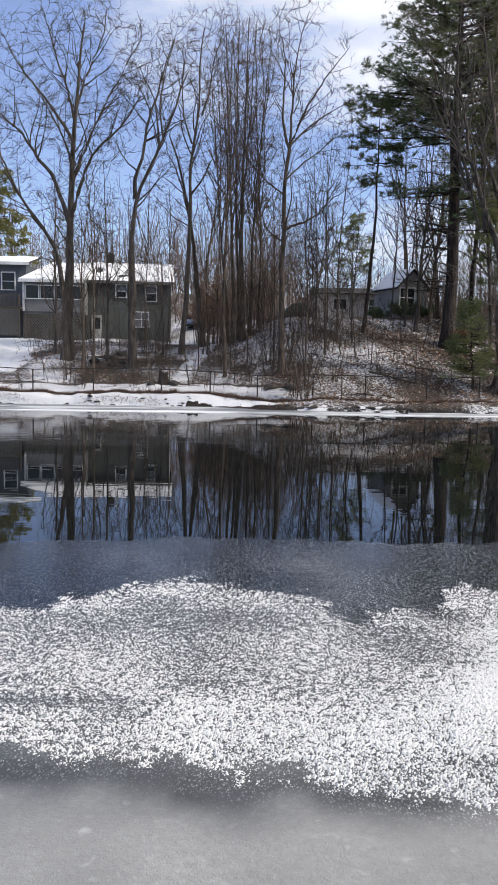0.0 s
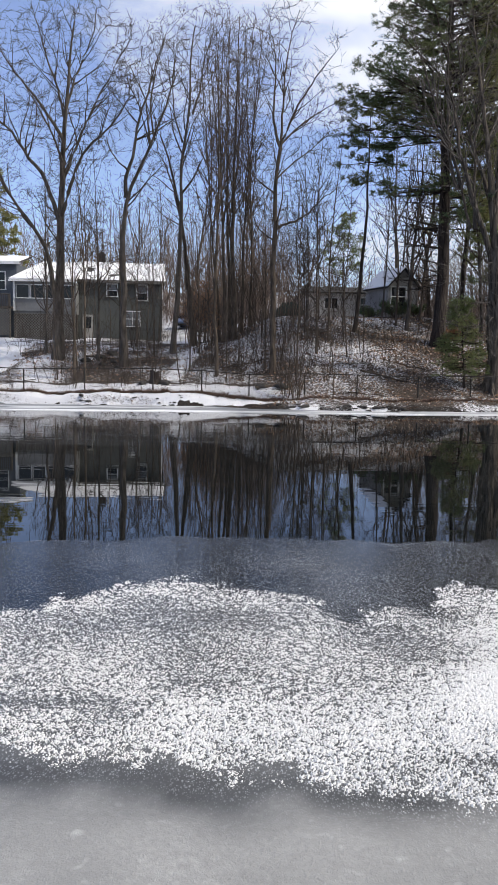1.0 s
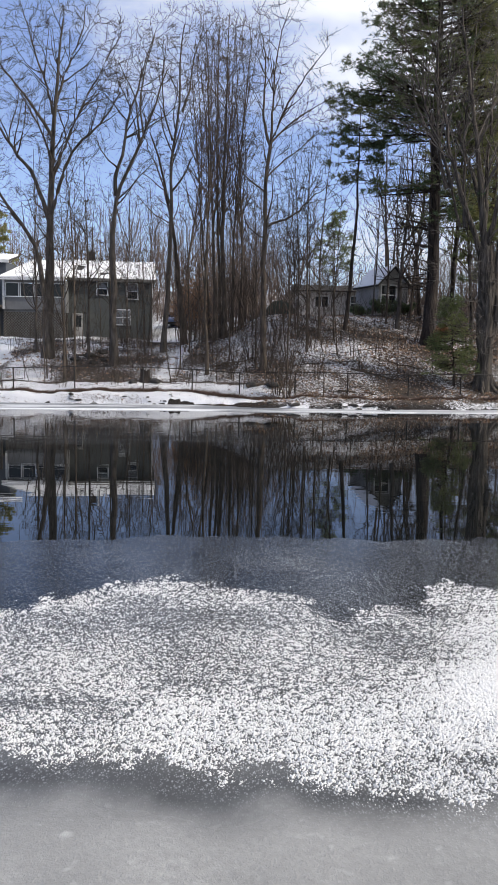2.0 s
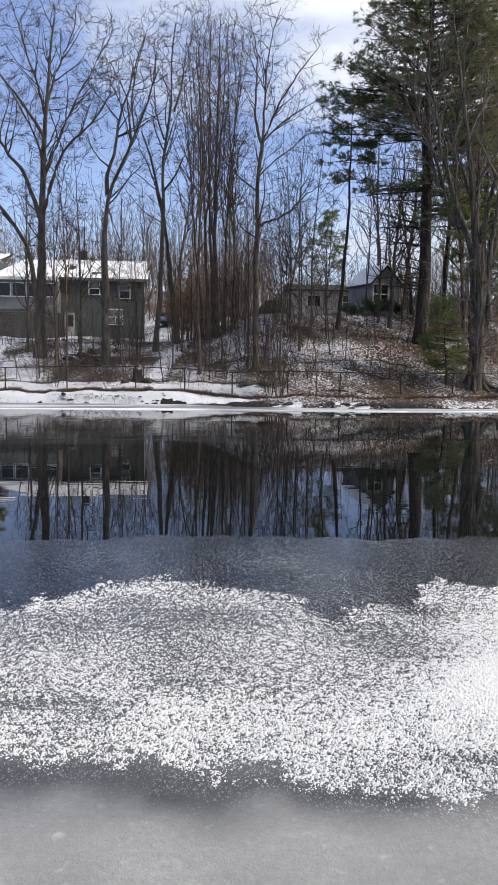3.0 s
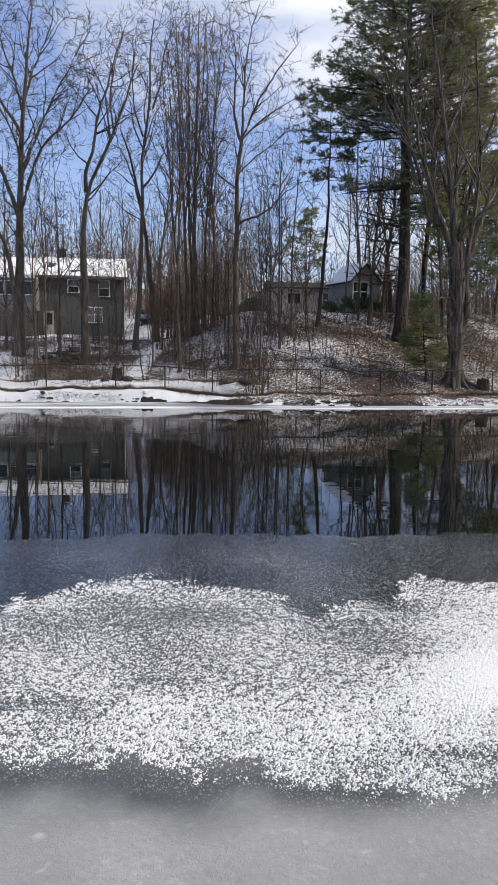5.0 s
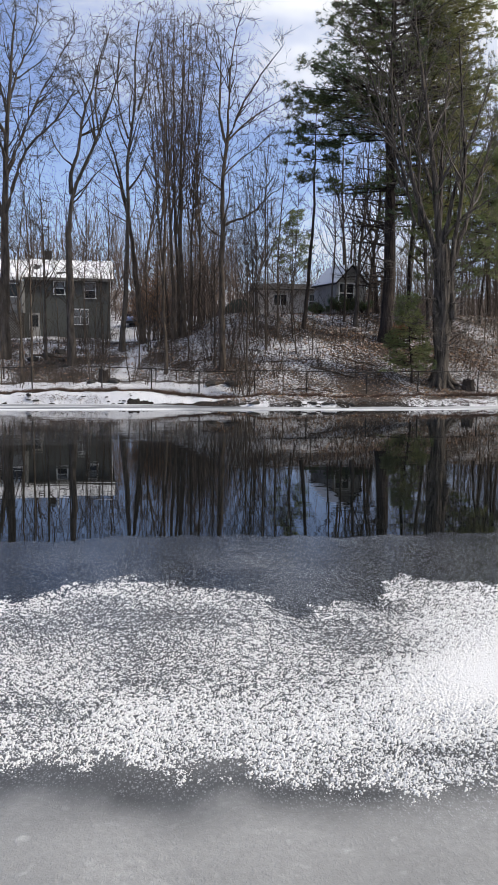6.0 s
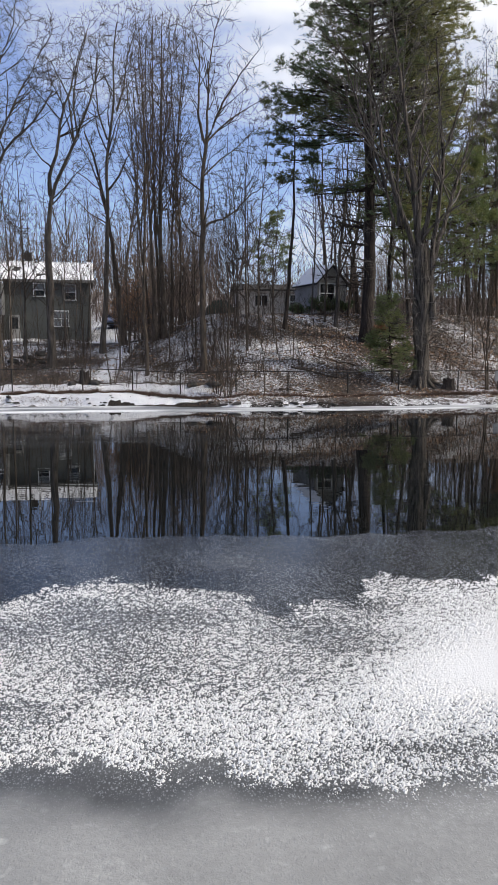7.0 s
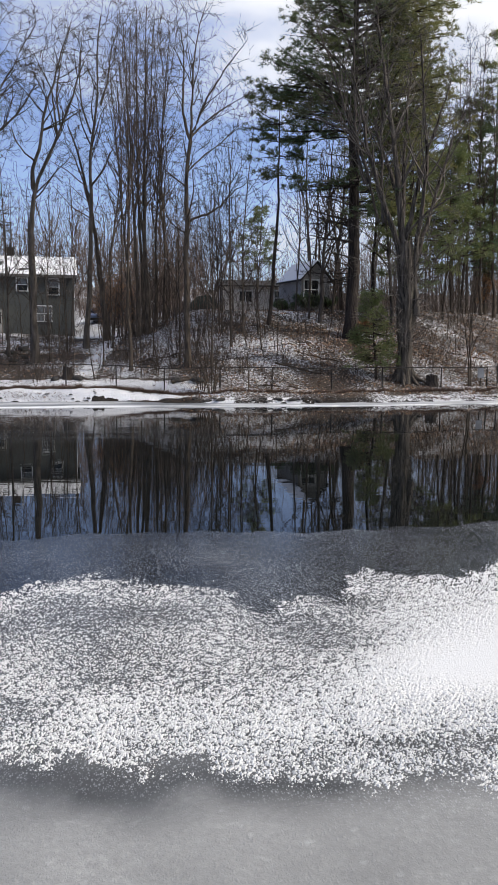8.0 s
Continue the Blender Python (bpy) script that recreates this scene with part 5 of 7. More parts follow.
# the old many-stemmed tree by the fence
old_tree = bare_tree("old_tree", [
    ([(14.54, 46.60, 0.94), (14.53, 46.60, 2.17), (14.54, 46.60, 3.81), (14.52, 46.60, 5.76), (14.40, 46.60, 7.37), (14.22, 46.60, 8.95)], 0.5, 0.44, 0.7),
    ([(14.33, 46.60, 7.37), (14.14, 46.60, 9.27), (13.81, 46.60, 12.08), (13.28, 46.60, 15.46), (12.81, 46.60, 18.47), (12.33, 46.60, 21.73)], 0.3, 0.04, 0.3),
    ([(15.09, 46.40, 4.78), (14.90, 46.40, 6.71), (14.92, 46.30, 8.93), (15.23, 46.08, 11.42), (15.26, 45.88, 14.14), (14.82, 45.68, 17.08), (14.49, 45.47, 19.96)], 0.22, 0.03, 0.4),
    ([(14.32, 46.60, 7.68), (13.74, 46.40, 9.24), (13.02, 46.08, 10.59), (12.40, 45.88, 12.22), (11.79, 45.68, 13.68), (11.29, 45.47, 15.99), (10.56, 45.26, 18.25)], 0.24, 0.03, 0.3),
    ([(14.55, 46.60, 6.73), (15.23, 46.80, 8.68), (16.03, 47.12, 10.97), (16.73, 47.42, 13.27), (17.28, 47.73, 14.95), (18.36, 48.14, 17.62)], 0.2, 0.03, 0.3),
    ([(14.29, 46.60, 8.64), (14.53, 46.30, 10.49), (14.87, 46.08, 12.34), (15.38, 45.88, 14.45), (15.78, 45.68, 15.63), (16.33, 45.47, 17.68)], 0.2, 0.03, 0.3),
    ([(14.14, 46.60, 9.27), (14.31, 47.12, 11.88), (14.38, 47.52, 14.48), (14.59, 47.83, 17.07), (15.03, 48.14, 19.99)], 0.18, 0.03, 0.25),
    ([(13.94, 46.60, 11.15), (13.44, 47.12, 13.12), (12.65, 47.52, 15.36), (12.19, 47.94, 18.25), (11.84, 48.14, 21.07)], 0.16, 0.03, 0.25),
    ([(14.25, 46.60, 8.95), (14.58, 45.98, 9.82), (15.47, 45.47, 10.70), (16.76, 45.06, 11.44), (17.96, 44.85, 11.89)], 0.1, 0.02, 0.3),
    ([(14.57, 46.60, 6.07), (15.37, 46.30, 7.36), (16.60, 46.08, 8.63), (17.81, 45.88, 9.57)], 0.08, 0.02, 0.3),
    ([(14.29, 46.60, 7.68), (13.34, 46.30, 8.57), (12.28, 46.08, 9.01), (11.23, 45.88, 9.73)], 0.07, 0.02, 0.3),
    ([(14.64, 46.50, 3.32), (15.33, 45.98, 3.97), (16.11, 45.68, 4.39), (16.86, 45.47, 4.59)], 0.04, 0.012, 0.15),
    ([(14.35, 46.50, 3.81), (13.38, 45.98, 4.37), (12.56, 45.68, 4.54), (11.84, 45.47, 4.66)], 0.04, 0.012, 0.15),
    ([(14.58, 46.50, 4.78), (15.06, 45.98, 5.89), (15.69, 45.68, 6.74), (16.49, 45.47, 7.30)], 0.05, 0.012, 0.15),
    ([(14.30, 46.50, 5.26), (13.46, 45.98, 6.19), (12.62, 45.68, 6.88), (11.84, 45.47, 7.22)], 0.05, 0.012, 0.15),
    ([(14.47, 46.50, 6.06), (14.79, 45.78, 7.61), (15.20, 45.37, 8.83), (15.52, 45.06, 9.88)], 0.06, 0.012, 0.15),
    ([(12.14, 46.55, 12.14), (11.47, 46.35, 14.18), (10.64, 46.14, 15.67), (10.07, 45.94, 17.13), (9.40, 45.74, 18.91), (8.60, 45.54, 20.75)], 0.13, 0.02, 0.2),
    ([(11.92, 46.55, 12.13), (11.32, 46.43, 13.62), (11.16, 46.30, 15.27), (11.00, 46.16, 18.55), (10.98, 46.04, 21.20)], 0.13, 0.02, 0.2),
    ([(12.72, 46.55, 10.00), (11.85, 46.16, 12.97), (10.96, 45.79, 14.69), (9.66, 45.42, 15.66), (8.76, 45.03, 16.52)], 0.1, 0.015, 0.2),
    ([(13.03, 46.55, 10.01), (12.70, 46.67, 14.92), (12.96, 46.80, 17.46), (13.17, 46.93, 19.41), (13.30, 47.06, 21.63)], 0.13, 0.02, 0.2),
], 33, "massive old bare tree with furrowed grey trunk and many limbs", BARK_OLD, TWIG_PALE, spread=1.0, dense=9, limbs=1.8, angle=36, flare=1.5)


def dead_shoots(tree, x, y, z0, z1, r, n, seed):
    """Thin bleached dead shoots standing off an old trunk, and the roots that run out from its foot."""
    rg = np.random.RandomState(seed)
    a = rg.uniform(0, 2 * math.pi, n)
    z = rg.uniform(z0, z1, n)
    d = np.stack([np.cos(a), np.sin(a) - 0.35, rg.uniform(-0.15, 0.7, n)], 1)
    p = np.stack([x + r * np.cos(a), y + r * np.sin(a), z], 1)
    ln = rg.uniform(0.5, 2.4, n)
    out = [p]
    for _ in range(6):
        d = d / np.linalg.norm(d, axis=1, keepdims=True) + rg.normal(0, 0.16, (n, 3)) - np.array([0, 0, 0.03])
        p = p + d * (ln / 6)[:, None]
        out.append(p)
    q = np.stack(out, 1) - np.array(tree.location)
    w = (0.012 + 0.007 * ln)[:, None] * np.linspace(1, 0.45, 7)[None]
    q2, w2 = sprout(q, w, 4, rg, 0.45, 45, 4, 0.02, 0.14, 0.2, 0.7, 0.5, 0.008)
    part("dead_shoots", joined("dead_shoots", [tubes(q, w, 4), tubes(q2, w2, 3)], TWIG_PALE), tree, "pale dead shoots without bark").name = "dead_shoot"
    for deg, far in ((-10, 1.15), (-50, 0.9), (30, 0.8), (195, 0.7), (250, 0.85), (140, 0.7)):
        c, sn = math.cos(radians(deg)), math.sin(radians(deg))
        line = [(x + c * u, y + sn * u, float(height(x + c * u, y + sn * u)) + h) for u, h in ((0.3, 0.75), (0.5, 0.3), (0.75 * far + 0.1, 0.08), (far + 0.2, -0.12))]
        root = resample(line, 9, rg, 0.01) - np.array(tree.location)
        part("root", joined("root", [rough_tube(root, np.linspace(0.2, 0.07, 9), 12, 0.15, 4)], BARK_OLD), tree)


dead_shoots(old_tree, 14.53, 46.6, 2.6, 9.5, 0.42, 70, 5)

# evergreens
BIG_PINE = [(12.45, 52.00, 2.99), (12.68, 52.00, 5.48), (12.70, 52.00, 9.32), (12.46, 52.00, 13.44), (12.41, 52.00, 17.81), (12.45, 52.00, 22.42), (12.41, 52.00, 27.25), (12.36, 52.00, 30.73)]
rng_l = np.random.RandomState(5)
limbs = []
for s in np.linspace(0.47, 0.99, 84):
    limbs.append((s, rng_l.uniform(0, 360), (1.6 + 5.4 * ((1 - s) / 0.53) ** 0.7) * rng_l.uniform(0.75, 1.15), rng_l.uniform(0.05, 0.4)))
for i in range(22):
    limbs.append((rng_l.uniform(0.3, 0.5), rng_l.uniform(50, 190), rng_l.uniform(3.0, 6.0), rng_l.uniform(-0.1, 0.15)))
limbs += [(rng_l.uniform(0.5, 0.78), rng_l.uniform(55, 130), rng_l.uniform(5.0, 7.0), rng_l.uniform(0.1, 0.35)) for i in range(16)]
limbs += [(rng_l.uniform(0.62, 0.96), rng_l.uniform(50, 130), rng_l.uniform(2.6, 5.4), rng_l.uniform(0.1, 0.4)) for i in range(22)]
limbs += [(rng_l.uniform(0.46, 0.8), rng_l.uniform(190, 345), rng_l.uniform(1.4, 3.4), rng_l.uniform(0.0, 0.35)) for i in range(26)]
limbs += [(s, rng_l.uniform(62, 118), (3.2 + 5.2 * (0.95 - s) ** 0.55) * rng_l.uniform(0.85, 1.1), rng_l.uniform(0.0, 0.3)) for s in np.linspace(0.42, 0.93, 34)]
limbs += [(0.545, 268, 6.4, 0.34), (0.54, 262, 6.2, 0.36), (0.55, 275, 6.0, 0.34), (0.545, 270, 5.6, 0.42), (0.55, 266, 6.3, 0.36), (0.542, 271, 6.1, 0.3), (0.548, 264, 5.2, 0.38), (0.553, 272, 4.6, 0.33), (0.5, 271, 5.4, 0.16), (0.5, 268, 5.6, 0.12), (0.49, 258, 5.2, 0.1), (0.47, 274, 4.6, 0.08), (0.36, 275, 4.0, 0.0), (0.36, 262, 3.6, 0.02)]
# needles past 1.8 m east of the trunk carry sunlit olive in their colour
big_pine = pine("white_pine", BIG_PINE, 0.44, limbs, 41, "tall white pine with dark furrowed trunk and layered plumes", NEEDLE, sub=12, tuft=8, blade=0.23, sunlit_from=1.8, wide=0.1,
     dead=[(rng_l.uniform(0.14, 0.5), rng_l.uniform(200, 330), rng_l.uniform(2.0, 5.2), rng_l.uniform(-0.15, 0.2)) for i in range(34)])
a, b = Vector((10.35, 51.20, 13.11)), Vector((13.27, 51.20, 13.30))
stub = part("dead_limb", Solid().rod(a, b, 0.075, 0.05, 9).mesh("dead_limb", BARK_PALE), big_pine, "pale broken limb without bark")
stub.matrix_basis = Matrix.Translation(-big_pine.location)
rng_l = np.random.RandomState(6)
limbs = []
for s, n in ((0.99, 4), (0.95, 6), (0.885, 7), (0.82, 7), (0.76, 5), (0.69, 4)):
    limbs += [(s + rng_l.uniform(-0.01, 0.01), (268 if i % 2 else 90) + rng_l.normal(0, 40), rng_l.uniform(1.2, 2.6) * (0.6 if s > 0.97 else 1), rng_l.uniform(-0.02, 0.12)) for i in range(n)]
pine("leaning_pine", [(7.13, 54.00, 2.49), (7.55, 54.00, 5.45), (7.80, 54.00, 8.36), (8.05, 54.00, 11.60), (8.03, 54.00, 14.78), (8.02, 54.00, 16.88), (8.11, 54.00, 19.13)], 0.16, limbs, 42, "slim leaning pine with sparse dark tufts", NEEDLE, sub=8, tuft=6, blade=0.22)
rng_l = np.random.RandomState(7)
limbs = [(s, rng_l.uniform(0, 360), 0.25 + 1.5 * (1 - s) * rng_l.uniform(0.6, 1.1), rng_l.uniform(-0.3, 0.12)) for s in np.linspace(0.06, 0.98, 84) ** 1.15]
pine("young_hemlock", [(12.80, 46.50, 1.84), (12.65, 46.50, 3.38), (12.38, 46.50, 6.21)], 0.06, limbs, 43, "young hemlock with drooping green sprays by the fence", NEEDLE_YOUNG, sub=6, tuft=5, blade=0.13)
rng_l = np.random.RandomState(8)
limbs = [(s, rng_l.uniform(0, 360), 1.4 + 4.4 * (1 - s) ** 0.6, rng_l.uniform(-0.05, 0.2)) for s in np.linspace(0.2, 0.98, 90)]
pine("yard_pine", [(-24.63, 76.00, 3.51), (-24.50, 76.00, 11.20), (-24.46, 76.00, 19.20)], 0.35, limbs, 44, "bushy olive-green pine beside the house", NEEDLE_SUN, sub=9, tuft=6, blade=0.3, wide=0.16)


def random_pine(name, x, y, tall, seed, needle, low=0.25, wide=3.4, count=66, tuft=3):
    rg = np.random.RandomState(seed)
    z = float(height(x, y))
    lim = [(s, rg.uniform(0, 360), (0.8 + wide * (1 - s) ** 0.8) * rg.uniform(0.7, 1.2), rg.uniform(-0.1, 0.2)) for s in np.linspace(low, 0.98, count)]
    return pine(name, [(x, y, z), (x + 0.3, y, z + tall * 0.5), (x + 0.2, y + 0.2, z + tall)], tall * 0.007, lim, seed, "tall pine in the woods behind the slope", needle, sub=8, tuft=tuft, blade=0.33)


for x, y, tall, seed, nd, low in ((18.5, 60, 21, 51, NEEDLE, 0.3), (21.0, 66, 20, 52, NEEDLE_SUN, 0.15), (29, 70, 24, 54, NEEDLE_SUN, 0.2), (32.5, 66, 22, 55, NEEDLE, 0.2),
                                  (23.5, 61.5, 16, 59, NEEDLE, 0.2), (15.5, 58, 20, 57, NEEDLE_SUN, 0.3), (17.2, 55.5, 15, 58, NEEDLE_YOUNG, 0.2), (20.6, 57.5, 12, 60, NEEDLE_YOUNG, 0.35)):
    random_pine("woodland_pine", x, y, tall, seed, nd, low)
random_pine("woodland_spruce", 27.3, 62, 21.5, 53, NEEDLE, 0.15, 2.3, 80, 4)
random_pine("young_pine", 9.6, 80, 10.4, 56, NEEDLE_YOUNG, 0.45, 2.4, 30, 2)


# woods behind: a few grown trees, set again and again
def wood_tree(seed, tall, r, dense):
    rg = np.random.RandomState(seed)
    lean = rg.normal(0, 0.05, 2)
    top = np.array([lean[0] * tall, lean[1] * tall, tall])
    st = [([(0, 0, 0), tuple(top * 0.35 + rg.normal(0, 0.15, 3) * (1, 1, 0)), tuple(top * 0.7 + rg.normal(0, 0.3, 3) * (1, 1, 0)), tuple(top)], r, 0.02, 0.3)]
    for i in range(3):
        s = rg.uniform(0.4, 0.6)
        a = rg.uniform(0, 6.28)
        ln = tall * (1 - s) * 0.8
        b = top * s
        st.append(([tuple(b), tuple(b + np.array([math.cos(a) * ln * 0.2, math.sin(a) * ln * 0.2, ln * 0.45])), tuple(b + np.array([math.cos(a) * ln * 0.35, math.sin(a) * ln * 0.35, ln]))], r * 0.45, 0.015, 0.15))
    return bare_tree("woodland_tree", st, seed, "slim bare tree in the woods behind", BARK_BROWN, TWIG, spread=1.2, dense=dense, limbs=0.9, rmin=0.011, group="woodland trees", twigs=1.2, step=0.45)


rng_w = np.random.RandomState(3)
protos = [wood_tree(60 + i, t, r, 4.0) for i, (t, r) in enumerate(((16, 0.15), (18, 0.17), (14, 0.11), (19, 0.2), (12, 0.09)))]
first = [True] * len(protos)
for i in range(54):
    y = rng_w.uniform(62, 92)
    x = rng_w.uniform(-0.3 * y, 0.46 * y)
    if (y < 82 and -24 < x < -5) or (y < 82 and 2.5 < x < 13):
        continue
    k = rng_w.randint(len(protos))
    z = float(height(x, y))
    m = pose(x, y, z - 0.15, 0, 0, rng_w.uniform(0, 360))
    if first[k]:
        protos[k].matrix_world, first[k] = m, False
    else:
        ob = copy_thing(protos[k], m)
        s = rng_w.uniform(0.7, 1.1)
        ob.scale = (s, s, s)


def sapling_kind(seed, tall, r):
    rg = np.random.RandomState(seed)
    a, b = rg.normal(0, 0.05, 2) * tall
    st = [([(0, 0, 0), (a * 0.3, b * 0.3, tall * 0.35), (a * 0.5 + rg.normal(0, 0.12), b * 0.5, tall * 0.7), (a, b, tall)], r, 0.008, 0.2)]
    return bare_tree("sapling", st, seed, "thin bare sapling on the wooded slope", BARK_BROWN, spread=0.5, dense=8, limbs=2.2, rmin=0.006, group="saplings on the slope", flare=1.1, twigs=1.1, step=0.25)


rng_p = np.random.RandomState(77)
kinds = [sapling_kind(200 + i, h, r) for i, (h, r) in enumerate(((7.5, 0.045), (5.5, 0.035), (9.0, 0.055), (4.0, 0.028), (6.5, 0.04)))]
unset = [True] * len(kinds)
for i in range(62):
    x = rng_p.uniform(-11, 24)
    y = float(shore(np.array(x))) + rng_p.uniform(4.2, 17)
    if abs(x + 3.9) < 0.9 or (x > 9 and rng_p.rand() < 0.55):
        continue
    k = rng_p.randint(len(kinds))
    m = pose(x, y, float(height(x, y)) - 0.1, 0, 0, rng_p.uniform(0, 360))
    if unset[k]:
        kinds[k].matrix_world, unset[k] = m, False
    else:
        ob = copy_thing(kinds[k], m)
        s = rng_p.uniform(0.75, 1.2)
        ob.scale = (s, s, s)


def far_woods():
    """The woods further back: very many slim bare trees."""
    rg = np.random.RandomState(9)
    n = 470
    y = 84 + 90 * rg.rand(n) ** 1.2
    x = np.where(rg.rand(n) < 0.6, rg.uniform(-0.3, 0.06, n), rg.uniform(-0.4, 0.55, n)) * y
    z = height(x, y)
    tall = rg.uniform(6, 16, n) * (0.7 + 0.3 * lattice(x, y, 14.0, 3))
    k = 6
    s = np.linspace(0, 1, k)
    lean = rg.normal(0, 0.11, (n, 2)) * tall[:, None]
    p = np.stack([x[:, None] + lean[:, :1] * s + rg.normal(0, 0.2, (n, k)), y[:, None] + lean[:, 1:] * s, z[:, None] - 0.2 + tall[:, None] * s], 2)
    r = (0.015 + tall * 0.005)[:, None] * (1 - 0.85 * s)[None, :]
    c = [tubes(p, r, 4)]
    p1, r1 = sprout(p, r, 9, rg, 0.3, 40, 3, 0.12, 0.12, 0.25, 0.6, 0.4, 0.016)
    c.append(tubes(p1, r1, 3))
    p2, r2 = sprout(p1, r1, 3, rg, 0.5, 40, 3, 0.08, 0.15, 0.15, 0.7, 0.5, 0.012)
    c.append(tubes(p2, r2, 3))
    return tagged(new("far_woods", joined("far_woods", c, TWIG_FAR)), "bare brown woods behind the houses", "woods", kind="stuff")


def far_woods_and_thicket():
    far_woods()
    rg = np.random.RandomState(10)
    n = 1500
    y = rg.uniform(61, 100, n)
    x = rg.uniform(-0.3, 0.46, n) * y
    keep = ~((y < 84) & (x > -25) & (x < -4.2)) & ~((y < 76) & (x > 5) & (x < 13.5))
    x, y = x[keep], y[keep]
    n = len(x)
    tall = rg.uniform(2.0, 6.5, n)
    k = 5
    s = np.linspace(0, 1, k)
    d = rg.normal(0, 0.12, (n, 2)) * tall[:, None]
    p = np.stack([x[:, None] + d[:, :1] * s, y[:, None] + d[:, 1:] * s, height(x, y)[:, None] - 0.1 + tall[:, None] * s], 2) + rg.normal(0, 0.04, (n, k, 3))
    r = (0.006 + 0.005 * tall)[:, None] * (1 - 0.75 * s)[None, :]
    p1, r1 = sprout(p, r, 8, rg, 0.36, 42, 3, 0.08, 0.16, 0.2, 0.7, 0.5, 0.008)
    return tagged(new("thicket", joined("thicket", [tubes(p, r, 3), tubes(p1, r1, 3)], TWIG_FAR)), "brown thicket of young bare trees", "thicket", kind="stuff")


far_woods_and_thicket()


def young_growth():
    """Close-grown young trees behind the clump and along the crest."""
    rg = np.random.RandomState(19)
    n = 190
    y = rg.uniform(59, 84, n)
    x = np.where(rg.rand(n) < 0.66, rg.uniform(-4.4, 2.6, n) * y / 68, rg.uniform(0.1, 0.44, n) * y)
    keep = ~((y > 60) & (y < 84) & (x > 6.0) & (x < 13.5)) & ~((y < 83) & (x < -4.0)) & ~((y > 66) & (x < -2.6))
    x, y = x[keep], y[keep]
    n = len(x)
    tall = rg.uniform(3.5, 10.5, n)
    k = 7
    s = np.linspace(0, 1, k)
    d = rg.normal(0, 0.08, (n, 2)) * tall[:, None]
    p = np.stack([x[:, None] + d[:, :1] * s, y[:, None] + d[:, 1:] * s, height(x, y)[:, None] - 0.1 + tall[:, None] * s], 2)
    p[:, 1:] += np.cumsum(rg.normal(0, 0.07, (n, k - 1, 3)) * (1, 1, 0), 1)
    r = (0.012 + 0.004 * tall)[:, None] * (1 - 0.85 * s)[None, :]
    p1, r1 = sprout(p, r, 15, rg, 0.3, 48, 5, 0.04, 0.14, 0.15, 0.6, 0.4, 0.009)
    p2, r2 = sprout(p1, r1, 3, rg, 0.45, 42, 3, 0.03, 0.15, 0.15, 0.7, 0.5, 0.0075)
    return tagged(new("young_growth", joined("young_growth", [tubes(p, r, 4), tubes(p1, r1, 3), tubes(p2, r2, 3)], TWIG_RUST)), "brown twiggy young growth behind the clump", "woods", kind="stuff")


young_growth()


def young_beech(x, y, tall, seed):
    """A low young tree that has kept its dry orange leaves over the winter."""
    rg = np.random.RandomState(seed)
    tree = thing("young_beech", (x, y, float(height(x, y)) - 0.1), 0, "low young tree with clinging dry orange leaves", "tree", "young trees with dry leaves")
    s = np.linspace(0, 1, 8)
    p = np.stack([0.25 * rg.normal() * s, 0.25 * rg.normal() * s, tall * s], 1)[None]
    p[:, 1:-1, :2] += rg.normal(0, 0.03, (1, 6, 2))
    r = (0.012 + 0.009 * tall) * (1 - 0.85 * s)[None]
    p1, r1 = sprout(p, r, 16, rg, 0.42, 62, 6, 0.05, 0.14, 0.14, 0.6, 0.4, 0.008)
    p2, r2 = sprout(p1, r1, 5, rg, 0.45, 45, 4, 0.03, 0.15, 0.2, 0.7, 0.5, 0.006)
    part("trunk", joined("trunk", [tubes(p, r, 6)], BARK_GREY), tree)
    part("branches", joined("branches", [tubes(p1, r1, 4), tubes(p2, r2, 3)], TWIG_WARM), tree)
    spots = p2[:, 1:].reshape(-1, 3)
    spots = np.repeat(spots[rg.rand(len(spots)) < 0.8], 2, 0)
    n = len(spots)
    a = rg.normal(size=(n, 3)) * (1, 1, 0.5) - (0, 0, 0.5)
    a /= np.linalg.norm(a, axis=1, keepdims=True)
    b = np.cross(a, rg.normal(size=(n, 3)))
    b /= np.linalg.norm(b, axis=1, keepdims=True)
    size = rg.uniform(0.06, 0.11, (n, 1))
    quad = np.stack([spots, spots + a * size * 0.5 + b * size * 0.3, spots + a * size, spots + a * size * 0.5 - b * size * 0.3], 1).reshape(-1, 3)
    part("leaves", joined("leaves", [(quad, np.arange(4 * n).reshape(n, 4))], LEAF_ORANGE), tree, "dry orange leaves")


for bx, by, tall, seed in [(-2.95, 57.6, 4.4, 1), (-2.45, 58.4, 3.8, 2), (-2.7, 59.6, 4.6, 3), (-2.0, 57.2, 3.2, 4), (-3.45, 59.0, 3.6, 5)]:
    young_beech(bx, by, tall, seed)


# ------------------------------------------------------------------ houses
def boards(x0, x1, z0, z1, step, y, proud=0.012):
    """Horizontal lapped boards over a wall face that looks towards -y."""
    s = Solid()
    z = z0
    while z < z1 - 0.01:
        t = min(z + step, z1)
        k = len(s.v)
        s.v += [(x0, y - proud, z), (x1, y - proud, z), (x1, y - 0.002, t), (x0, y - 0.002, t), (x0, y, z), (x1, y, z)]
        s.f += [(k, k + 1, k + 2, k + 3), (k + 4, k + 5, k + 1, k)]
        z = t
    return s


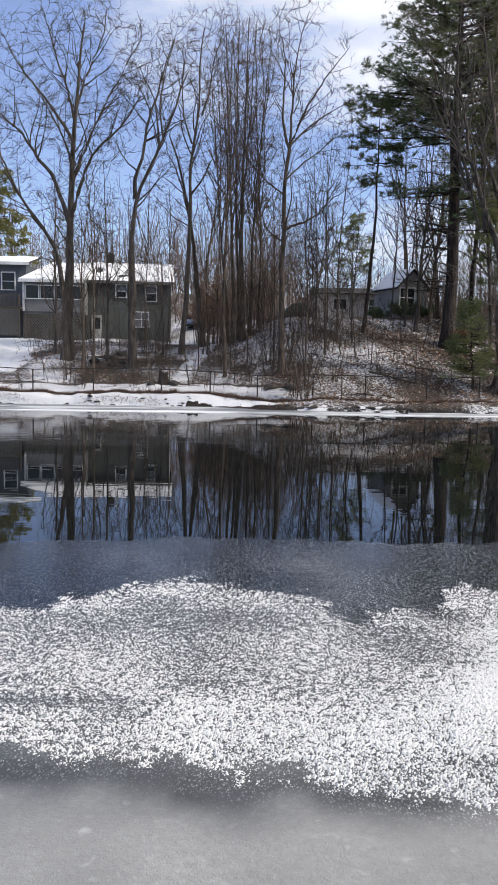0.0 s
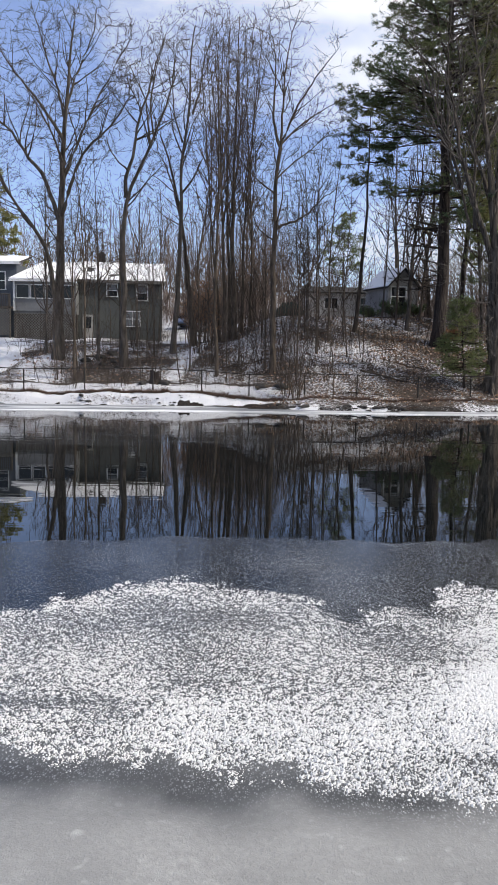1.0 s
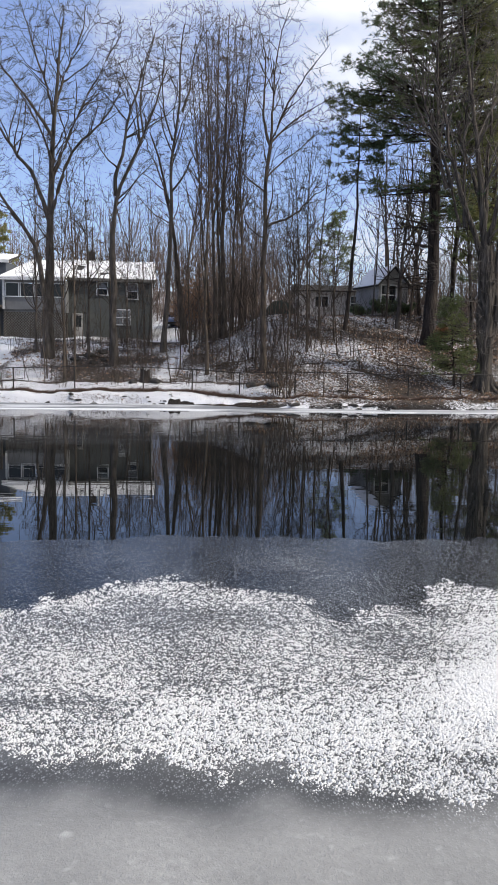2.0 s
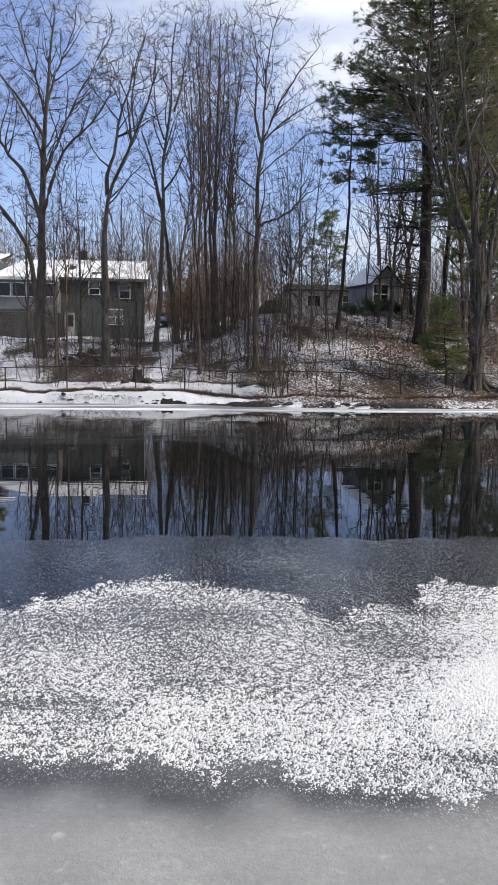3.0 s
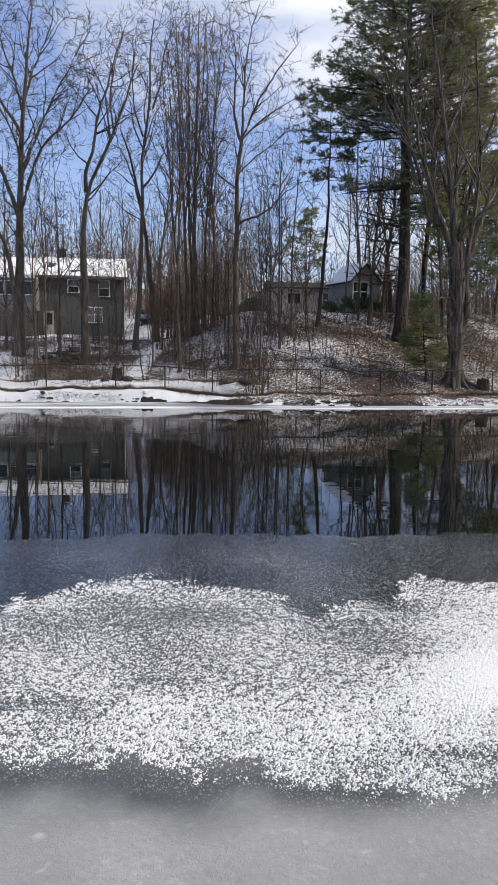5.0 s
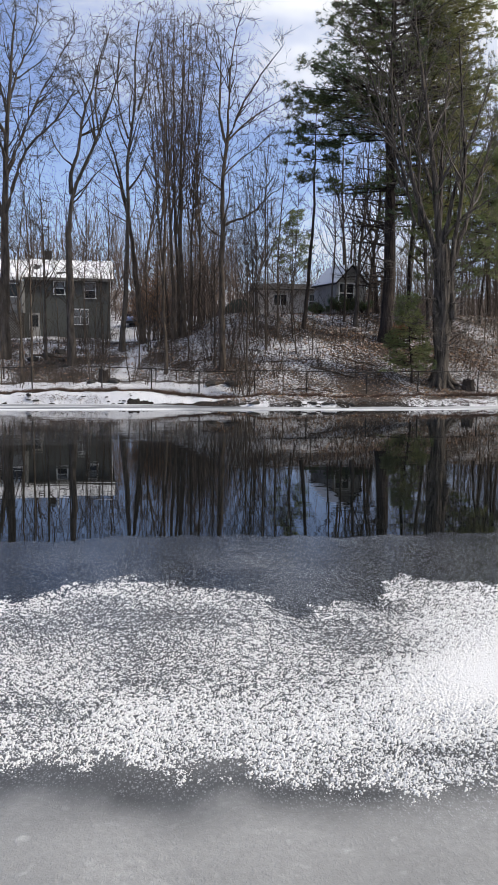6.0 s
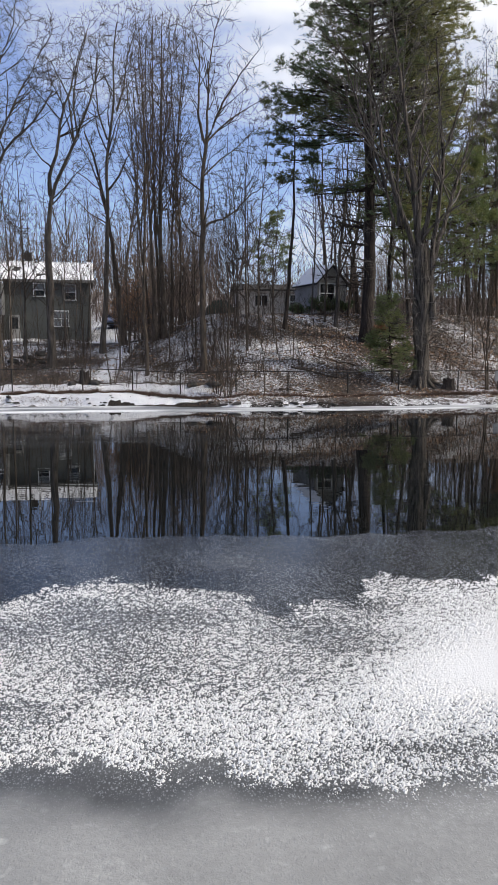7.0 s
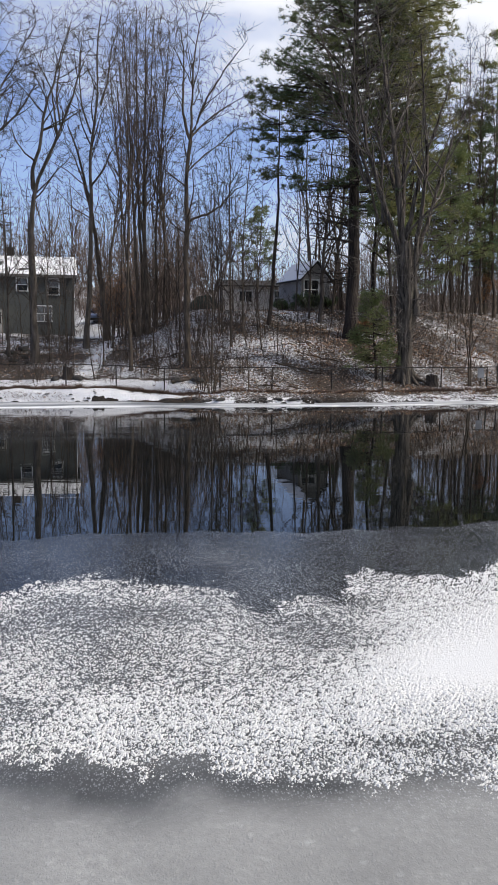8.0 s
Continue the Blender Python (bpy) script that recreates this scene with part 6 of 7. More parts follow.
def window(parent, x, z, w, h, y, bars=(1, 2), trim=0.09, name="window", blind=False):
    """A sash window in a face that looks towards -y: frame, sill, panes."""
    f = Solid()
    f.box(x - trim, x + w + trim, y - 0.05, y + 0.03, z + h, z + h + trim, 0.008)
    f.box(x - trim, x, y - 0.045, y + 0.03, z, z + h, 0.008)
    f.box(x + w, x + w + trim, y - 0.045, y + 0.03, z, z + h, 0.008)
    for i in range(1, bars[0]):
        f.box(x + w * i / bars[0] - 0.025, x + w * i / bars[0] + 0.025, y - 0.03, y + 0.02, z, z + h)
    for j in range(1, bars[1]):
        f.box(x, x + w, y - 0.035, y + 0.02, z + h * j / bars[1] - 0.03, z + h * j / bars[1] + 0.03)
    win = part(name, f.mesh("frame", TRIM), parent, "white-framed sash window")
    part("sill", Solid().box(x - trim - 0.03, x + w + trim + 0.03, y - 0.09, y + 0.03, z - 0.06, z, 0.01).mesh("sill", TRIM), win)
    for i in range(bars[0]):
        for j in range(bars[1]):
            a, c = x + w * i / bars[0], z + h * j / bars[1]
            part("pane", Solid().box(a + 0.025, a + w / bars[0] - 0.025, y - 0.012, y - 0.004, c + 0.03, c + h / bars[1] - 0.03).mesh("pane", BLIND if blind and (j == bars[1] - 1 or bars[0] > 1) else GLASS), win)
    return win


def slab_roof(parent, x0, x1, y0, z0, y1, z1, thick, material, name="roof"):
    """One roof slope from the eave (y0, z0) up to the ridge (y1, z1)."""
    s = Solid()
    d = Vector((0, y1 - y0, z1 - z0)).normalized()
    nrm = Vector((0, -d.z, d.y)) * thick
    k = [(x0, y0, z0), (x1, y0, z0), (x1, y1, z1), (x0, y1, z1)]
    s.v = k + [(a, b + nrm.y, c + nrm.z) for a, b, c in k]
    s.f = [(3, 2, 1, 0), (4, 5, 6, 7), (0, 1, 5, 4), (1, 2, 6, 5), (2, 3, 7, 6), (3, 0, 4, 7)]
    return part(name, s.mesh(name, material), parent)


def snow_slab(parent, x0, x1, y0, z0, y1, z1, base, seed, cuts=()):
    """Lying snow on a roof slope, uneven, with worn-through places."""
    xs, ts = np.meshgrid(np.linspace(x0, x1, 70), np.linspace(0, 1, 26))
    d = math.hypot(y1 - y0, z1 - z0)
    thick = 0.06 + 0.08 * lattice(xs, ts * d, 0.9, seed) + 0.03 * lattice(xs, ts * d, 0.3, seed + 1)
    for cx, ct, rx, rt in cuts:
        thick = thick - 0.3 * np.exp(-((xs - cx) / rx) ** 2 - ((ts - ct) / rt) ** 2)
    edge = (ts < 0.01) | (ts > 0.99) | (xs < x0 + 0.01) | (xs > x1 - 0.01)
    thick = np.where(edge, -0.01, np.maximum(thick, -0.02))
    ny, nz = -(z1 - z0) / d, (y1 - y0) / d
    ys, zs = y0 + (y1 - y0) * ts + ny * (base + thick), z0 + (z1 - z0) * ts + nz * (base + thick)
    return part("roof_snow", grid_mesh("roof_snow", xs, ys, zs, SNOW), parent, "thin melting snow on the roof")


def lattice_panel(x0, x1, z0, z1, y, step=0.22):
    """Crossed diagonal laths."""
    s = Solid()
    w, hgt = x1 - x0, z1 - z0
    for sign in (1, -1):
        n = int((w + hgt) / step)
        for i in range(n + 1):
            c = i * step - (hgt if sign > 0 else 0)
            a = max(0.0, c) if sign > 0 else max(0.0, c - hgt)
            b = min(w, c + hgt) if sign > 0 else min(w, c)
            if b - a < 0.05:
                continue
            za, zb = (a - c, b - c) if sign > 0 else (c - a, c - b)
            yy = y - 0.012 * (sign > 0)
            s.rod((x0 + a, yy, z0 + za), (x0 + b, yy, z0 + zb), 0.03, sides=4)
    return s


def pivot(ob, x, y, degrees):
    """Turn a thing about an upright line through x, y."""
    m = Matrix.Translation((x, y, 0)) @ Matrix.Rotation(radians(degrees), 4, "Z") @ Matrix.Translation((-x, -y, 0))
    ob.matrix_world = m @ ob.matrix_world


def main_house():
    X0, X1, Y0, Y1, Z0, ZE, ZR = -13.35, -6.5, 68.0, 75.0, 3.4, 8.62, 10.2
    YR = 0.5 * (Y0 + Y1)
    h = thing("house", (0, 0, -0.22), 0, "two-storey dark grey shingled house with snowy roof", "house")
    pivot(h, -6.5, 68.0, 6.5)
    wall = part("wall", Solid().box(X0, X1, Y0, Y0 + 0.2, Z0, ZE).box(X0, X0 + 0.2, Y0 + 0.2, Y1, Z0, ZE).box(X1 - 0.2, X1, Y0 + 0.2, Y1 - 0.2, Z0, ZE).box(X0 + 0.2, X1, Y1 - 0.2, Y1, Z0, ZE).mesh("wall", SHINGLE), h)
    part("cladding", boards(X0, X1, Z0 + 0.2, ZE, 0.2, Y0, 0.018).mesh("cladding", SHINGLE), wall)
    g = Solid()
    g.v = [(x, y, z) for x in (X1 - 0.2, X1) for y, z in ((Y0, ZE), (Y1, ZE), (YR, ZR))]
    g.f = [(0, 2, 1), (3, 4, 5), (0, 1, 4, 3), (1, 2, 5, 4), (2, 0, 3, 5)]
    part("gable", g.mesh("gable", SHINGLE), h)
    part("corner_board", Solid().box(X1 - 0.02, X1 + 0.035, Y0 - 0.035, Y0 + 0.14, Z0 + 0.1, ZE, 0.008).mesh("corner_board", TRIM), h, "white corner board")
    slab_roof(h, X0 - 0.2, X1 + 0.3, Y0 - 0.35, ZE - 0.14, YR, ZR, 0.12, ROOF_DARK)
    slab_roof(h, X0 - 0.2, X1 + 0.3, Y1 + 0.35, ZE - 0.14, YR, ZR, -0.12, ROOF_DARK)
    snow_slab(h, X0 - 0.15, X1 + 0.27, Y0 - 0.33, ZE - 0.14, YR, ZR, 0.12, 3, ((-12.4, 0.55, 0.3, 0.12), (-10.6, 0.25, 0.3, 0.08), (-10.1, 0.3, 0.25, 0.06), (-7.3, 0.75, 0.12, 0.05), (-8.6, 0.8, 0.1, 0.05), (-9.3, 0.5, 0.5, 0.02), (-7.6, 0.45, 0.7, 0.02), (-11.6, 0.4, 0.4, 0.03)))
    part("fascia", Solid().box(X0 - 0.2, X1 + 0.3, Y0 - 0.39, Y0 - 0.35, ZE - 0.24, ZE - 0.02).mesh("fascia", LATTICE), h)
    ch = part("chimney", Solid().box(-11.83, -11.28, 71.2, 71.8, ZR - 0.6, ZR + 0.75, 0.02).box(-11.88, -11.23, 71.15, 71.85, ZR + 0.75, ZR + 0.85).mesh("chimney", BRICK), h, "dark brick chimney")
    part("flue", Solid().rod((-11.55, 71.5, ZR + 0.85), (-11.55, 71.5, ZR + 1.0), 0.1).mesh("flue", ROOF_DARK), ch)
    part("vent_pipe", Solid().rod((-11.02, 69.4, 9.0), (-11.02, 69.4, 10.85), 0.07).mesh("vent_pipe", TRIM), h, "white vent pipe on the roof")
    part("skylight", Solid().box(-12.6, -11.8, 70.0, 70.6, 9.5, 9.75, 0.02).mesh("skylight", ROOF_DARK), h)
    window(h, -10.95, 7.32, 0.78, 0.95, Y0 - 0.018, blind=True)
    window(h, -8.52, 7.05, 0.78, 1.2, Y0 - 0.018, blind=True)
    window(h, -9.45, 4.95, 1.1, 1.15, Y0 - 0.018, (2, 2), blind=True)
    dr = part("door", Solid().box(-12.95, -12.1, Y0 - 0.06, Y0 + 0.02, 3.75, 5.8, 0.01).mesh("door", SIDING_SHED), h, "weathered tan back door")
    part("pane", Solid().box(-12.8, -12.25, Y0 - 0.075, Y0 - 0.058, 4.7, 5.6).mesh("pane", GLASS), dr)
    part("handle", Solid().rod((-12.2, Y0 - 0.11, 4.7), (-12.2, Y0 - 0.06, 4.7), 0.03).mesh("handle", FENCE_METAL), dr)
    return h


def sunroom():
    X0, X1, Y0, Z0, ZE = -18.15, -13.2, 66.0, 5.95, 8.25
    h = thing("sunroom_wing", (0, 0, -0.2), 0, "grey single-storey sunroom wing raised over wooden lattice", "house")
    part("wall", Solid().box(X0, X1, Y0, Y0 + 0.15, Z0, 6.95).box(X0, X1, Y0, Y0 + 0.15, 8.05, ZE).box(X0, X0 + 0.15, Y0 + 0.15, 72, Z0, ZE).box(X1 - 0.15, X1, Y0 + 0.15, 68, Z0, ZE)
         .box(X0 + 0.15, X1 - 0.15, 71.8, 72, Z0, ZE).box(X0, X1, Y0 + 0.15, 71.8, Z0 - 0.2, Z0).mesh("wall", SIDING_GREY), h)
    part("cladding", boards(X0, X1, Z0, 6.95, 0.16, Y0, 0.014).mesh("cladding", SIDING_GREY), h)
    part("corner_board", Solid().box(X0 - 0.03, X0 + 0.14, Y0 - 0.03, Y0, Z0, ZE).mesh("corner_board", TRIM), h, "white corner board")
    for i in range(4):
        window(h, X0 + 0.25 + i * 1.16, 6.98, 0.98, 1.02, Y0, (1, 1), 0.05)
    s = Solid()
    s.v = [(X0 - 0.3, Y0 - 0.3, ZE), (X1 + 0.1, Y0 - 0.3, ZE), (X1 + 0.1, 70.5, 10.0), (X0 + 1.3, 70.5, 10.0), (X0 - 0.3, 72, ZE)]
    s.v += [(a, b, c + 0.14) for a, b, c in s.v]
    s.f = [(0, 1, 2, 3), (0, 3, 4), (8, 7, 6, 5), (9, 8, 5), (0, 5, 6, 1), (1, 6, 7, 2), (0, 4, 9, 5), (4, 3, 8, 9), (3, 2, 7, 8)]
    roof = part("roof", s.mesh("roof", ROOF_DARK), h)
    t = Solid()
    t.v = [(X0 - 0.28, Y0 - 0.28, ZE + 0.14), (X1 + 0.1, Y0 - 0.28, ZE + 0.14), (X1 + 0.1, 70.5, 10.14), (X0 + 1.3, 70.5, 10.14), (X0 - 0.28, 72, ZE + 0.14)]
    t.v += [(a, b, c + 0.12) for a, b, c in t.v]
    t.f = s.f
    part("roof_snow", t.mesh("roof_snow", SNOW), roof, "smooth white snow on the hipped roof")
    part("gutter", Solid().box(X0 - 0.3, X1 + 0.1, Y0 - 0.38, Y0 - 0.3, ZE - 0.02, ZE + 0.12, 0.02).mesh("gutter", TRIM), h)
    part("lattice", lattice_panel(X0, X1, 3.6, Z0 - 0.2, Y0).mesh("lattice", LATTICE), h, "weathered wooden lattice skirting")
    part("backing", Solid().box(X0, X1, Y0 + 0.6, Y0 + 0.7, 3.3, Z0 - 0.2).mesh("backing", DARK_WOOD), h)
    for x in (X0 + 0.05, -15.8, X1 - 0.2):
        part("post", Solid().box(x, x + 0.15, Y0 - 0.03, Y0 + 0.12, 3.3, Z0 - 0.2, 0.01).mesh("post", DARK_WOOD), h)
    return h


def blue_house():
    X1, Y0, ZE = -18.25, 67.4, 9.75
    h = thing("neighbour_house", (0, 0, -0.2), 0, "blue-grey house with white eaves and a railed deck", "house")
    part("wall", Solid().box(-26, X1, Y0, Y0 + 0.2, 3.4, ZE).box(-26, -25.8, Y0 + 0.2, 74, 3.4, ZE).box(X1 - 0.2, X1, Y0 + 0.2, 74, 3.4, ZE).box(-25.8, X1 - 0.2, 73.8, 74, 3.4, ZE).mesh("wall", SIDING_BLUE), h)
    part("cladding", boards(-26, X1, 5.9, ZE, 0.16, Y0, 0.014).mesh("cladding", SIDING_BLUE), h)
    slab_roof(h, -26.4, X1 + 0.35, Y0 - 0.4, ZE, 70.7, ZE + 0.75, 0.14, ROOF_DARK)
    snow_slab(h, -26.3, X1 + 0.3, Y0 - 0.38, ZE, 70.7, ZE + 0.75, 0.14, 6)
    part("eave", Solid().box(-26.4, X1 + 0.35, Y0 - 0.45, Y0 - 0.4, ZE - 0.08, ZE + 0.16).mesh("eave", TRIM), h, "white eave board")
    window(h, -20.2, 7.7, 1.0, 1.35, Y0 - 0.014)
    window(h, -22.6, 7.7, 1.0, 1.35, Y0 - 0.014)
    d = thing("deck", (0, 0, 0), 0, "raised wooden deck with railing over lattice", "deck")
    part("floor_boards", Solid().box(-26, -18.2, 65.2, 67.3, 5.9, 6.05, 0.01).mesh("floor_boards", DARK_WOOD), d)
    part("handrail", Solid().box(-26, -18.2, 65.2, 65.3, 6.95, 7.03, 0.01).mesh("handrail", DARK_WOOD), d)
    bal = Solid().box(-0.025, 0.025, -0.025, 0.025, 0, 0.9).mesh("baluster", DARK_WOOD)
    for i in range(48):
        part("baluster", bal, d, loc=(-25.9 + i * 0.16, 65.25, 6.05))
    part("lattice", lattice_panel(-24, -18.2, 3.8, 5.9, 65.22).mesh("lattice", LATTICE), d, "weathered wooden lattice skirting")
    for x in (-24, -21.2, -18.34):
        part("post", Solid().box(x, x + 0.14, 65.2, 65.34, 3.3, 7.0, 0.01).mesh("post", DARK_WOOD), d)
    return h


def grey_shed():
    """Small gabled shed on the rise, turned a little."""
    h = thing("shed", (11.04, 62.00, 5.94), 14, "small grey gabled shed with thin snow on its roof", "shed")
    W, L, ZE, ZR = 2.4, 4.4, 2.05, 3.3    # gable width along x, length along y
    part("wall", Solid().box(0, W, 0, 0.15, -0.8, ZE).box(0, 0.15, 0.15, L, -0.8, ZE).box(W - 0.15, W, 0.15, L, -0.8, ZE).box(0.15, W - 0.15, L - 0.15, L, -0.8, ZE).mesh("wall", SIDING_SHED), h)
    part("gable", Solid().prism([(0, ZE), (W, ZE), (W / 2, ZR)], 0, 0.15).mesh("gable", SIDING_SHED), h)
    part("gable", Solid().prism([(0, ZE), (W, ZE), (W / 2, ZR)], L - 0.15, L).mesh("gable", SIDING_SHED), h)
    k = (ZR - ZE) / (W / 2)
    for sgn in (1, -1):
        o = [(-0.18, ZE - 0.18 * k), (W / 2, ZR), (W / 2, ZR + 0.12), (-0.18, ZE - 0.18 * k + 0.12)]
        s = [(a, b + 0.12) for a, b in o]
        s = [(s[0][0] + 0.02, s[0][1]), s[1], (s[2][0], s[2][1] - 0.05), (s[3][0] + 0.02, s[3][1] - 0.05)]
        if sgn < 0:
            o, s = [(W - a, b) for a, b in o], [(W - a, b) for a, b in s]
        r = part("roof", Solid().prism(o, -0.3, L + 0.2).mesh("roof", ROOF_DARK), h)
        part("roof_snow", Solid().prism(s, -0.27, L + 0.17).mesh("roof_snow", SNOW), r, "thin snow on the roof")
    window(h, 0.25, 0.55, 1.15, 1.4, -0.003, (2, 2))
    return h


def low_house():
    """Long pale house far behind the shed."""
    h = thing("bungalow", (6.31, 78.00, 6.04), 0, "long pale tan bungalow with a low dark roof", "house")
    W = 6.6
    part("wall", Solid().box(0, W, 0, 0.2, -1.0, 2.45).box(0, 0.2, 0.2, 6, -1, 2.45).box(W - 0.2, W, 0.2, 6, -1, 2.45).box(0.2, W - 0.2, 5.8, 6, -1, 2.45).mesh("wall", SIDING_TAN), h)
    part("cladding", boards(0, W, -0.5, 2.45, 0.2, 0, 0.015).mesh("cladding", SIDING_TAN), h)
    slab_roof(h, -0.4, W + 0.4, -0.5, 2.3, 3, 3.0, 0.14, ROOF_DARK)
    slab_roof(h, -0.4, W + 0.4, 6.5, 2.3, 3, 3.0, -0.14, ROOF_DARK)
    window(h, 4.95, 0.65, 1.0, 1.3, -0.015)
    window(h, 1.6, 0.9, 1.2, 1.0, -0.015, (2, 1))
    return h


main_house()
sunroom()
blue_house()
grey_shed()
low_house()


# ------------------------------------------------------------------ fence
def fence_y(x):
    return float(shore(np.array(x)) + 2.9)


def fence():
    f = thing("fence", (0, fence_y(0.0), float(height(0.0, fence_y(0.0)))), 0, "low black chain-link fence along the bank", "fence")
    ox, oy, oz = f.location
    posts = [-20.8, -17.7, -14.6, -11.5, -8.3, -4.65, -2.05, 0.5, 3.5, 6.35, 9.75, 12.75, 16.4, 19.4, 20.1, 23.4, 26.6]
    tops = []
    for x in posts:
        y = fence_y(x)
        z = float(height(x, y))
        tops.append((x - ox, y - oy, z + 1.14 - oz))
        part("post", Solid().rod((x - ox, y - oy, z - 0.2 - oz), (x - ox, y - oy, z + 1.17 - oz), 0.035).mesh("post", FENCE_METAL), f)
    for a, b in zip(tops[:-1], tops[1:]):
        part("rail", Solid().rod(a, b, 0.024, sides=6).mesh("rail", FENCE_METAL), f)
        s = Solid()
        dx = b[0] - a[0]
        n = int(dx / 0.11)
        for i in range(-9, n + 1):
            for sg in (1, -1):
                u0, u1 = i * 0.11, i * 0.11 + 1.05
                lo, hi = max(u0, 0), min(u1, dx)
                if hi - lo < 0.05:
                    continue
                h0, h1 = lo - u0, hi - u0
                if sg < 0:
                    h0, h1 = 1.05 - h0, 1.05 - h1
                pt = lambda u, hh: tuple(a[j] + (b[j] - a[j]) * u / dx - (0, 0, 1.08)[j] + (0, 0, hh)[j] for j in range(3))
                s.rod(pt(lo, h0), pt(hi, h1), 0.0022, sides=3)
        part("mesh_panel", s.mesh("mesh_panel", FENCE_METAL), f, "open chain-link wire mesh")
    return f


fence()


# ------------------------------------------------------------------ undergrowth and small things
def shrub(name, x, y, n, tall, seed, spread=0.45, bark=None, label="leafless many-stemmed shrub on the bank", group="shrubs"):
    rg = np.random.RandomState(seed)
    z = float(height(x, y))
    tree = thing(name, (x, y, z - 0.05), 0, label, "shrub", group)
    a = rg.uniform(0, 6.28, n)
    ln = tall * rg.uniform(0.55, 1.1, n)
    sp = spread * rg.uniform(0.2, 1.0, n)
    k = 6
    s = np.linspace(0, 1, k)
    out = ln[:, None] * sp[:, None] * s[None, :] ** 1.3
    p = np.stack([np.cos(a)[:, None] * (0.12 + out), np.sin(a)[:, None] * (0.12 + out), ln[:, None] * s[None, :] - 0.1], 2) + rg.normal(0, 0.02, (n, k, 3))
    r = (0.006 + 0.005 * ln)[:, None] * (1 - 0.7 * s)[None, :]
    for i in range(n):
        part("stem", joined("stem", [tubes(p[i:i + 1], r[i:i + 1], 4)], bark or BARK_BROWN), tree)
    p1, r1 = sprout(p, r, 5, rg, 0.34, 38, 4, 0.1, 0.15, 0.25, 0.7, 0.5, 0.0045)
    p2, r2 = sprout(p1, r1, 3, rg, 0.45, 40, 3, 0.06, 0.18, 0.2, 0.8, 0.6, 0.004)
    tagged(part("twig", joined("twig", [tubes(p1, r1, 3), tubes(p2, r2, 3)], TWIG), tree), kind="stuff")
    return tree


rng_s = np.random.RandomState(21)
for x, y, n, tall in ((3.0, 43.4, 11, 3.4), (2.5, 43.9, 8, 3.0), (-3.2, 45.5, 7, 2.6), (-6.3, 45.0, 6, 1.6), (-9.0, 44.0, 6, 1.1), (-12.2, 44.0, 6, 1.0), (-5.0, 47.0, 7, 2.2), (0.0, 46.5, 8, 2.2), (1.2, 49.0, 7, 2.6),
                      (4.8, 46.0, 7, 2.4), (6.2, 44.0, 6, 2.0), (7.6, 47.5, 6, 2.0), (10.8, 46.0, 6, 1.8), (-1.6, 49.5, 8, 2.6), (-10.4, 47.2, 7, 2.2), (-8.2, 48.5, 6, 1.8), (16.5, 47.5, 5, 1.6), (5.0, 50.5, 7, 3.2), (-2.8, 52.5, 8, 3.0), (3.0, 52.0, 7, 3.2), (20.5, 47.0, 6, 2.4)):
    shrub("shrub", x, y, n, tall, int(rng_s.randint(9999)))


def brush():
    """Countless thin saplings, whips and fallen sticks over the slope."""
    rg = np.random.RandomState(31)
    n = 2100
    x = np.where(rg.rand(n) < 0.12, rg.normal(1.5, 2.2, n), rg.uniform(-15, 26, n))
    y = shore(x) + 3.8 + rg.rand(n) ** 1.2 * 18
    keep = (x > -11.5) | (y > 52)
    keep &= ~((np.abs(x + 3.9) < 1.0) & (y < 60))
    keep &= (x < 5) | (rg.rand(n) < 0.75)
    x, y = x[keep], y[keep]
    n = len(x)
    z = height(x, y)
    tall = rg.uniform(0.5, 1.6, n) + 2.4 * (rg.rand(n) < 0.22) * rg.rand(n)
    k = 5
    s = np.linspace(0, 1, k)
    d = rg.normal(0, 0.22, (n, 2))
    lying = rg.rand(n) < 0.22
    p = np.stack([x[:, None] + d[:, :1] * tall[:, None] * s, y[:, None] + d[:, 1:] * tall[:, None] * s, z[:, None] - 0.05 + tall[:, None] * s], 2)
    a = rg.uniform(0, 6.28, n)
    px = x[:, None] + np.cos(a)[:, None] * tall[:, None] * s * 1.5
    py = y[:, None] + 0.5 * np.sin(a)[:, None] * tall[:, None] * s * 1.5
    flat = np.stack([px, py, height(px, py) + 0.04 + 0.12 * s[None, :] * rg.rand(n)[:, None]], 2)
    p = np.where(lying[:, None, None], flat, p) + rg.normal(0, 0.02, (n, k, 3))
    r = (0.004 + 0.006 * tall)[:, None] * (1 - 0.7 * s)[None, :]
    p1, r1 = sprout(p, r, 4, rg, 0.36, 42, 3, 0.06, 0.16, 0.25, 0.7, 0.5, 0.005)
    return tagged(new("brush", joined("brush", [tubes(p, r, 3), tubes(p1, r1, 3)], TWIG)), "thin bare whips and fallen sticks on the wooded slope", "brush", kind="stuff")


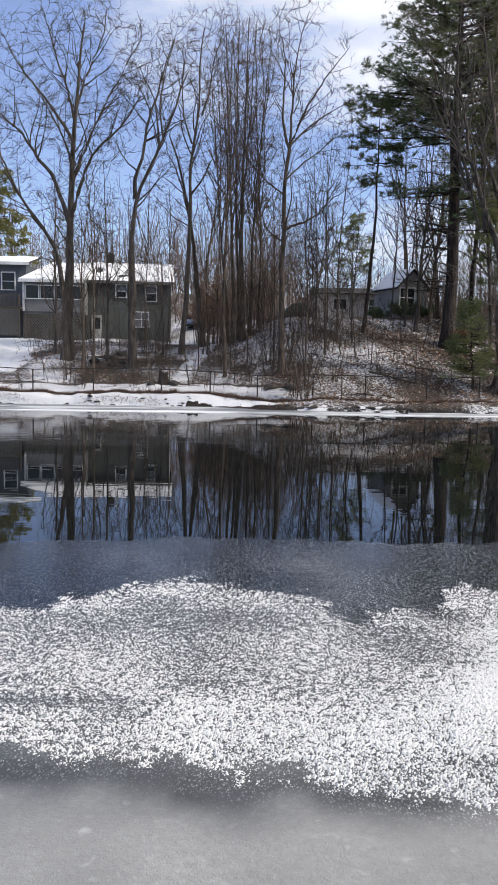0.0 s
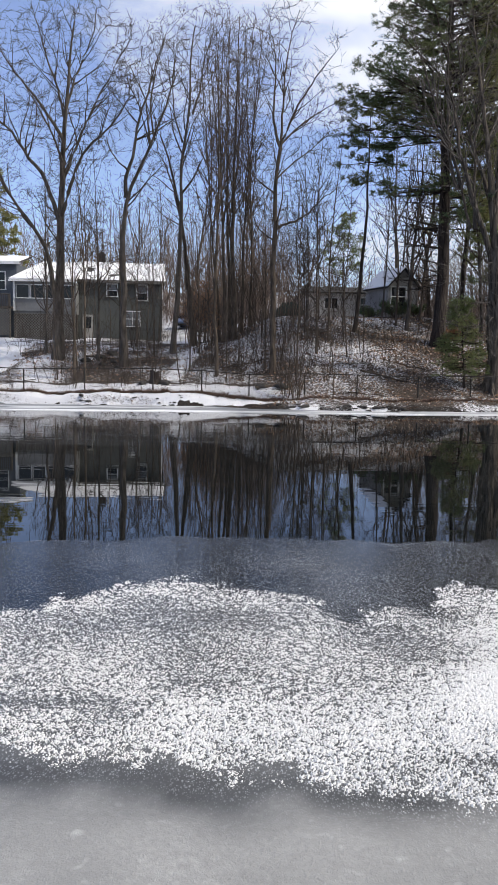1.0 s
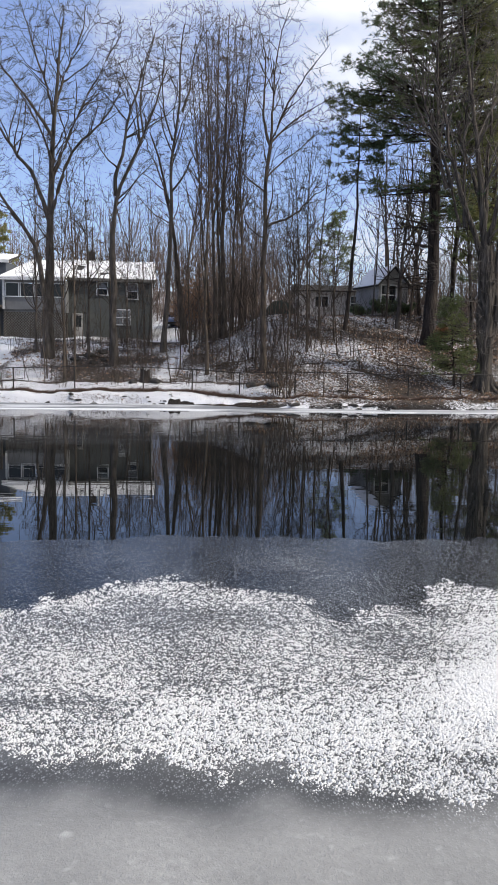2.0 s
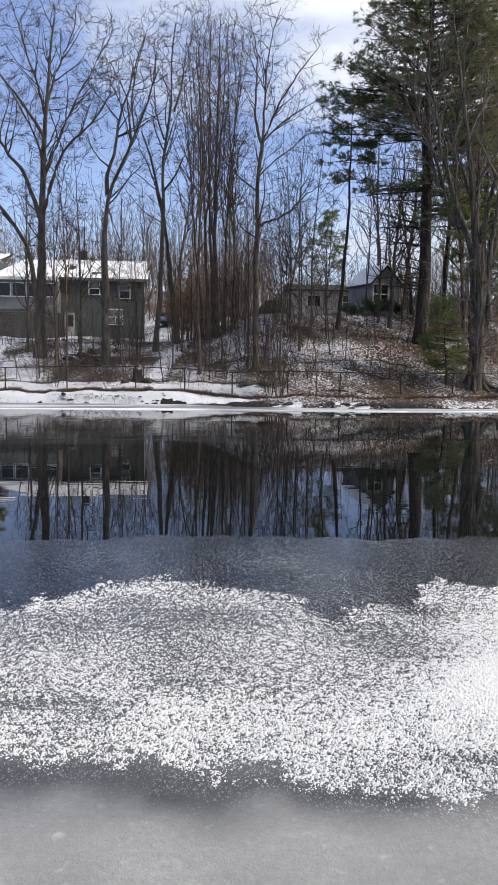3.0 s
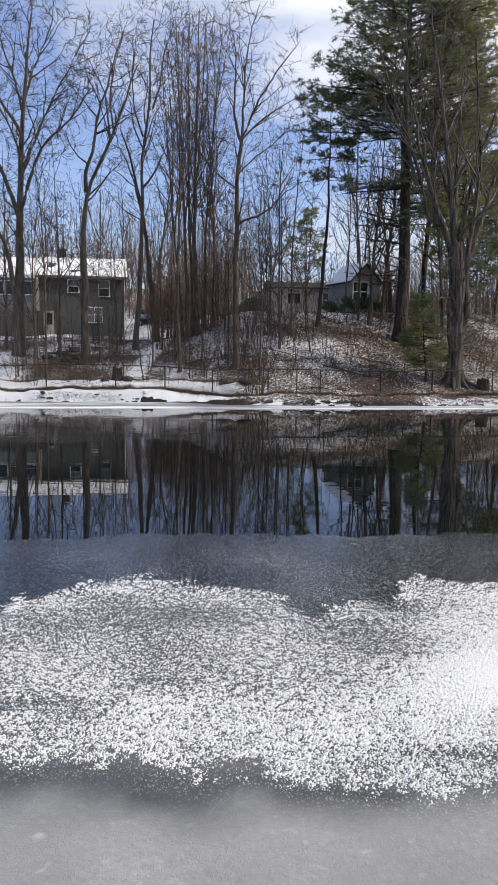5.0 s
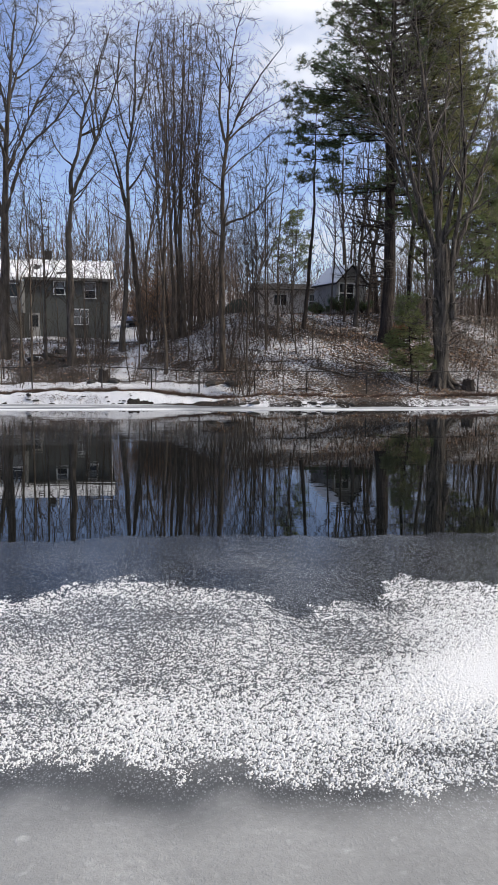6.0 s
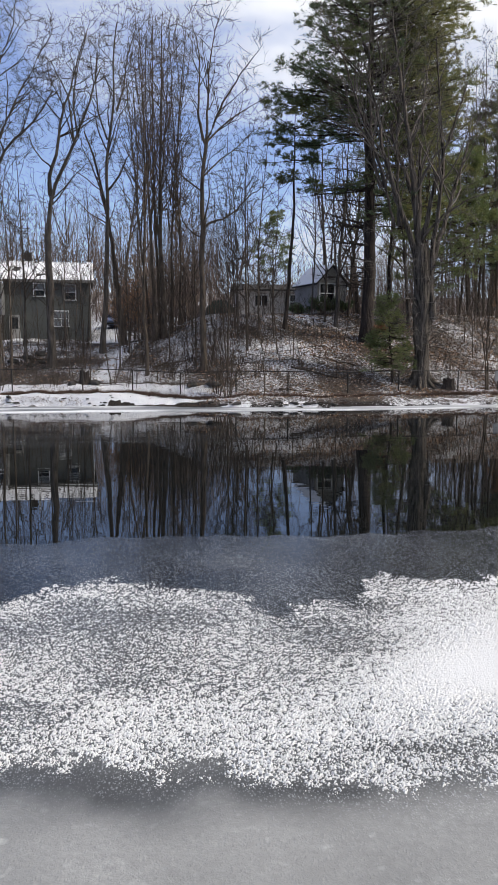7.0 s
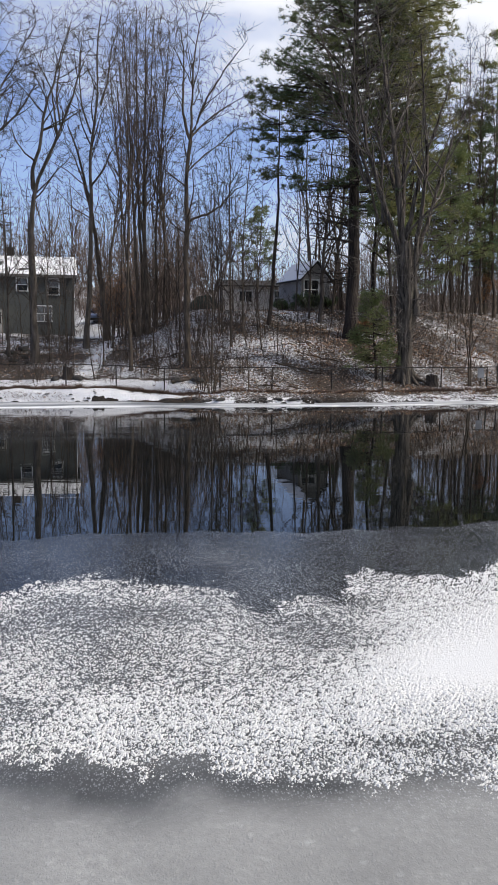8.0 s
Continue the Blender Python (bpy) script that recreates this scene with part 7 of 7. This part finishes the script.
def fallen_leaves():
    rg = np.random.RandomState(32)
    n = 42000
    x = rg.uniform(-14, 28, n)
    y = shore(x) + 1.0 + rg.rand(n) * 16
    o = y - shore(x)
    want = np.where(x < 1, 0.14 + 0.12 * np.exp(-((x + 9) / 3.0) ** 2 - ((o - 8) / 3) ** 2), 0.34) * ramp(o, 0.8, 2.2) * np.where((x < 1) & (o < 5), 0.1, 1) + 0.5 * np.exp(-((x - 12) / 3.5) ** 2 - ((o - 9) / 2.5) ** 2) + 0.6 * np.exp(-((x - 19) / 3.5) ** 2 - ((o - 7.5) / 1.5) ** 2)
    want *= 0.7 + 0.6 * ramp(lattice(x, y, 1.2, 5), 0.3, 0.75)
    keep = rg.rand(n) < want
    x, y = x[keep], y[keep]
    n = len(x)
    c = np.stack([x, y, height(x, y) + 0.02], 1)
    u = rg.normal(size=(n, 3)) * (1, 1, 0.55)
    u /= np.linalg.norm(u, axis=1, keepdims=True)
    w = np.cross(u, rg.normal(size=(n, 3)) * (0.5, 0.5, 1))
    w /= np.linalg.norm(w, axis=1, keepdims=True)
    ln = rg.uniform(0.05, 0.1, (n, 1))
    curl = np.array([0, 0, 1]) * ln * 0.35
    v = np.stack([c - u * ln, c + w * ln * 0.6 + curl, c + u * ln, c - w * ln * 0.6 + curl], 1).reshape(-1, 3)
    b = np.arange(n)[:, None] * 4
    f = np.concatenate([b + np.array([0, 1, 2]), b + np.array([0, 2, 3])])
    return tagged(new("fallen_leaves", joined("fallen_leaves", [(v, f)], LEAF, False)), "brown fallen leaves scattered over the slope", "leaves", kind="stuff")


def dry_grass():
    """Dead grass and weeds along the foot of the fence and the water's edge."""
    rg = np.random.RandomState(33)
    n = 15000
    x = rg.uniform(-16, 26, n)
    at_fence = rg.rand(n) < 0.72
    o = np.where(at_fence, 2.2 + 0.24 * foot(x) + rg.normal(0, 0.08, n), 0.6 + 0.95 * foot(x) + rg.normal(0, 0.1, n))
    clump = lattice(x, o, 0.7, 2)
    keep = rg.rand(n) < np.where(at_fence, 0.35 + clump, 1.9 * ramp(lattice(x * 0.4, o, 0.7, 2), 0.45, 0.6))
    x, o = x[keep], o[keep]
    n = len(x)
    y = shore(x) + o
    c = np.stack([x, y, height(x, y) - 0.03], 1)
    d = rg.normal(size=(n, 3)) * (1.0, 0.7, 0.3) + np.array([0, 0, 0.9])
    d /= np.linalg.norm(d, axis=1, keepdims=True)
    v, f = tufts(c, d, (0.16 + 0.26 * rg.rand(n) * lattice(x, o, 1.5, 4)) * np.where(at_fence[keep], 1.0, 0.55), rg, 5, 0.016)
    return tagged(new("dry_grass", joined("dry_grass", [(v, f)], DRY_GRASS, False)), "matted brown dead grass along the fence", "grass", kind="stuff")


brush()
fallen_leaves()
dry_grass()


def lump_mesh(name, seed, size, material, rough=0.28, segs=3):
    """A worn stone: a ball pushed in and out, flattened below."""
    bm = bmesh.new()
    bmesh.ops.create_icosphere(bm, subdivisions=segs, radius=1.0)
    off = Vector((seed * 3.1, seed * 1.7, 0))
    for q in bm.verts:
        k = 1 + rough * noise.noise(q.co * 1.3 + off) * 1.6 + 0.08 * noise.noise(q.co * 4 + off)
        q.co = Vector((q.co.x * size[0] * k, q.co.y * size[1] * k, max(q.co.z * size[2] * k, -0.5 * size[2])))
    s = Solid().add(bm)
    return mesh_from(name, s.v, s.f, material, True)


def stone(name, x, y, size, seed, label, group, material=None, sink=0.25):
    z = float(height(x, y))
    ob = new(name, lump_mesh(name, seed, size, material or ROCK))
    ob.matrix_world = pose(x, y, z + size[2] * (0.5 - sink), 0, 0, seed * 37 % 360)
    return tagged(ob, label, "stone", group)


for i, (x, y, a, b, c) in enumerate(((-9.3, 49.5, 0.34, 0.28, 0.17), (-8.2, 49.0, 0.3, 0.24, 0.16), (-7.7, 49.9, 0.24, 0.2, 0.13), (-8.7, 51.0, 0.4, 0.3, 0.2), (-7.3, 48.6, 0.2, 0.17, 0.11), (-8.1, 52.2, 0.42, 0.3, 0.2), (-5.4, 45.2, 0.3, 0.22, 0.14), (-4.15, 45.4, 0.36, 0.28, 0.2), (2.3, 45.2, 0.4, 0.3, 0.16), (1.2, 45.3, 0.3, 0.25, 0.18))):
    stone("boulder", x, y, (a, b, c), i + 1, "grey weathered boulder half bedded in the bank", "boulders on the bank")
shore_stones = [lump_mesh("shore_stone", 20 + i, (0.15, 0.11, 0.075), ROCK, 0.5, 2) for i in range(5)]
rng_r = np.random.RandomState(44)
for i in range(430):
    x = rng_r.uniform(-14, 25)
    y = float(shore(np.array(x)) + 0.95 * foot(x)) + rng_r.normal(0.57, 0.15)
    if rng_r.rand() > (0.35 if x < 2 else 0.95) or lattice(x, 0.0, 1.6, 9) < 0.45:
        continue
    ob = new("shore_stone", shore_stones[i % 5])
    k = rng_r.uniform(0.3, 1.0) * (1.0 if x < 2 else 1.15)
    ob.matrix_world = pose(x, y, float(height(x, y)) + 0.02, 0, 0, rng_r.normal(0, 35)) @ Matrix.Diagonal((k * rng_r.uniform(0.9, 2.2), k, k * rng_r.uniform(0.6, 1.2), 1))
    tagged(ob, "dark wet stone at the edge of the bank", "stone", "stones along the waterline")


def log(name, a, b, r, label, material=None):
    rg = np.random.RandomState(int(abs(a[0]) * 100) + 3)
    pts = [(a[0] + (b[0] - a[0]) * t, a[1] + (b[1] - a[1]) * t, 0) for t in np.linspace(0, 1, 9)]
    pts = [(x, y, float(height(x, y)) + r * 0.6) for x, y, _ in pts]
    q = resample(pts, 9, rg, 0.03)
    v, f = tubes(q[None], np.linspace(r, r * 0.6, 9)[None], 8)
    ob = new(name, joined(name, [(v, f)], material or BARK_BROWN))
    return tagged(ob, label, "log")


log("fallen_log", (0.9, 45.1), (2.4, 45.5), 0.11, "dark rotting log lying on the bank")
log("fallen_limb", (7.0, 47.5), (9.6, 46.6), 0.07, "thin fallen limb lying across leaf litter")
log("fallen_limb", (8.6, 49.2), (11.0, 48.2), 0.06, "thin fallen limb lying across leaf litter")
log("fallen_limb", (5.9, 44.5), (8.0, 44.3), 0.05, "thin fallen limb lying across leaf litter")
log("fallen_limb", (-1.0, 48.8), (1.6, 49.4), 0.06, "thin fallen limb lying across leaf litter")
log("fallen_limb", (-9.6, 51.2), (-7.2, 50.9), 0.07, "thin fallen limb lying across leaf litter")


def stump(x, y, r, h, seed):
    rg = np.random.RandomState(seed)
    n, k = 14, 5
    an = np.arange(n) * 2 * math.pi / n
    jag = 1 + 0.18 * rg.normal(size=n)
    z0 = float(height(x, y))
    top = h * (1 + 0.25 * rg.normal(size=n) * 0.6)
    v, f = [], []
    for j in range(k):
        t = j / (k - 1)
        rr = r * (1.45 - 0.45 * min(1, t * 2)) * (1 + 0.1 * jag)
        for i in range(n):
            v.append((math.cos(an[i]) * rr[i], math.sin(an[i]) * rr[i], -0.15 + (top[i] + 0.15) * t))
    v.append((0, 0, h * 0.8))
    for j in range(k - 1):
        f += [(j * n + i, j * n + (i + 1) % n, (j + 1) * n + (i + 1) % n, (j + 1) * n + i) for i in range(n)]
    f += [((k - 1) * n + i, (k - 1) * n + (i + 1) % n, k * n) for i in range(n)]
    ob = new("stump", mesh_from("stump", v, f, BARK_PINE))
    ob.matrix_world = pose(x, y, z0)
    return tagged(ob, "broken weathered tree stump", "stump")


stump(-4.75, 45.6, 0.24, 0.62, 1)
stump(16.0, 46.0, 0.3, 0.5, 2)


def parked_car():
    """A small dark blue car seen end-on behind the house."""
    x, y = -5.2, 79.0
    c = thing("car", (x, y, float(height(x, y))), 80, "dark blue parked car beside the house", "car")
    side = [(-2.05, 0.35), (-2.1, 0.75), (-1.9, 0.92), (-1.1, 1.0), (-0.5, 1.42), (0.75, 1.45), (1.4, 1.05), (2.0, 0.95), (2.1, 0.6), (2.05, 0.35)]
    bm = bmesh.new()
    ring = [[bm.verts.new((px, sy * (0.86 if pz < 1.05 else 0.66), pz)) for px, pz in side] for sy in (-1, 1)]
    bm.faces.new(ring[0])
    bm.faces.new(ring[1][::-1])
    for i in range(len(side)):
        j = (i + 1) % len(side)
        bm.faces.new((ring[0][j], ring[0][i], ring[1][i], ring[1][j]))
    bmesh.ops.bevel(bm, geom=bm.edges[:], offset=0.05, segments=2, affect="EDGES")
    part("body", Solid().add(bm).mesh("body", CAR_BLUE), c)
    for nm, pts in (("windscreen", [(-1.08, 1.03), (-0.54, 1.4)]), ("rear_window", [(1.36, 1.1), (0.8, 1.42)])):
        (xa, za), (xb, zb) = pts
        o = -0.03 if xa < 0 else 0.03
        s = Solid()
        s.v = [(xa + o, -0.7, za + 0.03), (xa + o, 0.7, za + 0.03), (xb + o, 0.58, zb + 0.03), (xb + o, -0.58, zb + 0.03)]
        s.v += [(p + 0.02 * (1 if o < 0 else -1), q, r - 0.02) for p, q, r in s.v]
        s.f = [(0, 1, 2, 3), (7, 6, 5, 4), (0, 4, 5, 1), (1, 5, 6, 2), (2, 6, 7, 3), (3, 7, 4, 0)]
        part(nm, s.mesh(nm, GLASS), c, "dark glass")
    for px in (-1.35, 1.3):
        for sy in (-0.84, 0.84):
            w = part("wheel", Solid().rod((px, sy - 0.1, 0.32), (px, sy + 0.1, 0.32), 0.32, sides=18).mesh("tyre", RUBBER), c)
            part("rim", Solid().rod((px, sy - 0.11, 0.32), (px, sy + 0.11, 0.32), 0.19, sides=12).mesh("rim", SIGN_GREY), w)
    for sy in (-0.6, 0.6):
        part("headlight", Solid().box(-2.13, -2.03, sy - 0.16, sy + 0.16, 0.66, 0.8, 0.02).mesh("headlight", TRIM), c)
    part("bumper", Solid().box(-2.16, -2.04, -0.8, 0.8, 0.36, 0.55, 0.03).mesh("bumper", RUBBER), c)
    return c


parked_car()


def fence_sign():
    x = 19.25
    y = fence_y(x) - 0.06
    z = float(height(x, y))
    s = thing("sign", (x - 0.3, y - 0.05, z - 0.1), 0, "plain grey metal sign on a thin post by the fence", "sign")
    part("post", Solid().rod((0, 0, -0.2), (0, 0, 1.3), 0.03).mesh("post", FENCE_METAL), s)
    part("plate", Solid().box(-0.19, 0.19, -0.05, -0.03, 0.62, 1.2, 0.006).mesh("plate", SIGN_GREY), s, "grey weathered plate")
    return s


fence_sign()


def covered_pile():
    """A dark hump-shaped shelter beyond the crest."""
    at = (3.88, 66.00, 5.81)
    h = thing("dark_shelter", at, 0, "low dark green hump-roofed shelter behind the crest", "shelter")
    out = [(-1.1, -0.4), (1.25, -0.4), (1.2, 0.35), (0.75, 0.85), (0.1, 1.05), (-0.55, 0.95), (-1.0, 0.5)]
    part("cover", Solid().prism(out, 0, 2.5).mesh("cover", DARK_GREEN), h)
    part("rail", Solid().box(-0.2, 1.1, -0.08, -0.03, 0.3, 0.38).mesh("rail", ROOF_DARK), h)
    return h


covered_pile()


def evergreen_bush(x, y, w, tall, seed):
    rg = np.random.RandomState(seed)
    z = float(height(x, y))
    b = thing("evergreen_bush", (x, y, z), 0, "dark evergreen bush with broad leaves beside the shed", "bush")
    n = 10
    a = rg.uniform(0, 6.28, n)
    k = 5
    s = np.linspace(0, 1, k)
    rad = w * rg.uniform(0.4, 1.0, n)
    p = np.stack([np.cos(a)[:, None] * rad[:, None] * s, np.sin(a)[:, None] * rad[:, None] * s, (tall * rg.uniform(0.5, 1, n))[:, None] * s ** 0.7], 2)
    r = np.full((n, 1), 0.025) * (1 - 0.7 * s)[None, :]
    p1, r1 = sprout(p, r, 8, rg, 0.4, 45, 4, 0.06, 0.15, 0.2, 0.7, 0.5, 0.006)
    part("stems", joined("stems", [tubes(p, r, 4), tubes(p1, r1, 3)], BARK_BROWN), b).name = "stem"
    pos = p1[:, 1:].reshape(-1, 3)
    pos = np.repeat(pos, 4, 0) + rg.normal(0, 0.08, (len(pos) * 4, 3))
    d = rg.normal(size=pos.shape) + np.array([0, 0, 0.4])
    d /= np.linalg.norm(d, axis=1, keepdims=True)
    v, f = tufts(pos, d, np.full(len(pos), 0.14), rg, 4, 0.05)
    part("foliage", joined("foliage", [(v, f)], NEEDLE, False), b)
    return b


def russet_sapling(x, y, tall, seed):
    """A young beech that keeps its dead leaves."""
    rg = np.random.RandomState(seed)
    z = float(height(x, y))
    b = thing("beech_sapling", (x, y, z - 0.05), 0, "young beech still holding orange-brown dead leaves", "sapling", "beech saplings")
    s = np.linspace(0, 1, 7)
    p = np.stack([0.2 * tall * s * rg.normal(0, 0.3), 0.2 * tall * s * rg.normal(0, 0.3), tall * s], 1)[None] + rg.normal(0, 0.02, (1, 7, 3))
    r = (0.03 * (1 - 0.8 * s))[None]
    p1, r1 = sprout(p, r, 16, rg, 0.4, 55, 5, 0.02, 0.1, 0.2, 0.6, 0.5, 0.007)
    p2, r2 = sprout(p1, r1, 6, rg, 0.45, 45, 3, 0.0, 0.1, 0.2, 0.7, 0.5, 0.006)
    part("trunk", joined("trunk", [tubes(p, r, 5), tubes(p1, r1, 3), tubes(p2, r2, 3)], BARK_GREY), b)
    pos = np.repeat(p2[:, 1:].reshape(-1, 3), 3, 0)
    pos = pos + rg.normal(0, 0.06, pos.shape)
    d = rg.normal(size=pos.shape) - np.array([0, 0, 0.4])
    d /= np.linalg.norm(d, axis=1, keepdims=True)
    v, f = tufts(pos, d, np.full(len(pos), 0.13), rg, 2, 0.07)
    part("foliage", joined("foliage", [(v, f)], LEAF_ORANGE, False), b, "dry orange-brown leaves")
    return b


for x, y, tall, sd in ((-3.9, 66.0, 3.6, 1), (-4.2, 70.0, 4.2, 2), (-3.2, 64.5, 3.2, 3), (-2.4, 69.0, 4.0, 4), (13.2, 51.5, 1.2, 7), (12.7, 52.3, 1.3, 8), (-3.6, 73.0, 4.4, 9), (25.5, 62.0, 3.0, 10), (27.0, 61.0, 3.4, 11), (26.3, 63.5, 3.6, 12)):
    russet_sapling(x, y, tall, sd)
evergreen_bush(11.2, 60.2, 1.5, 1.1, 1)
evergreen_bush(9.6, 60.5, 1.1, 0.8, 2)
evergreen_bush(12.6, 60.0, 1.0, 0.9, 3)
